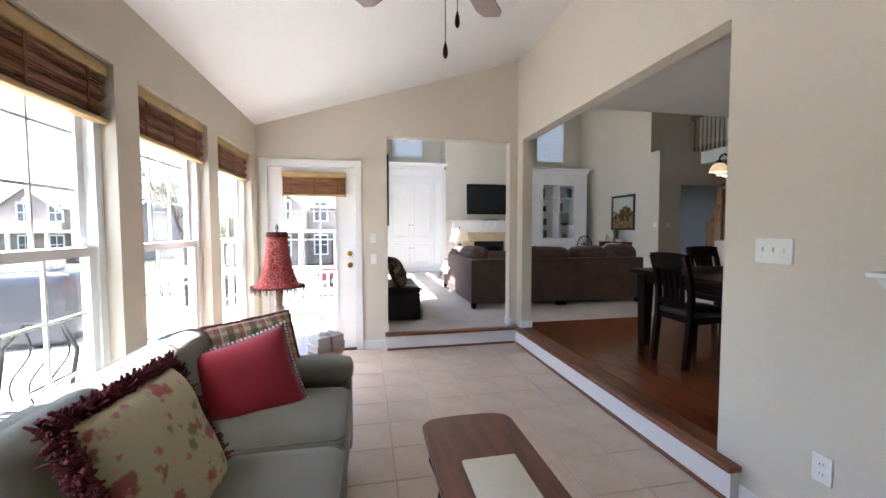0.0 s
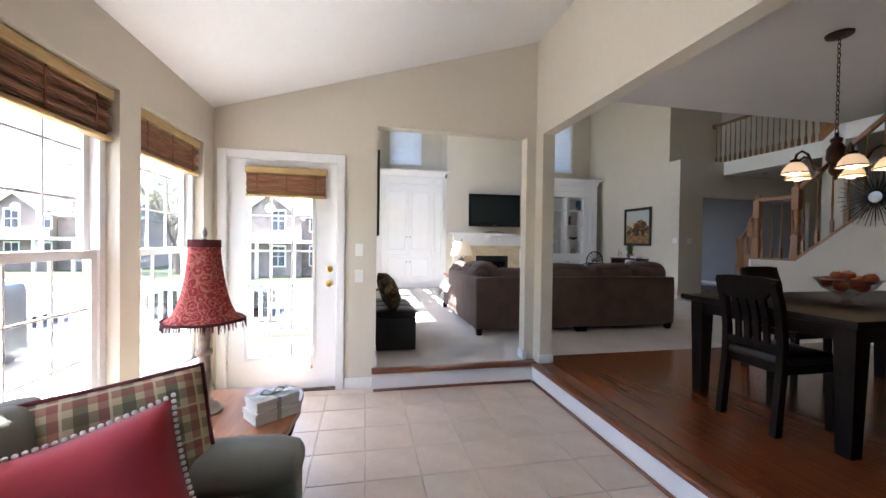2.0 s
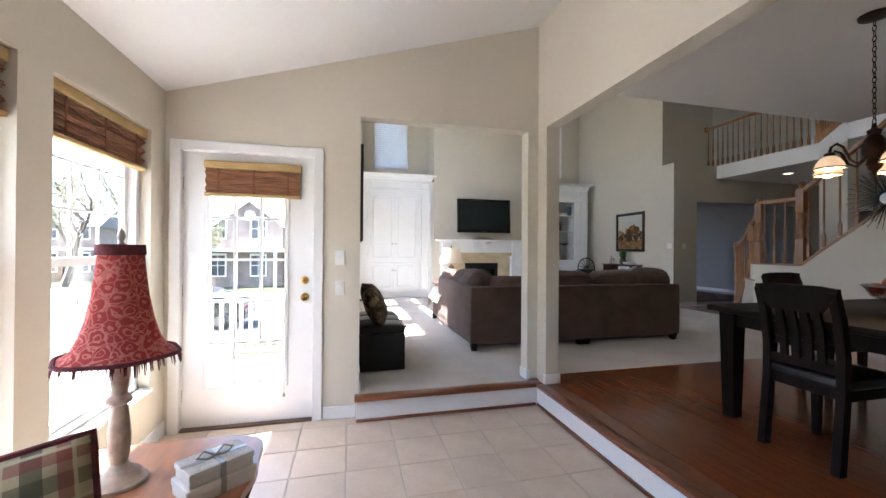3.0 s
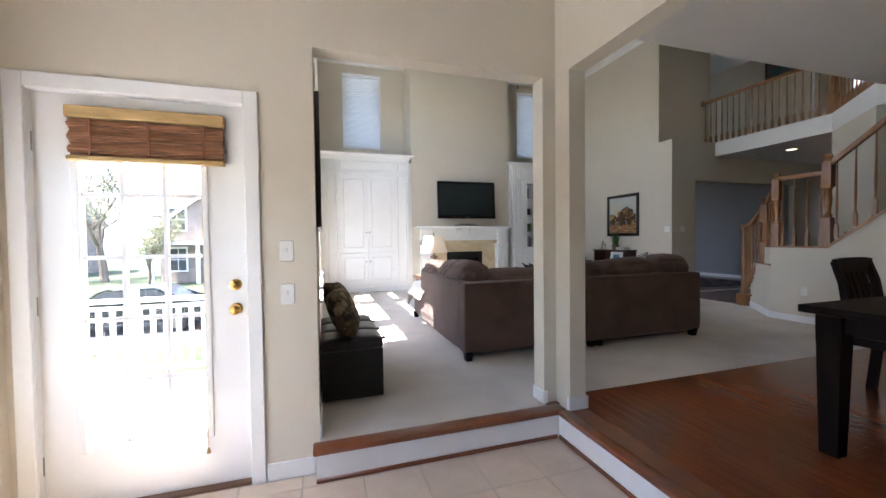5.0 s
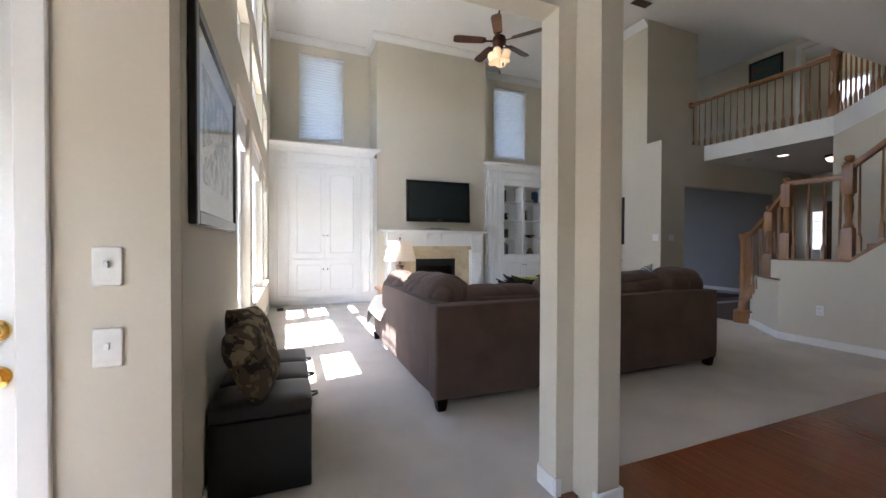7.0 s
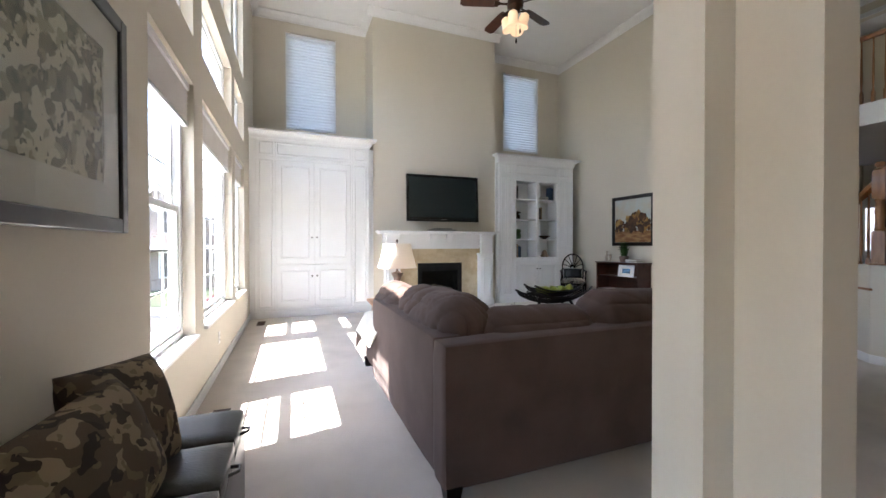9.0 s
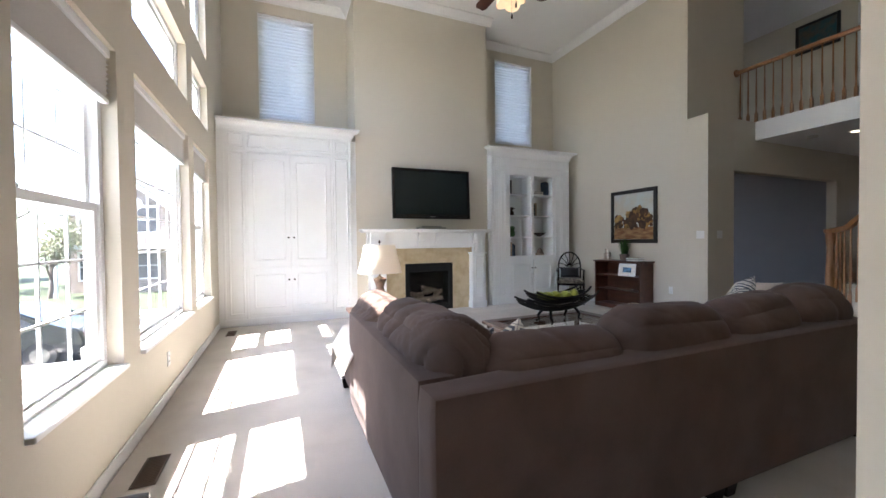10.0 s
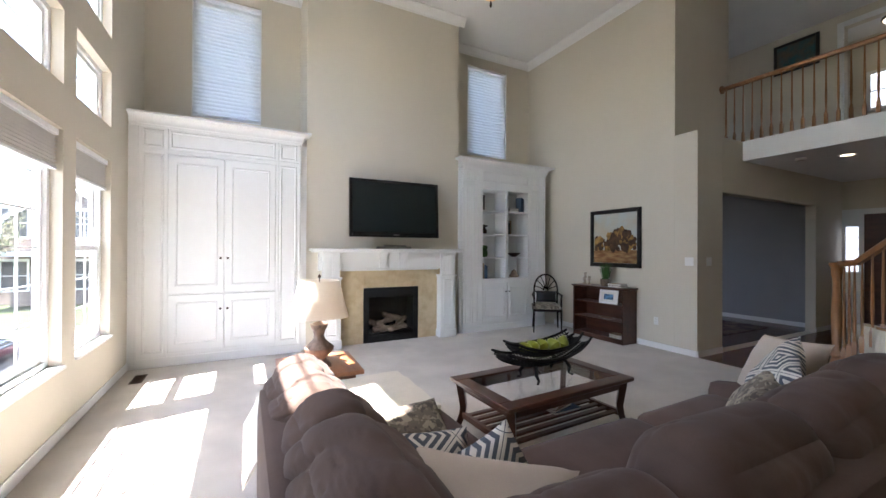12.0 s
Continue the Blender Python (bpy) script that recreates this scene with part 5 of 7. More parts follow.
def slat_blind(x0, x1, z0, z1):
    e = thing("venetian_blind", (0, 0, 0), "closed white horizontal slat blind", "blind", group="recess blinds")
    bm = B()
    n = int((z1 - z0 - 0.08) / 0.055)
    arc = [k / 3 - 1 for k in range(7)]
    for k in range(n):
        z = z0 + 0.05 + k * 0.055
        back = [(YN + 0.042 - 0.011 * (1 - s * s) + 0.006 * s, z + 0.0295 * s) for s in arc]
        prism(bm, back + [(y + 0.0015, q) for y, q in back[::-1]], "x", x0 + 0.012, x1 - 0.012)
    part("slats", bm, SLAT, e, smooth=False)
    bm = B()
    box(bm, x0 + 0.008, x1 - 0.008, YN + 0.015, YN + 0.07, z1 - 0.045, z1 - 0.004, 0.003)
    part("headrail", bm, VINYL, e)
    bm = B()
    box(bm, x0 + 0.010, x1 - 0.010, YN + 0.025, YN + 0.06, z0 + 0.004, z0 + 0.02, 0.003)
    part("bottom_rail", bm, VINYL, e)
    for a in (x0, x1 - 0.01):
        bm = B()
        box(bm, a, a + 0.01, YN - 0.004, YN + 0.09, z0, z1)
        part("side_trim", bm, TRIM, e, smooth=False)


slat_blind(*BLIND_L, 3.46, 5.21)
slat_blind(*BLIND_R, 3.46, 5.21)
window("window_15", "y", YN, 0.139, *BLIND_L, 3.461, 5.209, 1, 1, double=False, label="white recess window behind a blind")
window("window_16", "y", YN, 0.139, *BLIND_R, 3.461, 5.209, 1, 1, double=False, label="white recess window behind a blind")

for a, b in LW:
    e = thing("cellular_shade", (0, 0, 0), "white cellular shade drawn up to the window head", "shade", group="living room shades")
    bm = B()
    face = [(XL - 0.05 + (0.02 if k % 2 else 0.0), 2.43 - k * 0.0128) for k in range(19)]
    prism(bm, face + [(XL - 0.05 - (0.018 if k % 2 else 0.0), 2.43 - k * 0.0128 + (0.0 if k % 2 else 0.0004)) for k in range(18, -1, -1)], "y", a + 0.012, b - 0.012)
    part("pleated_cloth", bm, SHADECLOTH, e, smooth=False)
    bm = B()
    box(bm, XL - 0.075, XL - 0.022, a + 0.008, b - 0.008, 2.43, 2.475, 0.004)
    part("headrail", bm, VINYL, e)
    bm = B()
    box(bm, XL - 0.068, XL - 0.03, a + 0.012, b - 0.012, 2.175, 2.20, 0.004)
    part("bottom_rail", bm, VINYL, e)

# sectional sofa
sec = thing("sectional_sofa", (0, 0, F), "brown microfiber sectional sofa with loose back cushions", "sofa")
bm = B()
rounded(bm, 2.86, 0.17, 0.66, 0.03, 8, (0, 0.004, 0), 0.003, 2.2, 1, pose(4.045, 6.355, 0.395))
part("back_frame", bm, MICRO, sec)
bm = B()
rounded(bm, 0.17, 1.50, 0.66, 0.03, 8, (0.004, 0, 0), 0.004, 2.2, 2, pose(2.705, 7.20, 0.395, 0, 0, 0))
part("side_frame", bm, MICRO, sec)
bm = B()
rounded(bm, 2.80, 0.86, 0.26, 0.03, 6, m=pose(4.06, 6.86, 0.195))
part("base", bm, MICRO, sec)
bm = B()
rounded(bm, 0.95, 1.28, 0.26, 0.03, 6, m=pose(3.13, 7.86, 0.195))
part("chaise_base", bm, MICRO, sec)
bm = B()
rounded(bm, 0.17, 0.90, 0.47, 0.05, 6, (0.01, 0, 0.015), 0.004, 3, 3, pose(5.39, 6.88, 0.31))
part("arm", bm, MICRO, sec)
for i, (x, y, w, d) in enumerate(((3.22, 6.90, 0.86, 0.92), (4.10, 6.88, 0.86, 0.86), (4.93, 6.88, 0.76, 0.86), (3.20, 7.88, 0.82, 1.08))):
    bm = B()
    rounded(bm, w, d, 0.17, 0.05, 10, (0, 0, 0.022), 0.006, 4, i + 3, pose(x, y, 0.40))
    part("seat_cushion", bm, MICRO, sec)
# back cushions: crowned, slouching, creased
def crease(bm, seed, amp=0.014, along=(7.5, 7.5, 6.0)):
    """Soft folds drawn in across a loose cushion, some long, some short."""
    bm.normal_update()
    ax = Vector(along)
    for v in bm.verts:
        p = v.co
        wob = noise.noise(p * 3.2 + Vector((seed, 0, 0)))
        q = ax.dot(p) + 2.6 * wob + seed
        fold = (1 - abs(math.sin(q))) ** 3
        gate = max(0.0, min(1.0, 0.62 + 1.7 * noise.noise(p * 2.6 + Vector((0, seed, 4)))))
        small = max(0.0, 1 - 2.0 * abs(math.sin(2.3 * q + 5.0 * noise.noise(p * 5 + Vector((seed, 3, 0))))))
        v.co = p - v.normal * (amp * fold * gate + 0.2 * amp * small * (1 - gate))


for i, (x, y, w, z, h) in enumerate(((3.25, 6.53, 0.70, 0.605, 0.42), (3.93, 6.53, 0.73, 0.650, 0.45), (4.60, 6.53, 0.68, 0.655, 0.45), (5.19, 6.53, 0.55, 0.68, 0.45))):
    bm = B()
    rounded(bm, w, 0.29, h, 0.13, 40, (0, 0.03, 0.02), 0.013, 3.0, i + 10, pose(x, y, z, 10, (0, 3, -2, 3)[i], (-2, 1, 3, -1)[i]))
    crease(bm, i * 2.7 + 1, 0.010, (6.0, 4.0, 5.0))
    part("back_cushion", bm, MICRO, sec)
for i, (x, y, d, z, h) in enumerate(((2.865, 6.95, 0.98, 0.645, 0.47), (2.83, 7.78, 0.70, 0.615, 0.43))):
    bm = B()
    rounded(bm, 0.31, d, h, 0.14, 46, (0.03, 0, 0.02), 0.022, 3.2, i + 15, pose(x, y, z, 0, -10, 0))
    crease(bm, i * 3.1 + 12, 0.034, (7.0, 13.0, 5.0))
    part("back_cushion", bm, MICRO, sec)
for x, y in ((2.665, 6.315), (4.03, 6.33), (4.12, 6.33), (5.40, 6.32), (2.68, 8.44), (3.55, 8.44), (5.40, 7.25)):
    bm = B()
    sqlathe(bm, [(0.028, 0.0), (0.040, 0.085)], (x, y, 0))
    part("foot", bm, ESPRESSO, sec, "dark tapered foot")

zc = F + 0.52
cushion("lattice_cushion", LATTICE, 0.40, 0.36, 0.13, facing((3.15, 7.14, 0.75), (1.0, -0.22, -0.06), (0.10, 0.55, 0.62)), "slate and cream lattice print cushion", 4, pinch=0.16)
cushion("lattice_cushion", LATTICE, 0.33, 0.33, 0.12, facing((3.38, 7.03, 0.735), (0.75, -0.35, 0.50), (-0.42, 0.42, 0.72)), "slate and cream lattice print cushion leaning on another", 5, pinch=0.16)
cushion("brocade_cushion", TAUPEPRINT, 0.52, 0.38, 0.15, facing((3.15, 7.38, 0.755), (1.0, 0.06, 0.04), (0.0, 0.75, 0.50)), "taupe leaf brocade cushion", 6)
cushion("cream_cushion", CREAM, 0.62, 0.44, 0.16, facing((3.26, 6.86, 0.765), (0.495, -0.34, -0.05), (0.34, 0.60, 0.22)), "plain cream cushion in the sofa corner", 7, pinch=0.30)
cushion("lattice_cushion", LATTICE, 0.42, 0.42, 0.14, pose(5.11, 6.88, zc + 0.19) @ pose(0, 0, 0, 0, -60, -58) @ pose(0, 0, 0, 0, 0, 68), "slate and cream lattice print cushion at the sofa end", 8)
cushion("brocade_cushion", TAUPEPRINT, 0.40, 0.40, 0.14, pose(4.97, 6.90, zc + 0.10) @ pose(0, 0, 0, 0, -52, -66) @ pose(0, 0, 0, 0, 0, 60), "taupe leaf brocade cushion", 9)
cushion("cream_cushion", CREAM, 0.46, 0.44, 0.15, pose(5.44, 6.98, zc + 0.17) @ pose(0, 0, 0, 0, -58, -30) @ pose(0, 0, 0, 0, 0, 96), "plain cream cushion against the sofa arm", 10)
# throw over the chaise
bm = B()
nx, ny = 22, 26
g = []
for i in range(nx + 1):
    row = []
    for j in range(ny + 1):
        u, v = i / nx, j / ny
        x, y = 2.60 + 0.92 * u, 7.72 + 0.74 * v
        over_l, over_f = max(0, 0.09 - (x - 2.60)), max(0, y - 8.40)
        z = F + 0.525 - 1.7 * over_l - 3.4 * over_f ** 1.0 + 0.010 * noise.noise(Vector((x * 9, y * 9, 0))) + 0.018 * math.sin(3 * x + 2 * y)
        row.append(bm.verts.new((x - 0.04 * (over_l > 0), y, z)))
    g.append(row)
for i in range(nx):
    for j in range(ny):
        bm.faces.new((g[i][j], g[i + 1][j], g[i + 1][j + 1], g[i][j + 1]))
ex = bmesh.ops.extrude_face_region(bm, geom=bm.faces[:])
bmesh.ops.translate(bm, verts=[v for v in ex["geom"] if isinstance(v, bmesh.types.BMVert)], vec=(0, 0, 0.022))
solo("throw_blanket", bm, THROW, "ivory fleece throw spread over the sofa chaise", "blanket", angle=80)

# living room coffee table
lt = thing("coffee_table", (4.57, 8.09, F), "dark wood coffee table with a glass top and slatted shelf", "table", 2.5)
bm = B()
for a, b, c, d in ((-0.61, 0.61, -0.345, -0.245), (-0.61, 0.61, 0.245, 0.345), (-0.61, -0.50, -0.245, 0.245), (0.50, 0.61, -0.245, 0.245)):
    box(bm, a, b, c, d, 0.42, 0.45, 0.004)
part("top_frame", bm, WALNUT, lt)
for a, b in ((-0.50, 0.50),):
    bm = B()
    box(bm, a, b, -0.245, 0.245, 0.436, 0.444)
    part("glass_top", bm, GLASS, lt, "clear glass top", smooth=False)
bm = B()
for a, b, c, d in ((-0.54, 0.54, -0.29, -0.265), (-0.54, 0.54, 0.265, 0.29), (-0.54, -0.515, -0.265, 0.265), (0.515, 0.54, -0.265, 0.265)):
    box(bm, a, b, c, d, 0.355, 0.42)
part("apron", bm, WALNUT, lt, smooth=False)
for sx in (-1, 1):
    for sy in (-1, 1):
        bm = B()
        tube(bm, [(sx * 0.55, sy * 0.295, 0.42), (sx * 0.525, sy * 0.28, 0.24), (sx * 0.53, sy * 0.285, 0.18), (sx * 0.585, sy * 0.32, 0.0)], [0.036, 0.032, 0.032, 0.026], 4)
        part("leg", bm, WALNUT, lt, "flared wood leg", smooth=False)
for k in range(7):
    bm = B()
    y = -0.24 + 0.08 * k
    box(bm, -0.53, 0.53, y - 0.02, y + 0.02, 0.165, 0.183, 0.003)
    part("shelf_slat", bm, WALNUT, lt)
for x in (-0.53, 0.53):
    bm = B()
    box(bm, x - 0.015, x + 0.015, -0.27, 0.27, 0.155, 0.195)
    part("shelf_rail", bm, WALNUT, lt, smooth=False)
for i in range(3):
    book(4.62, 8.0, F + 0.183 + 0.018 * i, 0.26 - 0.03 * i, 0.20, 0.017, BOOKS[(4, 1, 3)[i]], 15 * i)

wb = thing("fruit_basket", (4.60, 8.09, F + 0.45), "two-tier black wire boat basket on curved feet", "basket", 8)
for z, l, w, h in ((0.10, 0.47, 0.15, 0.10), (0.165, 0.36, 0.14, 0.085)):
    bm = B()
    for j in range(-4, 5):
        v = j / 4
        tube(bm, [(l * u, v * w * (1 - 0.45 * u * u), z + h * (abs(u) ** 2.2) * 1.0 + 0.075 * v * v * (1 - 0.3 * abs(u))) for u in [k / 8 for k in range(-8, 9)]], 0.006 if abs(j) < 4 else 0.010, 5)
    for k in range(-15, 16):
        u = k / 16
        tube(bm, [(l * u, v * w * (1 - 0.45 * u * u), z + h * (abs(u) ** 2.2) + 0.075 * v * v * (1 - 0.3 * abs(u))) for v in [q / 4 for q in range(-4, 5)]], 0.0062, 5)
    part("tier", bm, IRON, wb)
for sx in (-1, 1):
    for sy in (-1, 1):
        bm = B()
        tube(bm, [(sx * 0.16, sy * 0.05, 0.12), (sx * 0.19, sy * 0.08, 0.06), (sx * 0.17, sy * 0.085, 0.02), (sx * 0.20, sy * 0.10, 0.006)], [0.014, 0.013, 0.009, 0.008], 8)
        part("foot", bm, IRON, wb)
rnd = random.Random(9)
for i in range(5):
    x, y = -0.19 + 0.095 * i, rnd.uniform(-0.04, 0.04)
    bm = B()
    lathe(bm, [(0, -0.046), (0.030, -0.042), (0.050, -0.012), (0.045, 0.018), (0.026, 0.046), (0.014, 0.06), (0.0, 0.064)], n=14, cap=False)
    p = solo("pear", bm, PEAR, "ripe green pear in the basket", "fruit", pose(4.60 + x, 8.09 + y, F + 0.45 + 0.225 + 0.12 * x * x, rnd.uniform(-60, 60), rnd.uniform(-50, 50), 0), "pears")
    bm = B()
    tube(bm, [(0, 0, 0.055), (0.004, 0, 0.078)], 0.002, 5)
    part("stem", bm, LAMPWOOD, p)

# end table and lamp beyond the chaise
e2 = thing("end_table", (3.05, 8.80, F), "russet square end table beside the sofa", "table", -2)
bm = B()
box(bm, -0.28, 0.28, -0.28, 0.28, 0.53, 0.56, 0.006, 2)
part("tabletop", bm, TABLEWOOD, e2)
bm = B()
box(bm, -0.23, 0.23, -0.23, 0.23, 0.44, 0.53)
part("apron", bm, BENCHWOOD, e2, smooth=False)
for sx in (-1, 1):
    for sy in (-1, 1):
        bm = B()
        sqlathe(bm, [(0.016, 0), (0.025, 0.44)], (sx * 0.21, sy * 0.21, 0))
        part("leg", bm, BENCHWOOD, e2)
l2 = thing("table_lamp", (3.05, 8.76, F + 0.56), "turned wood lamp with an ivory bell shade", "lamp")
bm = B()
sqlathe(bm, [(0.075, 0), (0.075, 0.025), (0.05, 0.04), (0.04, 0.06)])
lathe(bm, [(0.05, 0.055), (0.06, 0.07), (0.10, 0.11), (0.105, 0.135), (0.07, 0.165), (0.045, 0.19), (0.035, 0.22), (0.045, 0.26), (0.06, 0.29), (0.062, 0.305), (0.03, 0.315), (0.01, 0.33), (0.01, 0.42), (0, 0.42)], n=20, cap=False)
part("base", bm, LAMPWOOD, l2, "weathered turned wood base")
bm = B()
rings = []
for r, z in ((0.20, 0.36), (0.185, 0.42), (0.165, 0.50), (0.15, 0.57), (0.14, 0.62)):
    rings.append([(r * (abs(math.cos(a)) ** 0.7) * math.copysign(1, math.cos(a)), r * (abs(math.sin(a)) ** 0.7) * math.copysign(1, math.sin(a)), z) for a in [2 * math.pi * k / 32 for k in range(32)]])
inner = [[(x * 0.98, y * 0.98, z) for x, y, z in r] for r in rings]
ring_skin(bm, rings + inner[::-1] + [rings[0]], cap=False)
part("shade", bm, LAMPSHADE, l2, "ivory linen bell shade")
bm = B()
tube(bm, [(0, 0, 0.4), (0, 0, 0.64)], 0.004, 6)
lathe(bm, [(0.004, 0.635), (0.012, 0.645), (0.008, 0.66), (0, 0.668)], n=10, cap=False)
part("finial", bm, BRONZE, l2)

# ottoman bench with camouflage cushions under a framed print
ot = thing("storage_ottoman", (1.585, 6.215, F), "black leather storage ottoman with three padded lids", "ottoman")
bm = B()
box(bm, -0.212, 0.212, -0.46, 0.46, 0.012, 0.35, 0.008, 2)
part("body", bm, LEATHER, ot)
for y in (-0.307, 0, 0.307):
    bm = B()
    rounded(bm, 0.43, 0.302, 0.075, 0.02, 8, (0, 0, 0.014), 0.002, 8, int(y * 10 + 5), pose(0, y, 0.39))
    lid = part("lid", bm, LEATHER, ot, "padded leather lid")
    bm = B()
    tube(bm, [(0.21, y - 0.03, 0.385), (0.245, y - 0.015, 0.39), (0.245, y + 0.015, 0.39), (0.21, y + 0.03, 0.385)], 0.006, 6)
    part("pull_loop", bm, LEATHER, lid)
cushion("camouflage_cushion", CAMO, 0.40, 0.36, 0.17, facing((1.535, 5.95, F + 0.595), (0.12, 1.0, 0.05), (-0.34, 0.10, 0.90)), "brown leaf camouflage cushion on the ottoman", 11, pinch=0.04)
cushion("camouflage_cushion", CAMO, 0.38, 0.38, 0.15, facing((1.515, 6.20, F + 0.61), (0.30, 1.0, -0.10), (-0.28, 0.16, 0.92)), "brown leaf camouflage cushion behind another", 12, pinch=0.04)


def framed(name, at, rz, w, h, art, label, bw=0.06, mat=0.12, depth=0.03):
    """A picture; local -y is the room, the origin is its middle."""
    e = thing(name, at, label, "picture", rz)
    bm = B()
    for a, b, c, d in ((-w / 2, -w / 2 + bw, -h / 2, h / 2), (w / 2 - bw, w / 2, -h / 2, h / 2), (-w / 2 + bw, w / 2 - bw, h / 2 - bw, h / 2), (-w / 2 + bw, w / 2 - bw, -h / 2, -h / 2 + bw)):
        box(bm, a, b, -depth, -0.001, c, d, 0.005)
    part("frame", bm, PICFRAME, e, "black wood frame")
    if mat:
        bm = B()
        i, j = w / 2 - bw, h / 2 - bw
        for a, b, c, d in ((-i, -i + mat, -j, j), (i - mat, i, -j, j), (-i + mat, i - mat, j - mat, j), (-i + mat, i - mat, -j, -j + mat)):
            box(bm, a, b, -depth * 0.55, -0.004, c, d)
        part("mat", bm, MATBOARD, e, "cream mat board", smooth=False)
    bm = B()
    i, j = w / 2 - bw - mat, h / 2 - bw - mat
    box(bm, -i, i, -depth * 0.4, -0.003, -j, j)
    part("print", bm, art, e, smooth=False)
    if mat:
        bm = B()
        box(bm, -w / 2 + bw, w / 2 - bw, -depth * 0.75, -depth * 0.70, -h / 2 + bw, h / 2 - bw)
        part("glazing", bm, GLASS, e, "picture glass", smooth=False).visible_shadow = False
    return e


framed("framed_print", (XL + 0.001, 6.06, 1.815), 90, 1.13, 0.83, LEAFPRINT, "olive leaf print in a black frame with cream mat", 0.055, 0.12)

# landscape painting: sky, tree masses and ground as flat shapes
pic = framed("landscape_painting", (XE - 0.001, 10.095, 1.803), -90, 0.95, 0.935, pm("painted_sky", (0.50, 0.56, 0.55), 0.6, var=0.2, scale=3, col2=(0.55, 0.47, 0.33)), "autumn tree landscape painting in a black frame", 0.065, 0.0)
AUTUMN = [pm("painted_foliage_" + k, c, 0.6, var=0.35, scale=12, fine=0.25, fscale=30) for k, c in (("ochre", (0.36, 0.20, 0.05)), ("umber", (0.10, 0.045, 0.018)), ("amber", (0.50, 0.30, 0.09)))]
GROUNDP = pm("painted_meadow", (0.20, 0.085, 0.03), 0.6, var=0.4, scale=6, stretch=(1, 1, 4), col2=(0.38, 0.24, 0.10))
bm = B()
box(bm, -0.405, 0.405, -0.0135, -0.012, -0.40, -0.19)
part("painted_ground", bm, GROUNDP, pic, smooth=False)
rnd = random.Random(21)
for i in range(130):
    x = rnd.uniform(-0.39, 0.39)
    r = rnd.uniform(0.026, 0.062)
    z = -0.17 + rnd.random() * (0.30 - 1.6 * (x - 0.10) ** 2 if x > -0.12 else 0.16)
    bm = B()
    k = 9
    r = min(r, 0.40 - abs(x))
    pts = [(x + r * (1 + 0.25 * rnd.uniform(-1, 1)) * math.cos(2 * math.pi * q / k) * 0.9, z + r * 1.2 * (1 + 0.25 * rnd.uniform(-1, 1)) * math.sin(2 * math.pi * q / k)) for q in range(k)]
    pts = [(max(-0.404, min(0.404, a)), max(-0.40, b)) for a, b in pts]
    prism(bm, pts, "y", -0.0142 - 0.00008 * i, -0.0135)
    part("painted_tree", bm, AUTUMN[(1 if x > -0.10 else rnd.choice((0, 1, 2))) if i % 4 else 0], pic, smooth=False)

# low bookcase
sh = thing("low_bookcase", (7.72, 10.175, F), "low cherry bookcase with three open shelves", "bookcase")
for y in (-0.475, 0.475):
    bm = B()
    box(bm, -0.155, 0.155, y - 0.014, y + 0.014, 0.0, 0.815, 0.003)
    part("side_panel", bm, WALNUT, sh)
for z in (0.06, 0.32, 0.57):
    bm = B()
    box(bm, -0.15, 0.14, -0.46, 0.46, z - 0.011, z + 0.011)
    part("shelf", bm, WALNUT, sh, smooth=False)
bm = B()
box(bm, -0.175, 0.165, -0.51, 0.51, 0.815, 0.842, 0.005, 2)
part("top", bm, WALNUT, sh)
bm = B()
box(bm, 0.14, 0.154, -0.46, 0.46, 0.03, 0.815)
part("back_panel", bm, WALNUT, sh, smooth=False)
bm = B()
box(bm, -0.15, -0.135, -0.46, 0.46, 0.0, 0.05)
part("plinth", bm, WALNUT, sh, smooth=False)

pf = thing("photo_frame", (7.60, 9.98, F + 0.582), "small white photo frame on a bookcase shelf", "photo frame", -78)
pf.matrix_basis = pf.matrix_basis @ pose(0, 0, 0.002, -10)
bm = B()
for a, b, c, d in ((-0.15, -0.115, 0, 0.215), (0.115, 0.15, 0, 0.215), (-0.115, 0.115, 0, 0.035), (-0.115, 0.115, 0.18, 0.215)):
    box(bm, a, b, -0.012, 0.004, c, d, 0.003)
part("frame", bm, TRIM, pf)
bm = B()
box(bm, -0.115, 0.115, -0.004, 0.002, 0.035, 0.18)
part("mat", bm, PAPER, pf, smooth=False)
bm = B()
box(bm, -0.075, 0.075, -0.0055, -0.004, 0.065, 0.15)
part("photo", bm, pm("seascape_photo", (0.10, 0.25, 0.45), 0.4, var=0.5, scale=20), pf, "blue seascape photo", smooth=False)
tr = vessel("tray", (7.66, 10.05, F + 0.331), [(0, 0), (0.06, 0), (0.15, 0.02), (0.152, 0.028), (0.06, 0.01), (0, 0.008)], CHROME, "long pewter tray with shells on a shelf", "tray")
tr.scale = (0.5, 1, 1)
for i in range(5):
    vessel("seashell", (7.65, 9.96 + 0.045 * i, F + 0.340), [(0, 0), (0.022, 0.004), (0.018, 0.02), (0.005, 0.034), (0, 0.036)], LOG, "pale seashell on the tray", "shell", 8)
for i in range(2):
    book(7.60, 9.76, F + 0.0715 + 0.03 * i, 0.14, 0.2, 0.028, (PAPER, BOOKS[3])[i])
    book(7.63, 9.78, F + 0.842 + 0.03 * i, 0.16, 0.23, 0.028, (BOOKS[1], BOOKS[3])[i], 3 * i)
pl = thing("potted_plant", (7.72, 10.13, F + 0.842), "bushy green grass plant in a brown woven pot", "plant")
bm = B()
lathe(bm, [(0, 0), (0.06, 0), (0.075, 0.03), (0.082, 0.10), (0.076, 0.115), (0.06, 0.10), (0, 0.095)], n=18, cap=False)
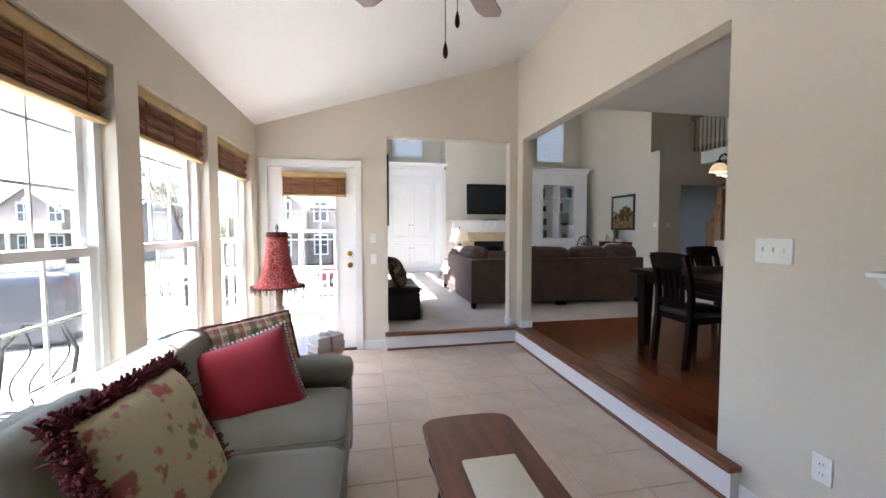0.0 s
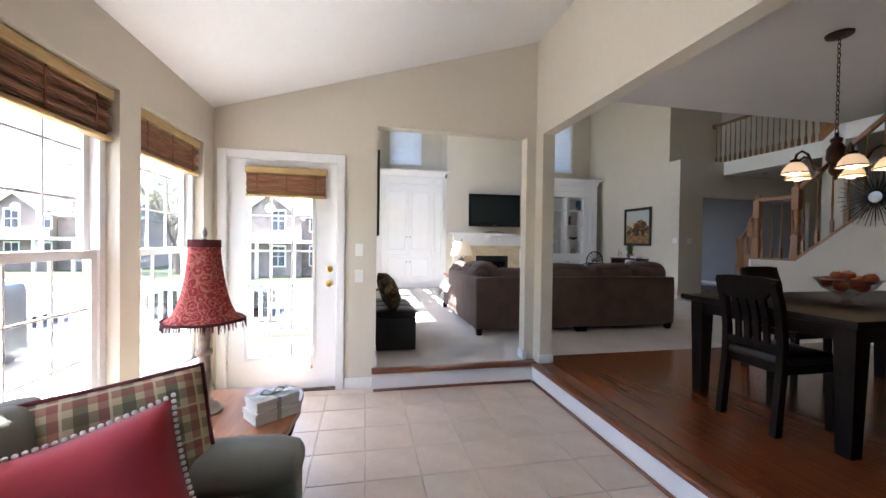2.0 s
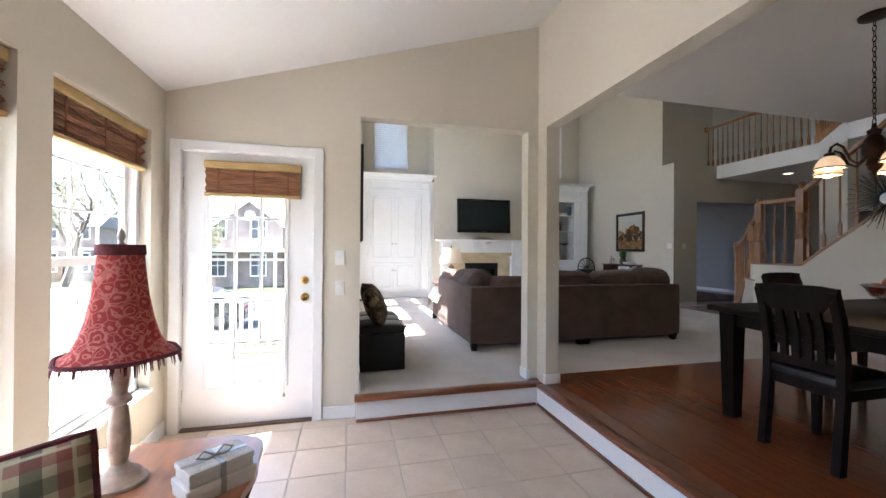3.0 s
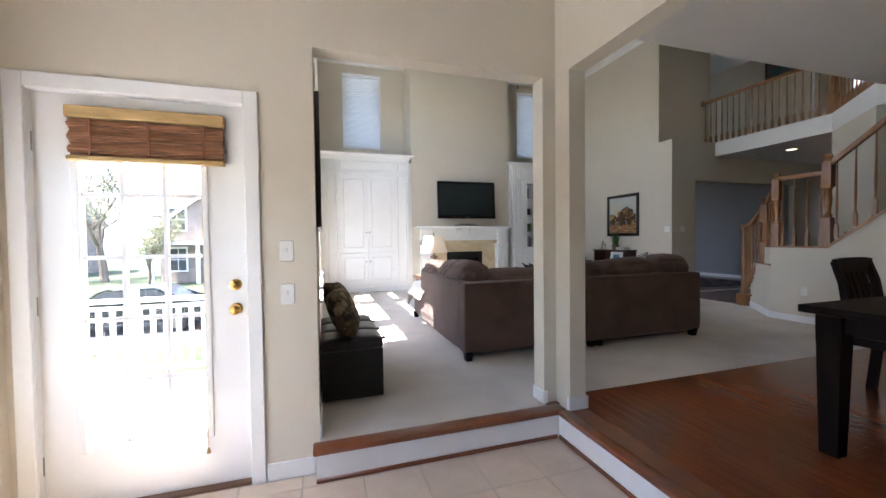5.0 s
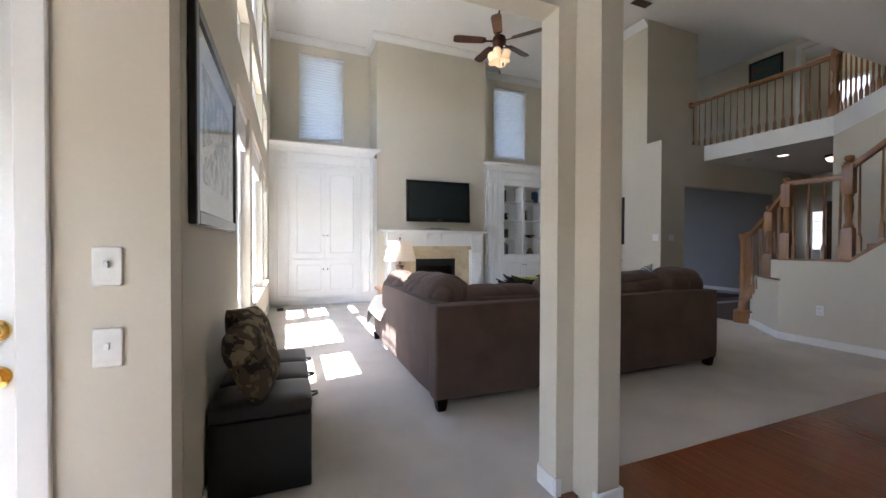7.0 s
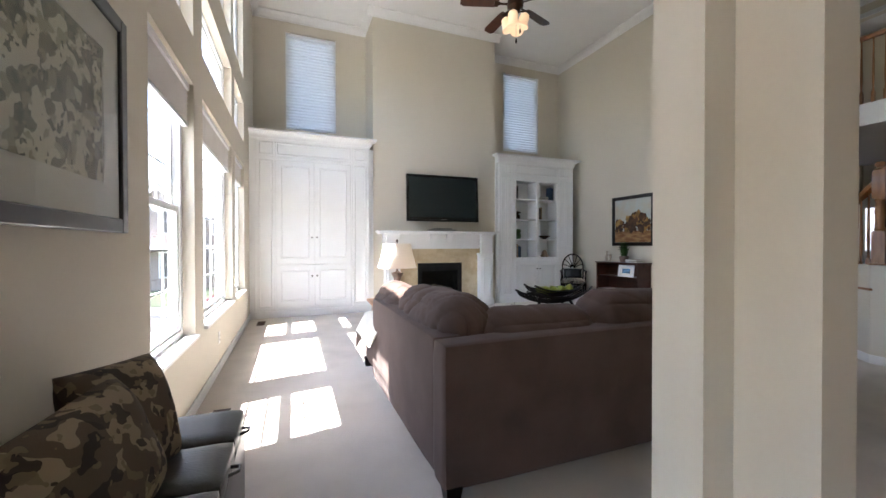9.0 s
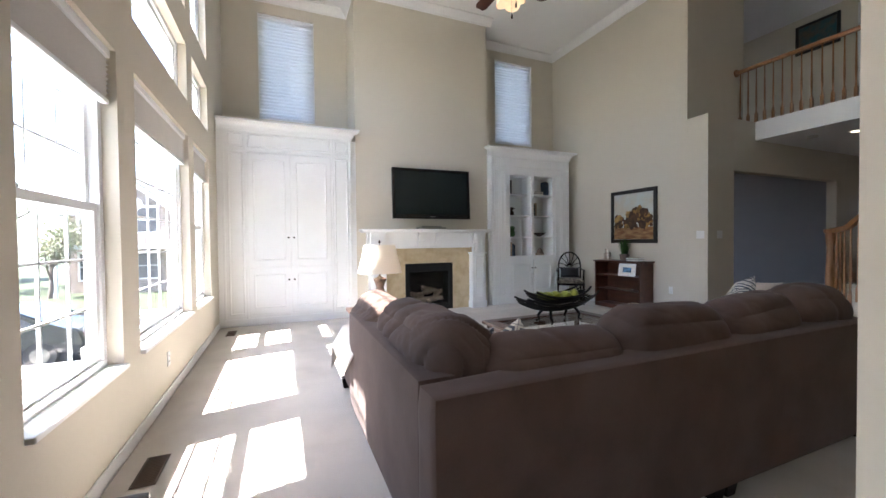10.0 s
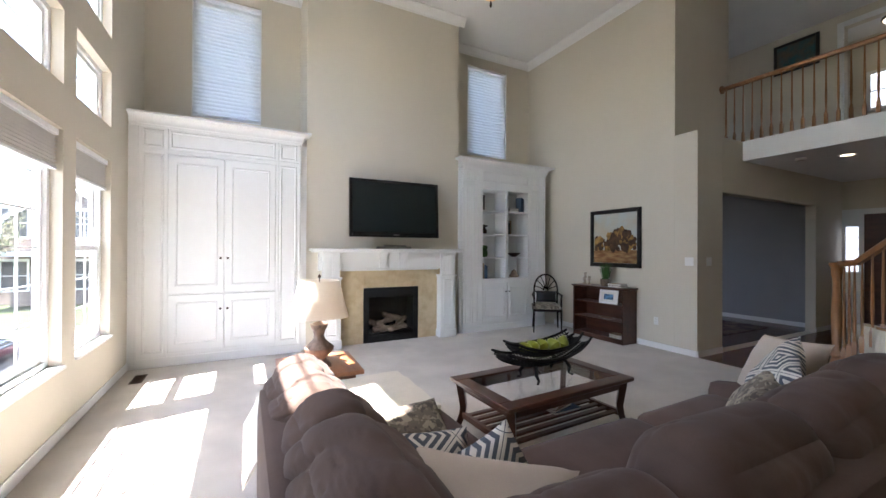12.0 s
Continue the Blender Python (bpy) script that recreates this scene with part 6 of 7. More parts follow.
part("pot", bm, LAMPWOOD, pl, "brown pot")
bm = B()
rnd = random.Random(2)
for i in range(150):
    a, r = rnd.uniform(0, 6.28), rnd.uniform(0, 0.055)
    h, o = rnd.uniform(0.16, 0.32), rnd.uniform(0.01, 0.10)
    x, y, c, s = r * math.cos(a), r * math.sin(a), math.cos(a), math.sin(a)
    w = 0.005
    v = [bm.verts.new(p) for p in ((x - s * w, y + c * w, 0.09), (x + s * w, y - c * w, 0.09), (x + c * o * 0.4 + s * w, y + s * o * 0.4 - c * w, 0.09 + h * 0.6), (x + c * o * 0.4 - s * w, y + s * o * 0.4 + c * w, 0.09 + h * 0.6), (x + c * o, y + s * o, 0.09 + h))]
    bm.faces.new(v[:4])
    bm.faces.new((v[3], v[2], v[4]))
part("blades", bm, PLANTGREEN, pl, "long green blades", smooth=False)
for y, h in ((10.52, 0.20), (10.44, 0.14), (10.55, 0.12)):
    vessel("candle_holder", (7.70, y, F + 0.842), [(0, 0), (0.035, 0), (0.03, 0.012), (0.012, 0.03), (0.01, h * 0.5), (0.026, h * 0.55), (0.028, h * 0.6), (0.022, h * 0.6), (0.022, h), (0, h)], LAMPCREAM, "cream carved candle holder with a pillar candle", "candle", 14)

# wheel-back armchair
ac = thing("armchair", (7.30, 11.02, F), "dark wood wheel-back armchair with a patterned seat", "chair", -38)
bm = B()
rounded(bm, 0.50, 0.46, 0.07, 0.03, 6, (0, 0, 0.02), m=pose(0, 0, 0.43))
part("seat", bm, TAUPEPRINT, ac, "patterned upholstered seat")
bm = B()
box(bm, -0.245, 0.245, -0.225, 0.225, 0.36, 0.40, 0.008)
part("seat_frame", bm, ESPRESSO, ac)
for x in (-0.225, 0.225):
    bm = B()
    tube(bm, [(x, -0.205, 0.60), (x, -0.205, 0.38), (x * 1.02, -0.215, 0.0)], [0.014, 0.019, 0.011], 8)
    part("front_leg", bm, ESPRESSO, ac)
    bm = B()
    tube(bm, [(x * 0.9, 0.21, 0.42), (x * 0.95, 0.24, 0.2), (x, 0.30, 0.0)], [0.018, 0.016, 0.012], 8)
    part("back_leg", bm, ESPRESSO, ac)
    bm = B()
    tube(bm, [(x, -0.215, 0.60), (x * 1.08, -0.12, 0.635), (x * 1.05, 0.08, 0.63), (x * 0.9, 0.25, 0.66)], [0.015, 0.018, 0.015, 0.012], 8)
    part("arm", bm, ESPRESSO, ac)
bm = B()
tube(bm, [(0.20, 0.215, 0.42)] + [(0.205 * math.cos(t), 0.24 + 0.06 * math.sin(t), 0.70 + 0.27 * math.sin(t)) for t in [math.pi * k / 14 for k in range(15)]] + [(-0.20, 0.215, 0.42)], 0.014, 8)
tube(bm, [(0.19, 0.245, 0.66), (-0.19, 0.245, 0.66)], 0.011, 8)
part("back_hoop", bm, ESPRESSO, ac)
for k in range(7):
    t = math.pi * (k + 0.5) / 7
    bm = B()
    tube(bm, [(0.03 * math.cos(t), 0.25, 0.68 + 0.03 * math.sin(t)), (0.10 * math.cos(t - 0.12), 0.265, 0.70 + 0.13 * math.sin(t)), (0.195 * math.cos(t), 0.285, 0.70 + 0.255 * math.sin(t))], [0.012, 0.008, 0.008], 6)
    part("spoke", bm, ESPRESSO, ac)
cushion("black_cushion", LEATHER, 0.36, 0.20, 0.10, pose(7.30, 11.02, F) @ pose(0, 0, 0, 0, 0, -38) @ pose(0, 0.15, 0.58, 76), "small black cushion on the armchair", 13)

# floor vents
for x, y, rz in ((1.56, 11.02, 90), (1.535, 7.66, 90)):
    e = thing("floor_vent", (x, y, F), "brown metal floor vent set in the carpet", "vent", rz, "floor vents")
    bm = B()
    for a, b, c, d in ((-0.15, 0.15, -0.055, -0.045), (-0.15, 0.15, 0.045, 0.055), (-0.15, -0.14, -0.045, 0.045), (0.14, 0.15, -0.045, 0.045)):
        box(bm, a, b, c, d, 0.0, 0.006)
    box(bm, -0.14, 0.14, -0.045, 0.045, 0.0, 0.0015)
    part("frame", bm, VENT, e, smooth=False)
    for k in range(16):
        bm = B()
        xx = -0.13 + k * 0.0173
        box(bm, xx - 0.003, xx + 0.003, -0.045, 0.045, 0.0015, 0.0055)
        part("slat", bm, VENT, e, smooth=False)

fan((4.50, 8.72, 4.22), "dark ceiling fan with five walnut blades and lit glass shades", 1.29, 0.66, 20, True)

# ---- dining room things ----
dt = thing("dining_table", (4.84, 3.80, F), "large espresso dining table with square legs", "table")
bm = B()
box(bm, -1.08, 1.08, -0.57, 0.57, 0.725, 0.765, 0.006, 2)
part("tabletop", bm, ESPRESSO, dt)
bm = B()
box(bm, -0.99, 0.99, -0.50, 0.50, 0.63, 0.725)
part("apron", bm, ESPRESSO, dt, smooth=False)
for sx in (-1, 1):
    for sy in (-1, 1):
        bm = B()
        sqlathe(bm, [(0.038, 0.0), (0.052, 0.66), (0.052, 0.725)], (sx * 0.965, sy * 0.475, 0))
        part("leg", bm, ESPRESSO, dt)


def dining_chair(at, rz):
    """Faces local +y; the back is at -y."""
    e = thing("dining_chair", at, "espresso slat-back dining chair with a black seat", "chair", rz, "dining chairs")
    bm = B()
    rounded(bm, 0.41, 0.44, 0.06, 0.02, 6, (0, 0, 0.015), m=pose(0, 0.02, 0.455))
    part("seat", bm, LEATHER, e, "black padded seat")
    bm = B()
    box(bm, -0.195, 0.195, -0.19, 0.22, 0.37, 0.43, 0.004)
    part("seat_frame", bm, ESPRESSO, e)
    for x in (-0.18, 0.18):
        bm = B()
        prism(bm, [(-0.215, 0.42), (-0.165, 0.42), (-0.205, 0.0), (-0.255, 0.0)], "x", x - 0.02, x + 0.02)
        part("back_leg", bm, ESPRESSO, e, smooth=False)
        bm = B()
        prism(bm, [(-0.215, 0.42), (-0.165, 0.42), (-0.17, 0.60), (-0.20, 0.80), (-0.245, 0.93), (-0.285, 0.93), (-0.24, 0.78), (-0.215, 0.60)], "x", x - 0.02, x + 0.02)
        part("back_post", bm, ESPRESSO, e, smooth=False)
        bm = B()
        sqlathe(bm, [(0.017, 0), (0.022, 0.38)], (x, 0.20, 0))
        part("front_leg", bm, ESPRESSO, e)
    bm = B()
    prism(bm, [(-0.20, 0.95), (-0.20, 0.915), (-0.12, 0.815), (0.12, 0.815), (0.20, 0.915), (0.20, 0.95), (0.11, 0.96), (-0.11, 0.96)][::-1], "y", -0.275, -0.245)
    part("crest_rail", bm, ESPRESSO, e, smooth=False)
    bm = B()
    box(bm, -0.16, 0.16, -0.205, -0.18, 0.50, 0.545)
    part("lower_rail", bm, ESPRESSO, e, smooth=False)
    for x, w in ((-0.092, 0.018), (-0.031, 0.020), (0.031, 0.020), (0.092, 0.018)):
        bm = B()
        prism(bm, [(-0.205, 0.53), (-0.185, 0.53), (-0.195, 0.70), (-0.240, 0.86), (-0.263, 0.86), (-0.215, 0.70)], "x", x - w, x + w)
        part("back_slat", bm, ESPRESSO, e, smooth=False)
    return e


dining_chair((3.93, 3.755, F), -90)
dining_chair((5.02, 4.50, F), 180)

fbw = thing("fruit_bowl", (4.47, 3.72, F + 0.765), "clear glass footed bowl of apples", "bowl")
bm = B()
lathe(bm, [(0, 0), (0.075, 0), (0.078, 0.006), (0.03, 0.02), (0.022, 0.045), (0.05, 0.06), (0.13, 0.11), (0.165, 0.17), (0.16, 0.17), (0.125, 0.115), (0.045, 0.066), (0, 0.06)], n=28, cap=False)
part("glass_bowl", bm, SMOKED, fbw, "clear footed glass bowl")
bm = B()
tube(bm, [(0.166 * math.cos(a), 0.166 * math.sin(a), 0.172) for a in [2 * math.pi * k / 28 for k in range(29)]], 0.006, 6)
part("rim", bm, CHROME, fbw)
rnd = random.Random(6)
for i, (x, y, z) in enumerate(((-0.06, 0, 0.125), (0.05, -0.05, 0.125), (0.04, 0.06, 0.125), (-0.05, -0.08, 0.15), (-0.06, 0.08, 0.15), (0.10, 0.0, 0.155), (0.0, 0.0, 0.195), (-0.09, 0.0, 0.19), (0.07, -0.08, 0.18))):
    bm = B()
    lathe(bm, [(0, -0.03), (0.02, -0.036), (0.038, -0.018), (0.041, 0.005), (0.032, 0.028), (0.014, 0.034), (0, 0.026)], n=14, cap=False)
    a = solo("apple", bm, APPLE, "red and gold apple in the bowl", "fruit", pose(4.47 + x, 3.72 + y, F + 0.765 + z, rnd.uniform(-40, 40), rnd.uniform(-40, 40), 0), "apples")
    bm = B()
    tube(bm, [(0, 0, 0.024), (0.003, 0, 0.044)], 0.0018, 5)
    part("stem", bm, LAMPWOOD, a)

ch = thing("chandelier", (4.80, 4.02, 1.975), "bronze chandelier with lit frosted glass shades on a chain", "chandelier")
bm = B()
lathe(bm, [(0, 1.004), (0.085, 1.004), (0.08, 0.985), (0.02, 0.97), (0, 0.97)], n=24, cap=False)
part("canopy", bm, BRONZE, ch)
for k in range(20):
    bm = B()
    z = 0.965 - k * 0.0358
    a = (k % 2) * math.pi / 2
    tube(bm, [(0.010 * math.cos(t) * math.cos(a), 0.010 * math.cos(t) * math.sin(a), z - 0.02 + 0.022 * math.sin(t)) for t in [2 * math.pi * q / 10 for q in range(11)]], 0.0032, 5)
    part("chain_link", bm, BRONZE, ch)
bm = B()
lathe(bm, [(0, 0.25), (0.012, 0.25), (0.014, 0.22), (0.04, 0.20), (0.03, 0.17), (0.055, 0.13), (0.06, 0.05), (0.035, 0.0), (0.045, -0.04), (0.03, -0.07), (0.012, -0.085), (0.018, -0.10), (0, -0.115)], n=20, cap=False)
part("hub", bm, BRONZE, ch)
for k in range(5):
    a = 2 * math.pi * (k + 0.2) / 5
    bm = B()
    tube(bm, [(r, 0, z) for r, z in ((0.04, 0.02), (0.10, -0.03), (0.15, 0.0), (0.19, 0.09), (0.23, 0.115), (0.265, 0.09), (0.275, 0.05))], 0.009, 8)
    lathe(bm, [(0.012, 0.055), (0.03, 0.045), (0.032, 0.02), (0.0, 0.02)], (0.275, 0, 0), 14, False)
    ar = part("arm", bm, BRONZE, ch, m=pose(0, 0, 0, 0, 0, math.degrees(a)))
    bm = B()
    lathe(bm, [(0.028, 0.028), (0.05, 0.012), (0.072, -0.02), (0.086, -0.06), (0.080, -0.06), (0.066, -0.018), (0.03, 0.015)], (0.275, 0, 0), 22, False)
    s = part("glass_shade", bm, GLOWGLASS, ar, "lit amber frosted glass shade")
    bm = B()
    tube(bm, [(0.275 + 0.087 * math.cos(t), 0.087 * math.sin(t), -0.058) for t in [2 * math.pi * q / 24 for q in range(25)]], 0.005, 6)
    part("band", bm, BRONZE, s)
    bm = B()
    lathe(bm, [(0.0, 0.012), (0.014, 0.005), (0.018, -0.012), (0.032, -0.038), (0.034, -0.055), (0.024, -0.074), (0.0, -0.082)], (0.275, 0, 0), 14, False)
    part("bulb", bm, DOMELIGHT, ar, "lit white globe bulb")
for k in range(5):
    a = 2 * math.pi * (k + 0.2) / 5
    ld = new("chandelier_glow", bpy.data.lights.new("chandelier_glow", "POINT"))
    ld.data.energy, ld.data.color, ld.data.shadow_soft_size = 0.25, (1.0, 0.72, 0.42), 0.04
    ld.location = (4.80 + 0.275 * math.cos(a), 4.02 + 0.275 * math.sin(a), 1.905)

sb = thing("starburst_ornament", (7.245, 5.19, 1.96), "black spiky metal starburst on the stair wall", "wall ornament")
bm = B()
lathe(bm, [(0, 0), (0.07, 0), (0.065, 0.02), (0.0, 0.03)], n=20, cap=False)
part("centre", bm, CHROME, sb, "round mirrored centre", m=pose(0, 0, 0, 0, -90))
rnd = random.Random(8)
for k in range(72):
    bm = B()
    a = 2 * math.pi * k / 72
    r = 0.36 if k % 2 else 0.29
    tube(bm, [(-0.008, 0.06 * math.cos(a), 0.06 * math.sin(a)), (-0.012 - 0.02 * (k % 3), r * math.cos(a), r * math.sin(a))], [0.005, 0.003], 5)
    part("spike", bm, IRON, sb, "thin black spike")

# ---- stair, gallery, hall ----
st = thing("staircase", (0, 0, 0), "oak-railed staircase rising behind a knee wall", "staircase", kind="structure")
for k in range(5):
    bm = B()
    z = F + 0.195 * (k + 1)
    y = 7.35 - 0.25 * k
    box(bm, 7.40 + (0.42 if k == 0 else 0.30 if k == 1 else 0.0), 8.95, y - 0.27, y, z - 0.03, z, 0.006)
    part("tread", bm, OAK, st, "oak tread")
    bm = B()
    box(bm, 7.40 + (0.44 if k == 0 else 0.32 if k == 1 else 0.02), 8.95, y - 0.27, y - 0.02, F, z - 0.031)
    part("riser", bm, TRIM, st, "white riser", smooth=False)
for k in range(12):
    z = 1.165 + 0.185 * (k + 1)
    y = 5.98 - 0.235 * k
    bm = B()
    box(bm, 7.381, 8.3, y - 0.26, y, z - 0.22, z, 0.004)
    part("tread", bm, OAK, st, "oak tread")
bm = B()
box(bm, 7.381, 8.95, 5.98, 6.36, 1.0, 1.165)
part("landing", bm, OAK, st, "oak landing", smooth=False)
bm = B()
box(bm, 7.245, 7.395, 6.06, 6.715, 1.15, 1.172, 0.004)
prism(bm, [(7.24, 6.70), (7.65, 7.14), (7.77, 7.05), (7.36, 6.60)], "z", 0.90, 0.922)
part("cap", bm, OAK, st, "thin oak cap")
bm = B()
prism(bm, [(7.265, 6.705), (7.42, 6.868), (7.50, 6.79), (7.34, 6.62)], "z", 0.9, 1.15)
part("knee_step", bm, PAINT, st, smooth=False)
bm = B()
prism(bm, [(6.06, 1.152), (6.06, 1.19), (3.9, 2.95), (3.9, 2.915)], "x", 7.248, 7.392)
part("stringer_cap", bm, OAK, st, "oak stringer cap", smooth=False)


def newel(bm, x, y, z0, z1, w=0.046):
    h = z1 - z0
    sqlathe(bm, [(w, 0.0), (w, h * 0.30), (w * 0.8, h * 0.315)], (x, y, z0))
    lathe(bm, [(w * 0.75, h * 0.31), (w * 0.95, h * 0.33), (w * 0.6, h * 0.36), (w * 0.62, h * 0.40), (w * 0.9, h * 0.50), (w * 0.7, h * 0.60), (w * 0.95, h * 0.62), (w * 0.7, h * 0.64)], (x, y, z0), 14)
    sqlathe(bm, [(w * 0.8, h * 0.63), (w, h * 0.645), (w, h * 0.90), (w * 0.75, h * 0.915)], (x, y, z0))
    lathe(bm, [(w * 0.7, h * 0.91), (w * 1.05, h * 0.925), (w * 0.6, h * 0.94), (w * 0.95, h * 0.965), (w * 0.8, h * 0.99), (0.002, h)], (x, y, z0), 14)


def baluster(bm, x, y, z0, z1):
    h = z1 - z0
    sqlathe(bm, [(0.017, 0.0), (0.017, h * 0.16), (0.011, h * 0.18)], (x, y, z0))
    lathe(bm, [(0.010, h * 0.17), (0.016, h * 0.19), (0.010, h * 0.22), (0.014, h * 0.40), (0.0075, h)], (x, y, z0), 8)


def handrail(bm, pts):
    for a, b in zip(pts, pts[1:]):
        a, b = Vector(a), Vector(b)
        d = b - a
        m = Matrix.Translation(a) @ d.to_track_quat("X", "Z").to_matrix().to_4x4()
        prof = [(-0.026, -0.028), (0.026, -0.028), (0.031, -0.006), (0.031, 0.012), (0.018, 0.028), (-0.018, 0.028), (-0.031, 0.012), (-0.031, -0.006)]
        ring_skin(bm, [[m @ Vector((x, u, v)) for u, v in prof] for x in (-0.01, d.length + 0.01)])


def rail_run(e, pts, foot, n, name="baluster"):
    """Handrail through pts with n balusters a stretch down to foot heights."""
    bm = B()
    handrail(bm, pts)
    part("handrail", bm, OAK, e, "honey oak handrail", smooth=False)
    for (a, b), (f0, f1), k in zip(zip(pts, pts[1:]), zip(foot, foot[1:]), n):
        for i in range(k):
            t = (i + 0.5) / k
            bm = B()
            x, y, z = (a[q] + (b[q] - a[q]) * t for q in range(3))
            baluster(bm, x, y, f0 + (f1 - f0) * t, z - 0.02)
            part(name, bm, OAK, e)


sr = thing("stair_railing", (0, 0, 0), "honey oak stair railing with turned balusters and newels", "railing")
for x, y, z0, z1 in ((7.32, 6.655, 1.172, 2.16), (7.32, 6.10, 1.165, 2.31), (7.60, 6.98, 0.92, 1.86)):
    bm = B()
    newel(bm, x, y, z0, z1)
    part("newel_post", bm, OAK, sr, "turned oak newel post")
bm = B()
lathe(bm, [(0.11, 0), (0.11, 0.17), (0.095, 0.18), (0.06, 0.19), (0.05, 0.30), (0.038, 0.33), (0.052, 0.36), (0.034, 0.40), (0.045, 0.75), (0.032, 1.10), (0.045, 1.20), (0.045, 1.25), (0.06, 1.27), (0.06, 1.30), (0, 1.31)], (7.92, 7.48, F), 18, False)
part("newel_post", bm, OAK, sr, "round starting newel")
rail_run(sr, [(7.32, 6.655, 2.08), (7.32, 6.10, 2.08)], (1.172, 1.172), (4,))
rail_run(sr, [(7.32, 6.10, 2.16), (7.32, 3.9, 3.95)], (1.20, 2.97), (13,))
rail_run(sr, [(7.92, 7.48, 1.47), (7.80, 7.30, 1.50), (7.60, 6.98, 1.76), (7.32, 6.655, 2.0)], (F + 0.195, 0.60, 0.92, 1.15), (4, 4, 4))

gr = thing("gallery_railing", (0, 0, 0), "honey oak gallery railing with turned balusters", "railing")
rail_run(gr, [(9.07, 9.12, 4.08), (9.07, 6.97, 4.08)], (3.206, 3.206), (19,))
rail_run(gr, [(9.07, 6.97, 4.08), (8.10, 6.03, 4.08), (8.10, 3.4, 4.08)], (3.206, 3.206, 3.206), (11, 18))
for x, y in ((9.07, 6.95), (8.10, 6.02)):
    bm = B()
    newel(bm, x, y, 3.206, 4.25)
    part("newel_post", bm, OAK, gr, "turned oak newel post")
bm = B()
lathe(bm, [(0, 0), (0.06, 0), (0.06, 0.02), (0, 0.025)], n=16, cap=False)
part("rosette", bm, OAK, gr, m=pose(9.07, 9.129, 4.08, 90))
bm = B()
prism(bm, [(9.02, 6.95), (8.02, 6.0), (8.11, 5.92), (9.12, 6.87)], "z", F, 2.919)
struct("wall_stair_inner", bm, PAINT, "beige wall behind the stair", "wall")

framed("framed_print", (11.299, 9.04, 5.11), -90, 0.64, 0.54, TEALART, "teal print in a dark frame on the gallery wall", 0.05, 0.0)
bm = B()
for a, b, c, d in ((8.42, 8.50, 3.206, 5.38), (7.27, 7.35, 3.206, 5.38), (7.35, 8.42, 5.30, 5.38)):
    box(bm, 11.28, 11.30, a, b, c, d)
struct("door_casing", bm, TRIM, "white casing of an upstairs doorway", "trim")


def downlight(name, at, r, label, lens, dome=False, watts=6):
    e = thing(name, at, label, "ceiling light")
    bm = B()
    if dome:
        lathe(bm, [(0.0, 0), (r, 0), (r * 1.05, -0.03), (r, -0.05), (r * 0.9, -0.05), (0, -0.02)], n=24, cap=False)
    else:
        lathe(bm, [(r * 1.25, 0.0), (r * 1.25, -0.006), (r, -0.008), (r, 0.0)], n=24, cap=False)
    part("trim_ring", bm, BRONZE if dome else TRIM, e)
    bm = B()
    lathe(bm, [(r * 0.95, -0.045 if dome else -0.004), (r * 0.7, -0.10 if dome else -0.003), (0.0, -0.125 if dome else -0.003)], n=24, cap=False)
    part("lens", bm, lens, e, "lit glass lens")


downlight("recessed_light", (9.80, 7.95, 2.918), 0.075, "lit recessed ceiling light", DOMELIGHT)
downlight("flush_light", (10.6, 7.55, 2.918), 0.17, "lit bronze flush ceiling light", DOMELIGHT, True)
downlight("recessed_light", (7.85, 8.0, TOP - 0.003), 0.06, "lit recessed ceiling light", DOMELIGHT)
bm = B()
box(bm, 7.2, 7.55, 8.75, 8.9, TOP - 0.012, TOP - 0.001)
solo("ceiling_vent", bm, VENT, "grey ceiling vent grille", "vent", smooth=False)
bm = B()
lathe(bm, [(0, 0), (0.065, 0), (0.06, -0.025), (0, -0.03)], (9.55, 8.35, 2.919), 18, False)
solo("smoke_detector", bm, MATBOARD, "round cream smoke detector", "detector")

fd = thing("door_2", (12.6, 8.35, F), "dark entrance door with a bright glazed sidelight", "door", kind="structure")
bm = B()
for a, b, c, d in ((-0.62, -0.52, 0, 2.2), (0.18, 0.25, 0, 2.2), (0.42, 0.49, 0, 2.2), (-0.52, 0.42, 2.1, 2.2), (0.25, 0.42, 0.0, 1.05), (0.25, 0.42, 1.88, 2.1)):
    box(bm, -0.03, -0.002, a, b, c, d)
part("casing", bm, TRIM, fd, smooth=False)
bm = B()
box(bm, -0.025, -0.003, -0.52, 0.18, 0.0, 2.1)
part("leaf", bm, WALNUT, fd, "dark panelled leaf", smooth=False)
# the wall behind is solid: this pane's emission stands in for daylight
bm = B()
box(bm, -0.012, -0.003, 0.25, 0.42, 1.05, 1.88)
part("sidelight_pane", bm, pm("glowing_obscure_glass", (0.85, 0.9, 1.0), 0.4, emit=0.16), fd, "obscure glass glowing in place of daylight", smooth=False)
bm = B()
for k in range(1, 4):
    box(bm, -0.018, -0.013, 0.25, 0.42, 1.05 + 0.2075 * k - 0.008, 1.05 + 0.2075 * k + 0.008)
part("glazing_bar", bm, TRIM, fd, smooth=False)
uw = thing("window_17", (XFAR, 7.55, 0), "bright upstairs bedroom window", "window", kind="structure")
bm = B()
# emissive sheet on the closed far wall, imitating a daylit window
box(bm, -0.010, -0.002, 0.35, 0.9, 4.2, 4.80)
part("pane", bm, pm("glowing_upstairs_pane", (0.8, 0.88, 1.0), 0.3, emit=0.22), uw, "pane with daylight put in as emission", smooth=False)
bm = B()
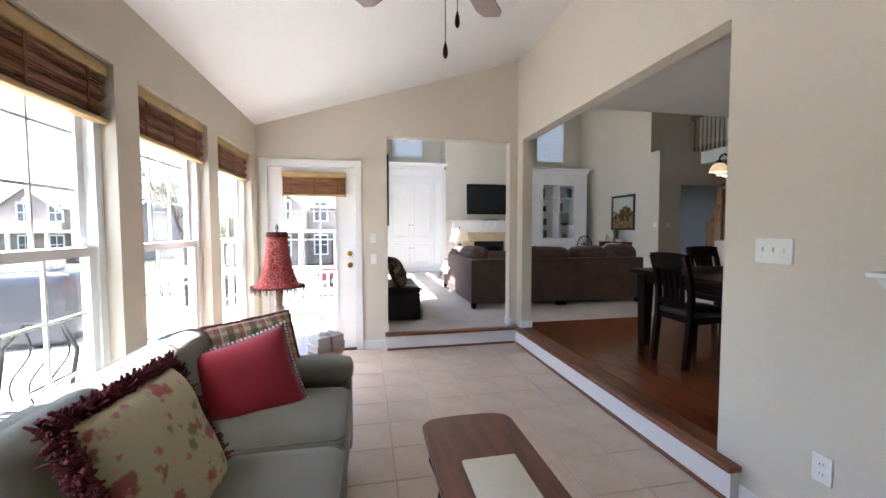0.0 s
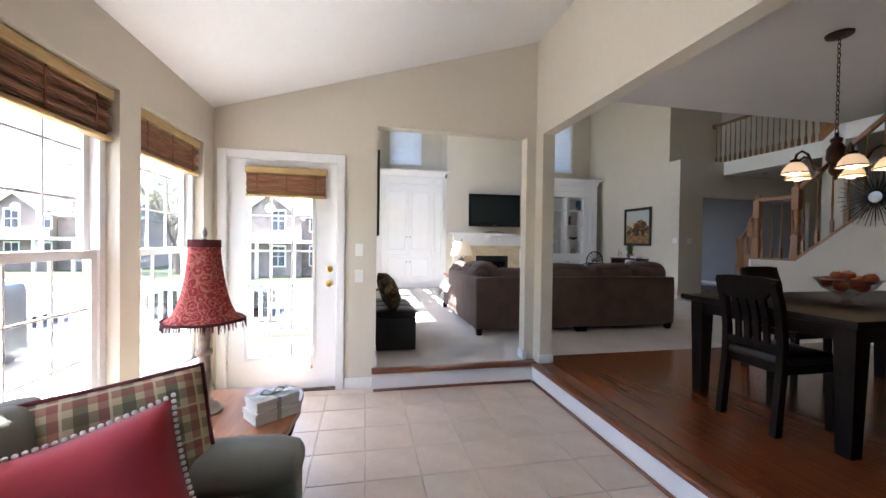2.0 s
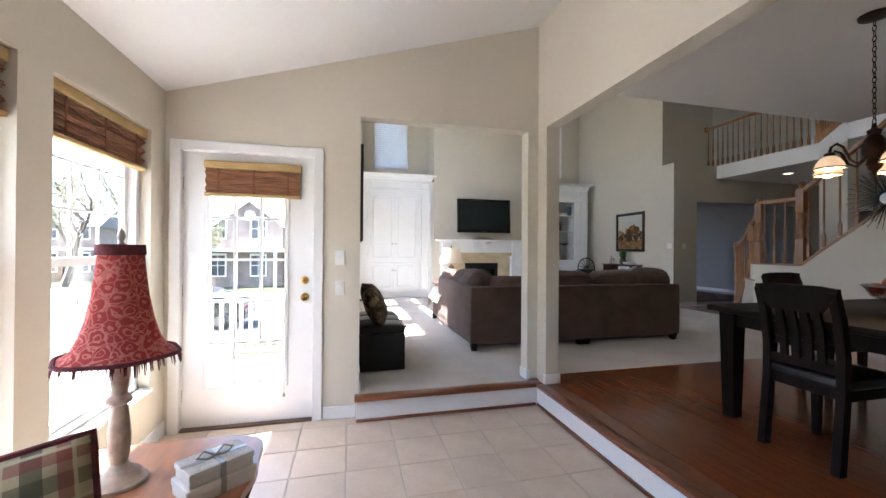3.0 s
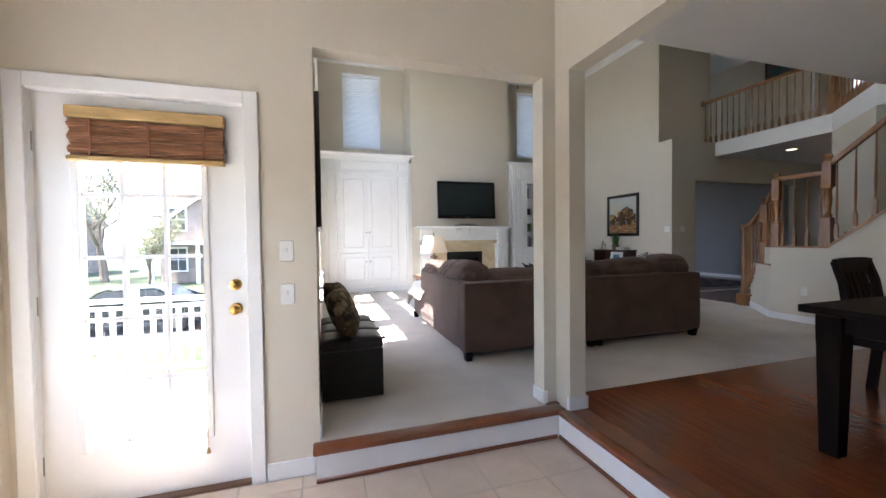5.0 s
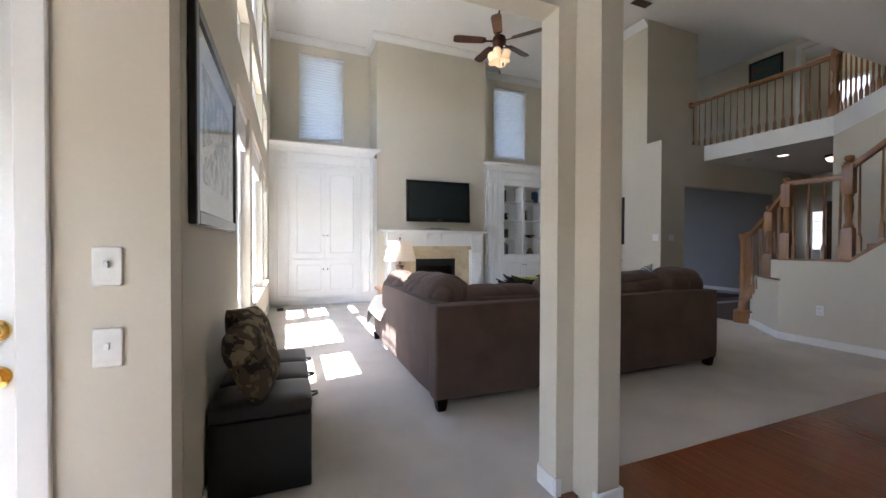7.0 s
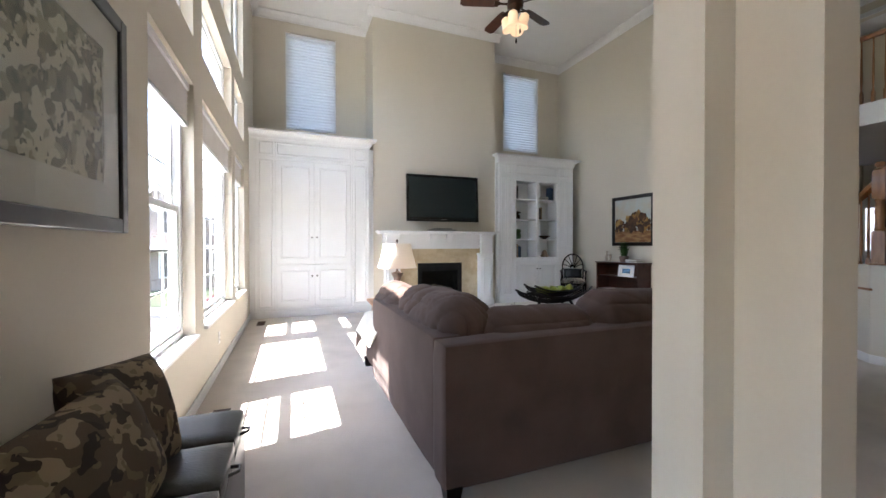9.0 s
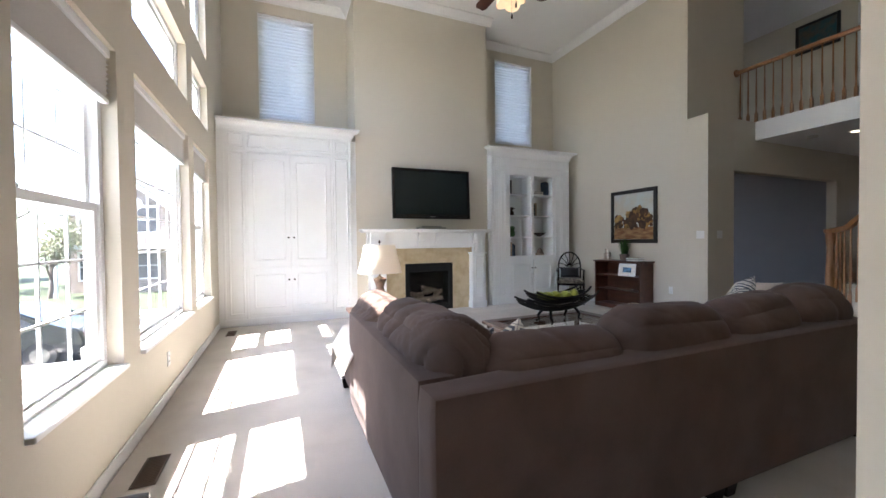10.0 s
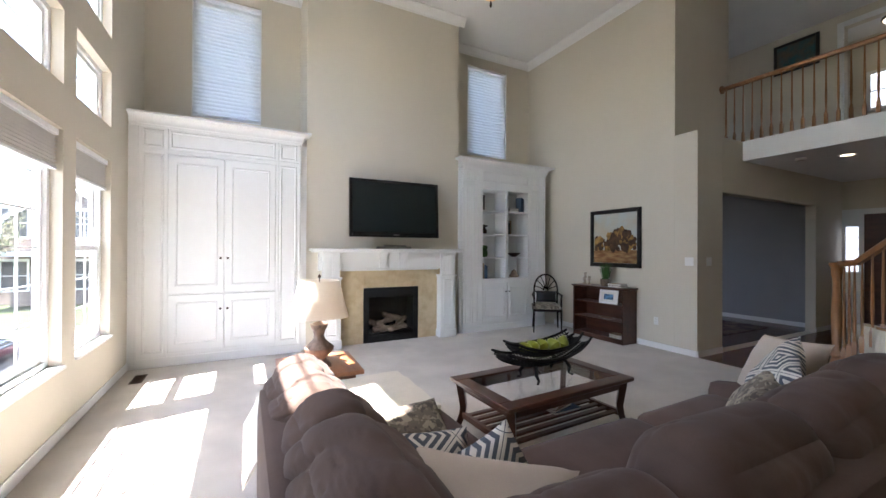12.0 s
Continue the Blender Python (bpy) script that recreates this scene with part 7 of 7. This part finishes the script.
for a, b, c, d in ((0.29, 0.35, 4.14, 4.86), (0.9, 0.96, 4.14, 4.86), (0.35, 0.9, 4.14, 4.2), (0.35, 0.9, 4.80, 4.86), (0.35, 0.9, 4.48, 4.51), (0.61, 0.64, 4.2, 4.48), (0.61, 0.64, 4.51, 4.80)):
    box(bm, -0.03, -0.011, a, b, c, d)
part("window_frame", bm, TRIM, uw, smooth=False)
downlight("flush_light", (12.1, 8.0, TOP - 0.003), 0.2, "lit round upstairs ceiling light", DOMELIGHT, True)
rg = B()
box(rg, 8.9, 11.2, 9.4, 11.2, F, F + 0.012, 0.004)
solo("area_rug", rg, pm("dark_patterned_rug", (0.06, 0.045, 0.05), 0.95, var=0.5, scale=5, col2=(0.2, 0.15, 0.12)), "dark patterned rug on the hall floor", "rug")

# ---- outside ----
G = -1.6
bm = B()
box(bm, -400, 400, -400, 400, G - 0.3, G)
struct("ground", bm, GRASS, "green spring lawn reaching the horizon", "ground")
bm = B()
box(bm, -120, 120, 15.5, 23.5, G, G + 0.02)
struct("road", bm, ASPHALT, "pale grey street in front of the houses", "road")
bm = B()
box(bm, -120, 120, 23.5, 23.7, G, G + 0.14)
box(bm, -120, 120, 15.3, 15.5, G, G + 0.14)
struct("kerb", bm, CONCRETE, "pale concrete kerbs along the street", "kerb")
bm = B()
box(bm, -120, 120, 25.0, 26.4, G, G + 0.03)
struct("pavement", bm, CONCRETE, "pale concrete pavement", "pavement")

deck = thing("deck", (0, 0, 0), "weathered pale timber deck outside the windows", "deck", kind="structure")
DZ = -0.20
bm = B()
box(bm, -6.0, -0.16, -3.0, 8.20, DZ - 0.25, DZ - 0.032)
box(bm, -0.16, XL - 0.16, YD + 0.16, 8.20, DZ - 0.25, DZ - 0.032)
part("joists", bm, DECK, deck, smooth=False)
n = int((XL - 0.16 + 6.0) / 0.145)
for k in range(n):
    x = -6.0 + k * 0.145
    y0 = -3.0 if x + 0.14 < -0.16 else YD + 0.16
    bm = B()
    box(bm, x, x + 0.139, y0, 8.20, DZ - 0.032, DZ)
    part("board", bm, DECK, deck, smooth=False)


def railing(a, b, label="white painted deck railing"):
    e = thing("deck_railing", (0, 0, 0), label, "railing", group="deck railings")
    a, b = Vector(a), Vector(b)
    d = b - a
    m = Matrix.Translation(a) @ d.to_track_quat("X", "Z").to_matrix().to_4x4()
    L = d.length
    for z0, z1, w in ((0.86, 0.90, 0.07), (0.78, 0.82, 0.02), (0.08, 0.13, 0.02)):
        bm = B()
        box(bm, 0, L, -w, w, z0, z1)
        part("rail", bm, RAILW, e, smooth=False, m=m)
    k = max(2, round(L / 1.7) + 1)
    for i in range(k):
        bm = B()
        x = L * i / (k - 1)
        box(bm, x - 0.05, x + 0.05, -0.05, 0.05, 0, 1.0)
        part("post", bm, RAILW, e, smooth=False, m=m)
    bm = B()
    box(bm, -0.02, 0.02, -0.02, 0.02, 0.13, 0.78)
    first = None
    for i in range(int(L / 0.125)):
        mm = m @ Matrix.Translation((0.06 + i * 0.125, 0, 0))
        if first is None:
            first = part("picket", bm, RAILW, e, smooth=False, m=mm)
        else:
            more("picket", first, e, mm)


railing((-6.0, 8.10, DZ), (XL - 0.2, 8.10, DZ))
railing((-5.95, -3.0, DZ), (-5.95, 8.10, DZ))

# covered grill and patio set
gl = thing("covered_grill", (-3.5, 7.0, DZ), "barbecue grill under a black vinyl cover", "grill", 12)
bm = B()
rounded(bm, 1.45, 0.65, 0.95, 0.08, 10, (0.02, 0.02, 0.03), 0.02, 3, 4, pose(0, 0, 0.52))
part("cover", bm, COVER, gl)
bm = B()
rounded(bm, 1.0, 0.5, 0.28, 0.12, 8, (0, 0, 0.03), 0.012, 4, 5, pose(0, 0, 1.08))
part("hood", bm, pm("silver_vinyl_cover", (0.3, 0.32, 0.35), 0.3, var=0.2, bump=0.3, bscale=8), gl, "shiny grey hood cover")
pt = thing("patio_table", (-1.15, 2.55, DZ), "black metal mesh patio table", "table")
bm = B()
for k in range(-9, 10):
    h = math.sqrt(max(0.6 ** 2 - (k * 0.063) ** 2, 0.0))
    if h > 0.02:
        box(bm, k * 0.063 - 0.006, k * 0.063 + 0.006, -h, h, 0.70, 0.708)
        box(bm, -h, h, k * 0.063 - 0.006, k * 0.063 + 0.006, 0.7085, 0.715)
part("mesh_top", bm, IRON, pt, smooth=False)
bm = B()
tube(bm, [(0.61 * math.cos(a), 0.61 * math.sin(a), 0.705) for a in [2 * math.pi * k / 40 for k in range(41)]], 0.016, 8)
part("rim", bm, IRON, pt)
for k in range(4):
    bm = B()
    a = math.pi / 4 + k * math.pi / 2
    tube(bm, [(0.45 * math.cos(a), 0.45 * math.sin(a), 0.70), (0.34 * math.cos(a), 0.34 * math.sin(a), 0.4), (0.5 * math.cos(a), 0.5 * math.sin(a), 0.0)], 0.014, 8)
    part("leg", bm, IRON, pt)


def patio_chair(at, rz):
    e = thing("patio_chair", at, "black metal patio chair with a scrolled back", "chair", rz, "patio chairs")
    bm = B()
    for k in range(9):
        box(bm, -0.22, 0.22, -0.22 + 0.05 * k, -0.20 + 0.05 * k, 0.42, 0.43)
    tube(bm, [(-0.23, -0.23, 0.425), (0.23, -0.23, 0.425), (0.23, 0.23, 0.425), (-0.23, 0.23, 0.425), (-0.23, -0.23, 0.425)], 0.012, 6)
    part("seat", bm, IRON, e, smooth=False)
    bm = B()
    tube(bm, [(-0.22, -0.23, 0.42), (-0.23, -0.30, 0.8), (-0.12, -0.33, 0.95), (0.12, -0.33, 0.95), (0.23, -0.30, 0.8), (0.22, -0.23, 0.42)], 0.013, 8)
    for x in (-0.12, 0.0, 0.12):
        tube(bm, [(x + 0.05 * math.sin(t), -0.25 - 0.013 * t, 0.46 + 0.07 * t) for t in [0.5 * q for q in range(14)]], 0.007, 6)
    part("backrest", bm, IRON, e)
    for sx in (-1, 1):
        bm = B()
        tube(bm, [(sx * 0.23, -0.28, 0.66), (sx * 0.27, 0.0, 0.66), (sx * 0.25, 0.22, 0.60), (sx * 0.24, 0.24, 0.0)], 0.011, 8)
        part("arm", bm, IRON, e)
        bm = B()
        tube(bm, [(sx * 0.22, -0.23, 0.42), (sx * 0.24, -0.30, 0.0)], 0.011, 8)
        part("leg", bm, IRON, e)


patio_chair((-0.95, 3.45, DZ), 170)
patio_chair((-2.0, 2.4, DZ), -90)


def house(x, y, w, d, h, wallmat, rz=0, label="brick townhouse with a white porch and grey gabled roof", gable=True):
    """A two-storey house; its front is local -y."""
    e = thing("house", (x, y, G), label, "house", rz, "houses across the street")
    bm = B()
    box(bm, -w / 2, w / 2, 0, d, 0, h)
    part("wall", bm, wallmat, e, smooth=False)
    bm = B()
    prism(bm, [(-0.4, h), (d / 2, h + d * 0.36), (d + 0.4, h), (d + 0.4, h - 0.12), (-0.4, h - 0.12)], "x", -w / 2 - 0.3, w / 2 + 0.3)
    part("roof", bm, ROOF, e, "grey shingle roof", smooth=False)
    if gable:
        gx, gw = -w * 0.18, w * 0.42
        bm = B()
        prism(bm, [(gx - gw / 2, 0), (gx + gw / 2, 0), (gx + gw / 2, h), (gx, h + gw * 0.42), (gx - gw / 2, h)], "y", -0.9, 0.3)
        part("gable", bm, wallmat, e, smooth=False)
        bm = B()
        for s in (-1, 1):
            prism(bm, [(gx, h + gw * 0.42 + 0.15), (gx, h + gw * 0.42), (gx + s * (gw / 2 + 0.3), h - 0.12), (gx + s * (gw / 2 + 0.3), h + 0.03)], "y", -1.2, d * 0.5)
        part("gable_roof", bm, ROOF, e, smooth=False)
        bm = B()
        for s in (-1, 1):
            prism(bm, [(gx, h + gw * 0.42 + 0.02), (gx, h + gw * 0.42 - 0.25), (gx + s * (gw / 2 + 0.3), h - 0.35), (gx + s * (gw / 2 + 0.3), h - 0.10)], "y", -1.25, -1.2)
        part("bargeboard", bm, RAILW, e, smooth=False)
        bm = B()
        lathe(bm, [(0, 0), (0.4, 0), (0.4, 0.06), (0, 0.06)], n=16, cap=False)
        part("vent", bm, RAILW, e, "round white gable vent", m=pose(gx, -0.9, h + gw * 0.14, 90))
    bm = B()
    box(bm, -w / 2 - 0.1, w / 2 + 0.1, -2.2, -0.91, 2.75, 3.0)
    part("porch_roof", bm, RAILW, e, "white porch roof", smooth=False)
    k = max(3, int(w / 2.2))
    for i in range(k):
        cx = -w / 2 + 0.2 + (w - 0.4) * i / (k - 1)
        bm = B()
        box(bm, cx - 0.11, cx + 0.11, -2.15, -1.93, 0.0, 2.75)
        part("porch_column", bm, RAILW, e, smooth=False)
    first = None
    for z in (0.9, 3.8):
        k = max(3, int(w / 2.4))
        for i in range(k):
            cx = -w / 2 + w * (i + 0.5) / k
            yy = -0.92 if gable and abs(cx + w * 0.18) < w * 0.21 else -0.02
            if first is None:
                bm = B()
                box(bm, -0.5, 0.5, -0.03, 0.02, 0, 1.55)
                first = part("window", bm, FARGLASS, e, "dark sash window", smooth=False, m=Matrix.Translation((cx, yy, z)))
                wn_ = first
                bm = B()
                for a, b, c, dd in ((-0.6, -0.5, -0.1, 1.7), (0.5, 0.6, -0.1, 1.7), (-0.5, 0.5, 1.55, 1.7), (-0.5, 0.5, -0.1, 0.0), (-0.5, 0.5, 0.75, 0.8), (-0.02, 0.02, 0, 1.55)):
                    box(bm, a, b, -0.07, 0.02, c, dd)
                fr = part("window_frame", bm, RAILW, wn_, smooth=False)
            else:
                wn_ = more("window", first, e, Matrix.Translation((cx, yy, z)))
                more("window_frame", fr, wn_, Matrix.Identity(4))
    bm = B()
    box(bm, w * 0.2, w * 0.2 + 1.0, -0.08, 0.01, 0, 2.2)
    part("door", bm, WALNUT, e, smooth=False)


house(-4.2, 36, 11.5, 9, 4.9, BRICK)
house(9.0, 36.5, 11, 9, 4.9, SIDING, label="pale sided townhouse with a white porch")
house(-26.5, 43, 12, 9, 4.9, BRICK)
house(-42, 38, 11, 9, 5.0, SIDING, 12, label="pale sided house with a grey gabled roof")
house(-38, 14, 10, 9, 5.0, SIDING, 62, label="pale sided house behind the deck", gable=True)
house(-40, -8, 10, 9, 5.0, BRICK, 82, label="plum brick house with a grey roof")


def tree(x, y, h, spread, seed, leaves=2600, label="young street tree with pale spring leaves"):
    e = thing("tree", (x, y, G), label, "tree", group="street trees")
    rnd = random.Random(seed)
    bm = B()
    tips = []

    def limb(p, d, l, r, lev):
        q = [Vector(p)]
        for k in range(4):
            d = (d + Vector((rnd.uniform(-.2, .2), rnd.uniform(-.2, .2), rnd.uniform(-.05, .15)))).normalized()
            q.append(q[-1] + d * l / 4)
        tube(bm, q, [r * (1 - 0.13 * k) for k in range(5)], 6 if lev < 2 else 4)
        if lev >= 3:
            tips.extend(q[1:])
            return
        for k in range(5 if lev == 0 else 4):
            a, up = rnd.uniform(0, 6.28), rnd.uniform(0.25, 0.9)
            nd = Vector((math.cos(a) * spread, math.sin(a) * spread, up)).normalized()
            limb(q[2 + k % 3], (d * 0.5 + nd).normalized(), l * rnd.uniform(0.55, 0.72), r * 0.5, lev + 1)
        tips.append(q[-1])

    limb((0, 0, 0), Vector((0, 0, 1)), h * 0.42, h * 0.022, 0)
    part("trunk", bm, BARK, e, "grey bark trunk and limbs")
    bm = B()
    for i in range(leaves):
        p = tips[rnd.randrange(len(tips))] + Vector((rnd.gauss(0, .16), rnd.gauss(0, .16), rnd.gauss(0, .16))) * h * 0.2
        a = Vector((rnd.gauss(0, 1), rnd.gauss(0, 1), rnd.gauss(0, 1))).normalized() * rnd.uniform(0.05, 0.10)
        b = a.cross(Vector((rnd.gauss(0, 1), rnd.gauss(0, 1), rnd.gauss(0, 1)))).normalized() * 0.045
        bm.faces.new([bm.verts.new(q) for q in (p - a, p + b, p + a, p - b)])
    part("crown", bm, LEAF, e, "sparse yellow-green leaves", smooth=False)


tree(-14.2, 38.0, 13.0, 0.8, 1, 5200)
tree(-19.5, 37.0, 12.5, 0.9, 2, 5200)
tree(-9.8, 33.5, 5.6, 0.8, 6)
tree(-17.0, 20.0, 6.5, 0.9, 3)
tree(-19.0, 7.0, 7.0, 0.9, 4)
tree(3.6, 31.5, 5.6, 0.8, 5)


def car(x, y, rz, mat, label):
    e = thing("car", (x, y, G + 0.02), label, "car", rz, "parked cars")
    bm = B()
    body = [(-2.2, 0.35), (-2.25, 0.7), (-2.0, 0.92), (-1.2, 0.98), (-0.6, 1.42), (0.9, 1.45), (1.6, 1.0), (2.15, 0.9), (2.25, 0.6), (2.2, 0.3)]
    prism(bm, body, "y", -0.86, 0.86)
    bmesh.ops.bevel(bm, geom=bm.edges[:], offset=0.06, segments=2, affect="EDGES")
    part("body", bm, mat, e)
    for s in (-1, 1):
        bm = B()
        prism(bm, [(-1.05, 1.0), (-0.55, 1.36), (0.1, 1.38), (0.1, 1.0)], "y", s * 0.865, s * 0.875)
        prism(bm, [(0.18, 1.0), (0.18, 1.38), (0.85, 1.38), (1.4, 1.02)], "y", s * 0.865, s * 0.875)
        part("side_window", bm, FARGLASS, e, smooth=False)
        for xx in (-1.4, 1.4):
            bm = B()
            cyl(bm, (xx, s * 0.70, 0.32), (xx, s * 0.89, 0.32), 0.32, n=20)
            w = part("wheel", bm, RUBBER, e)
            bm = B()
            cyl(bm, (xx, s * 0.885, 0.32), (xx, s * 0.90, 0.32), 0.19, n=16)
            part("rim", bm, CHROME, w)


car(-4.6, 18.3, 0, pm("charcoal_car_paint", (0.02, 0.021, 0.024), 0.2, var=0.05, coat=0.6), "charcoal parked saloon car at the kerb")
car(-11.5, 17.2, 0, CARW, "white parked saloon car at the kerb")
car(0.9, 22.2, 0, CARR, "maroon parked saloon car at the kerb")


# ---- floor pieces ----
TS = 0.32


def tile_mesh(w, d):
    bm = B()
    box(bm, 0, w, 0, d, -0.0038, 0.0)
    bmesh.ops.bevel(bm, geom=[e for e in bm.edges if all(abs(v.co.z) < 1e-6 for v in e.verts)], offset=0.0035, segments=1, affect="EDGES")
    return as_mesh("tile", bm, TILE, False)


shared = {}
gap = 0.006
xs = [1.269 + TS * k for k in range(-4, 6)]
ys = [4.84 + TS * k for k in range(-21, 2)]
rnd = random.Random(1)
for x in xs:
    for y in ys:
        x0, x1, y0, y1 = max(x, XW), min(x + TS, XR - 0.001), max(y, YS), min(y + TS, YD)
        if x1 - x0 < 0.02 or y1 - y0 < 0.02:
            continue
        key = (round(x1 - x0, 3), round(y1 - y0, 3))
        if key not in shared:
            shared[key] = tile_mesh(key[0] - gap, key[1] - gap)
        o = new("tile", shared[key])
        o.parent = floor_sun
        o.matrix_basis = pose(x0 + gap / 2, y0 + gap / 2, rnd.uniform(-0.0006, 0.0006))

PW = 0.083
meshes = {}


def plank_mesh(l):
    bm = B()
    box(bm, 0, PW - 0.0007, 0, l - 0.0008, -0.018, 0.0)
    bmesh.ops.bevel(bm, geom=[e for e in bm.edges if all(abs(v.co.z) < 1e-6 for v in e.verts)], offset=0.0005, segments=1, affect="EDGES")
    return as_mesh("plank", bm, PLANK, False)


rest, count = B(), 0
x, k = 3.0455, 0
while x < 7.18:
    y = 5.358
    l = 0.4 + 0.15 * ((k * 7) % 6)
    while y > YS:
        l = min(l, y - YS)
        if y > 2.0 and x < 6.4 and count < 300:
            key = round(l, 2)
            if key not in meshes:
                meshes[key] = plank_mesh(key)
            o = new("plank", meshes[key])
            o.parent = floor_dining
            o.matrix_basis = pose(x, y - key, F - 0.001)
            l = key
            count += 1
        else:
            box(rest, x, x + PW - 0.0007, y - l + 0.0008, y, F - 0.019, F - 0.001)
        y -= l
        l = (0.55, 0.85, 0.7, 1.0, 0.62, 0.92)[(k + int(y * 3)) % 6]
    x += PW
    k += 1
tagged(part("planks", rest, PLANK, floor_dining, smooth=False), kind="stuff")
rest = B()
x, k = 7.905, 0
while x < 12.5:
    y = 13.0
    l = 0.5 + 0.2 * (k % 4)
    while y > 5.5:
        box(rest, x, x + PW - 0.0007, y - l + 0.0008, y, F - 0.019, F - 0.001)
        y -= l
        l = (0.55, 0.85, 0.7, 1.0)[(k + int(y * 3)) % 4]
    x += PW
    k += 1
tagged(part("planks", rest, PLANK, floor_hall, smooth=False), kind="stuff")
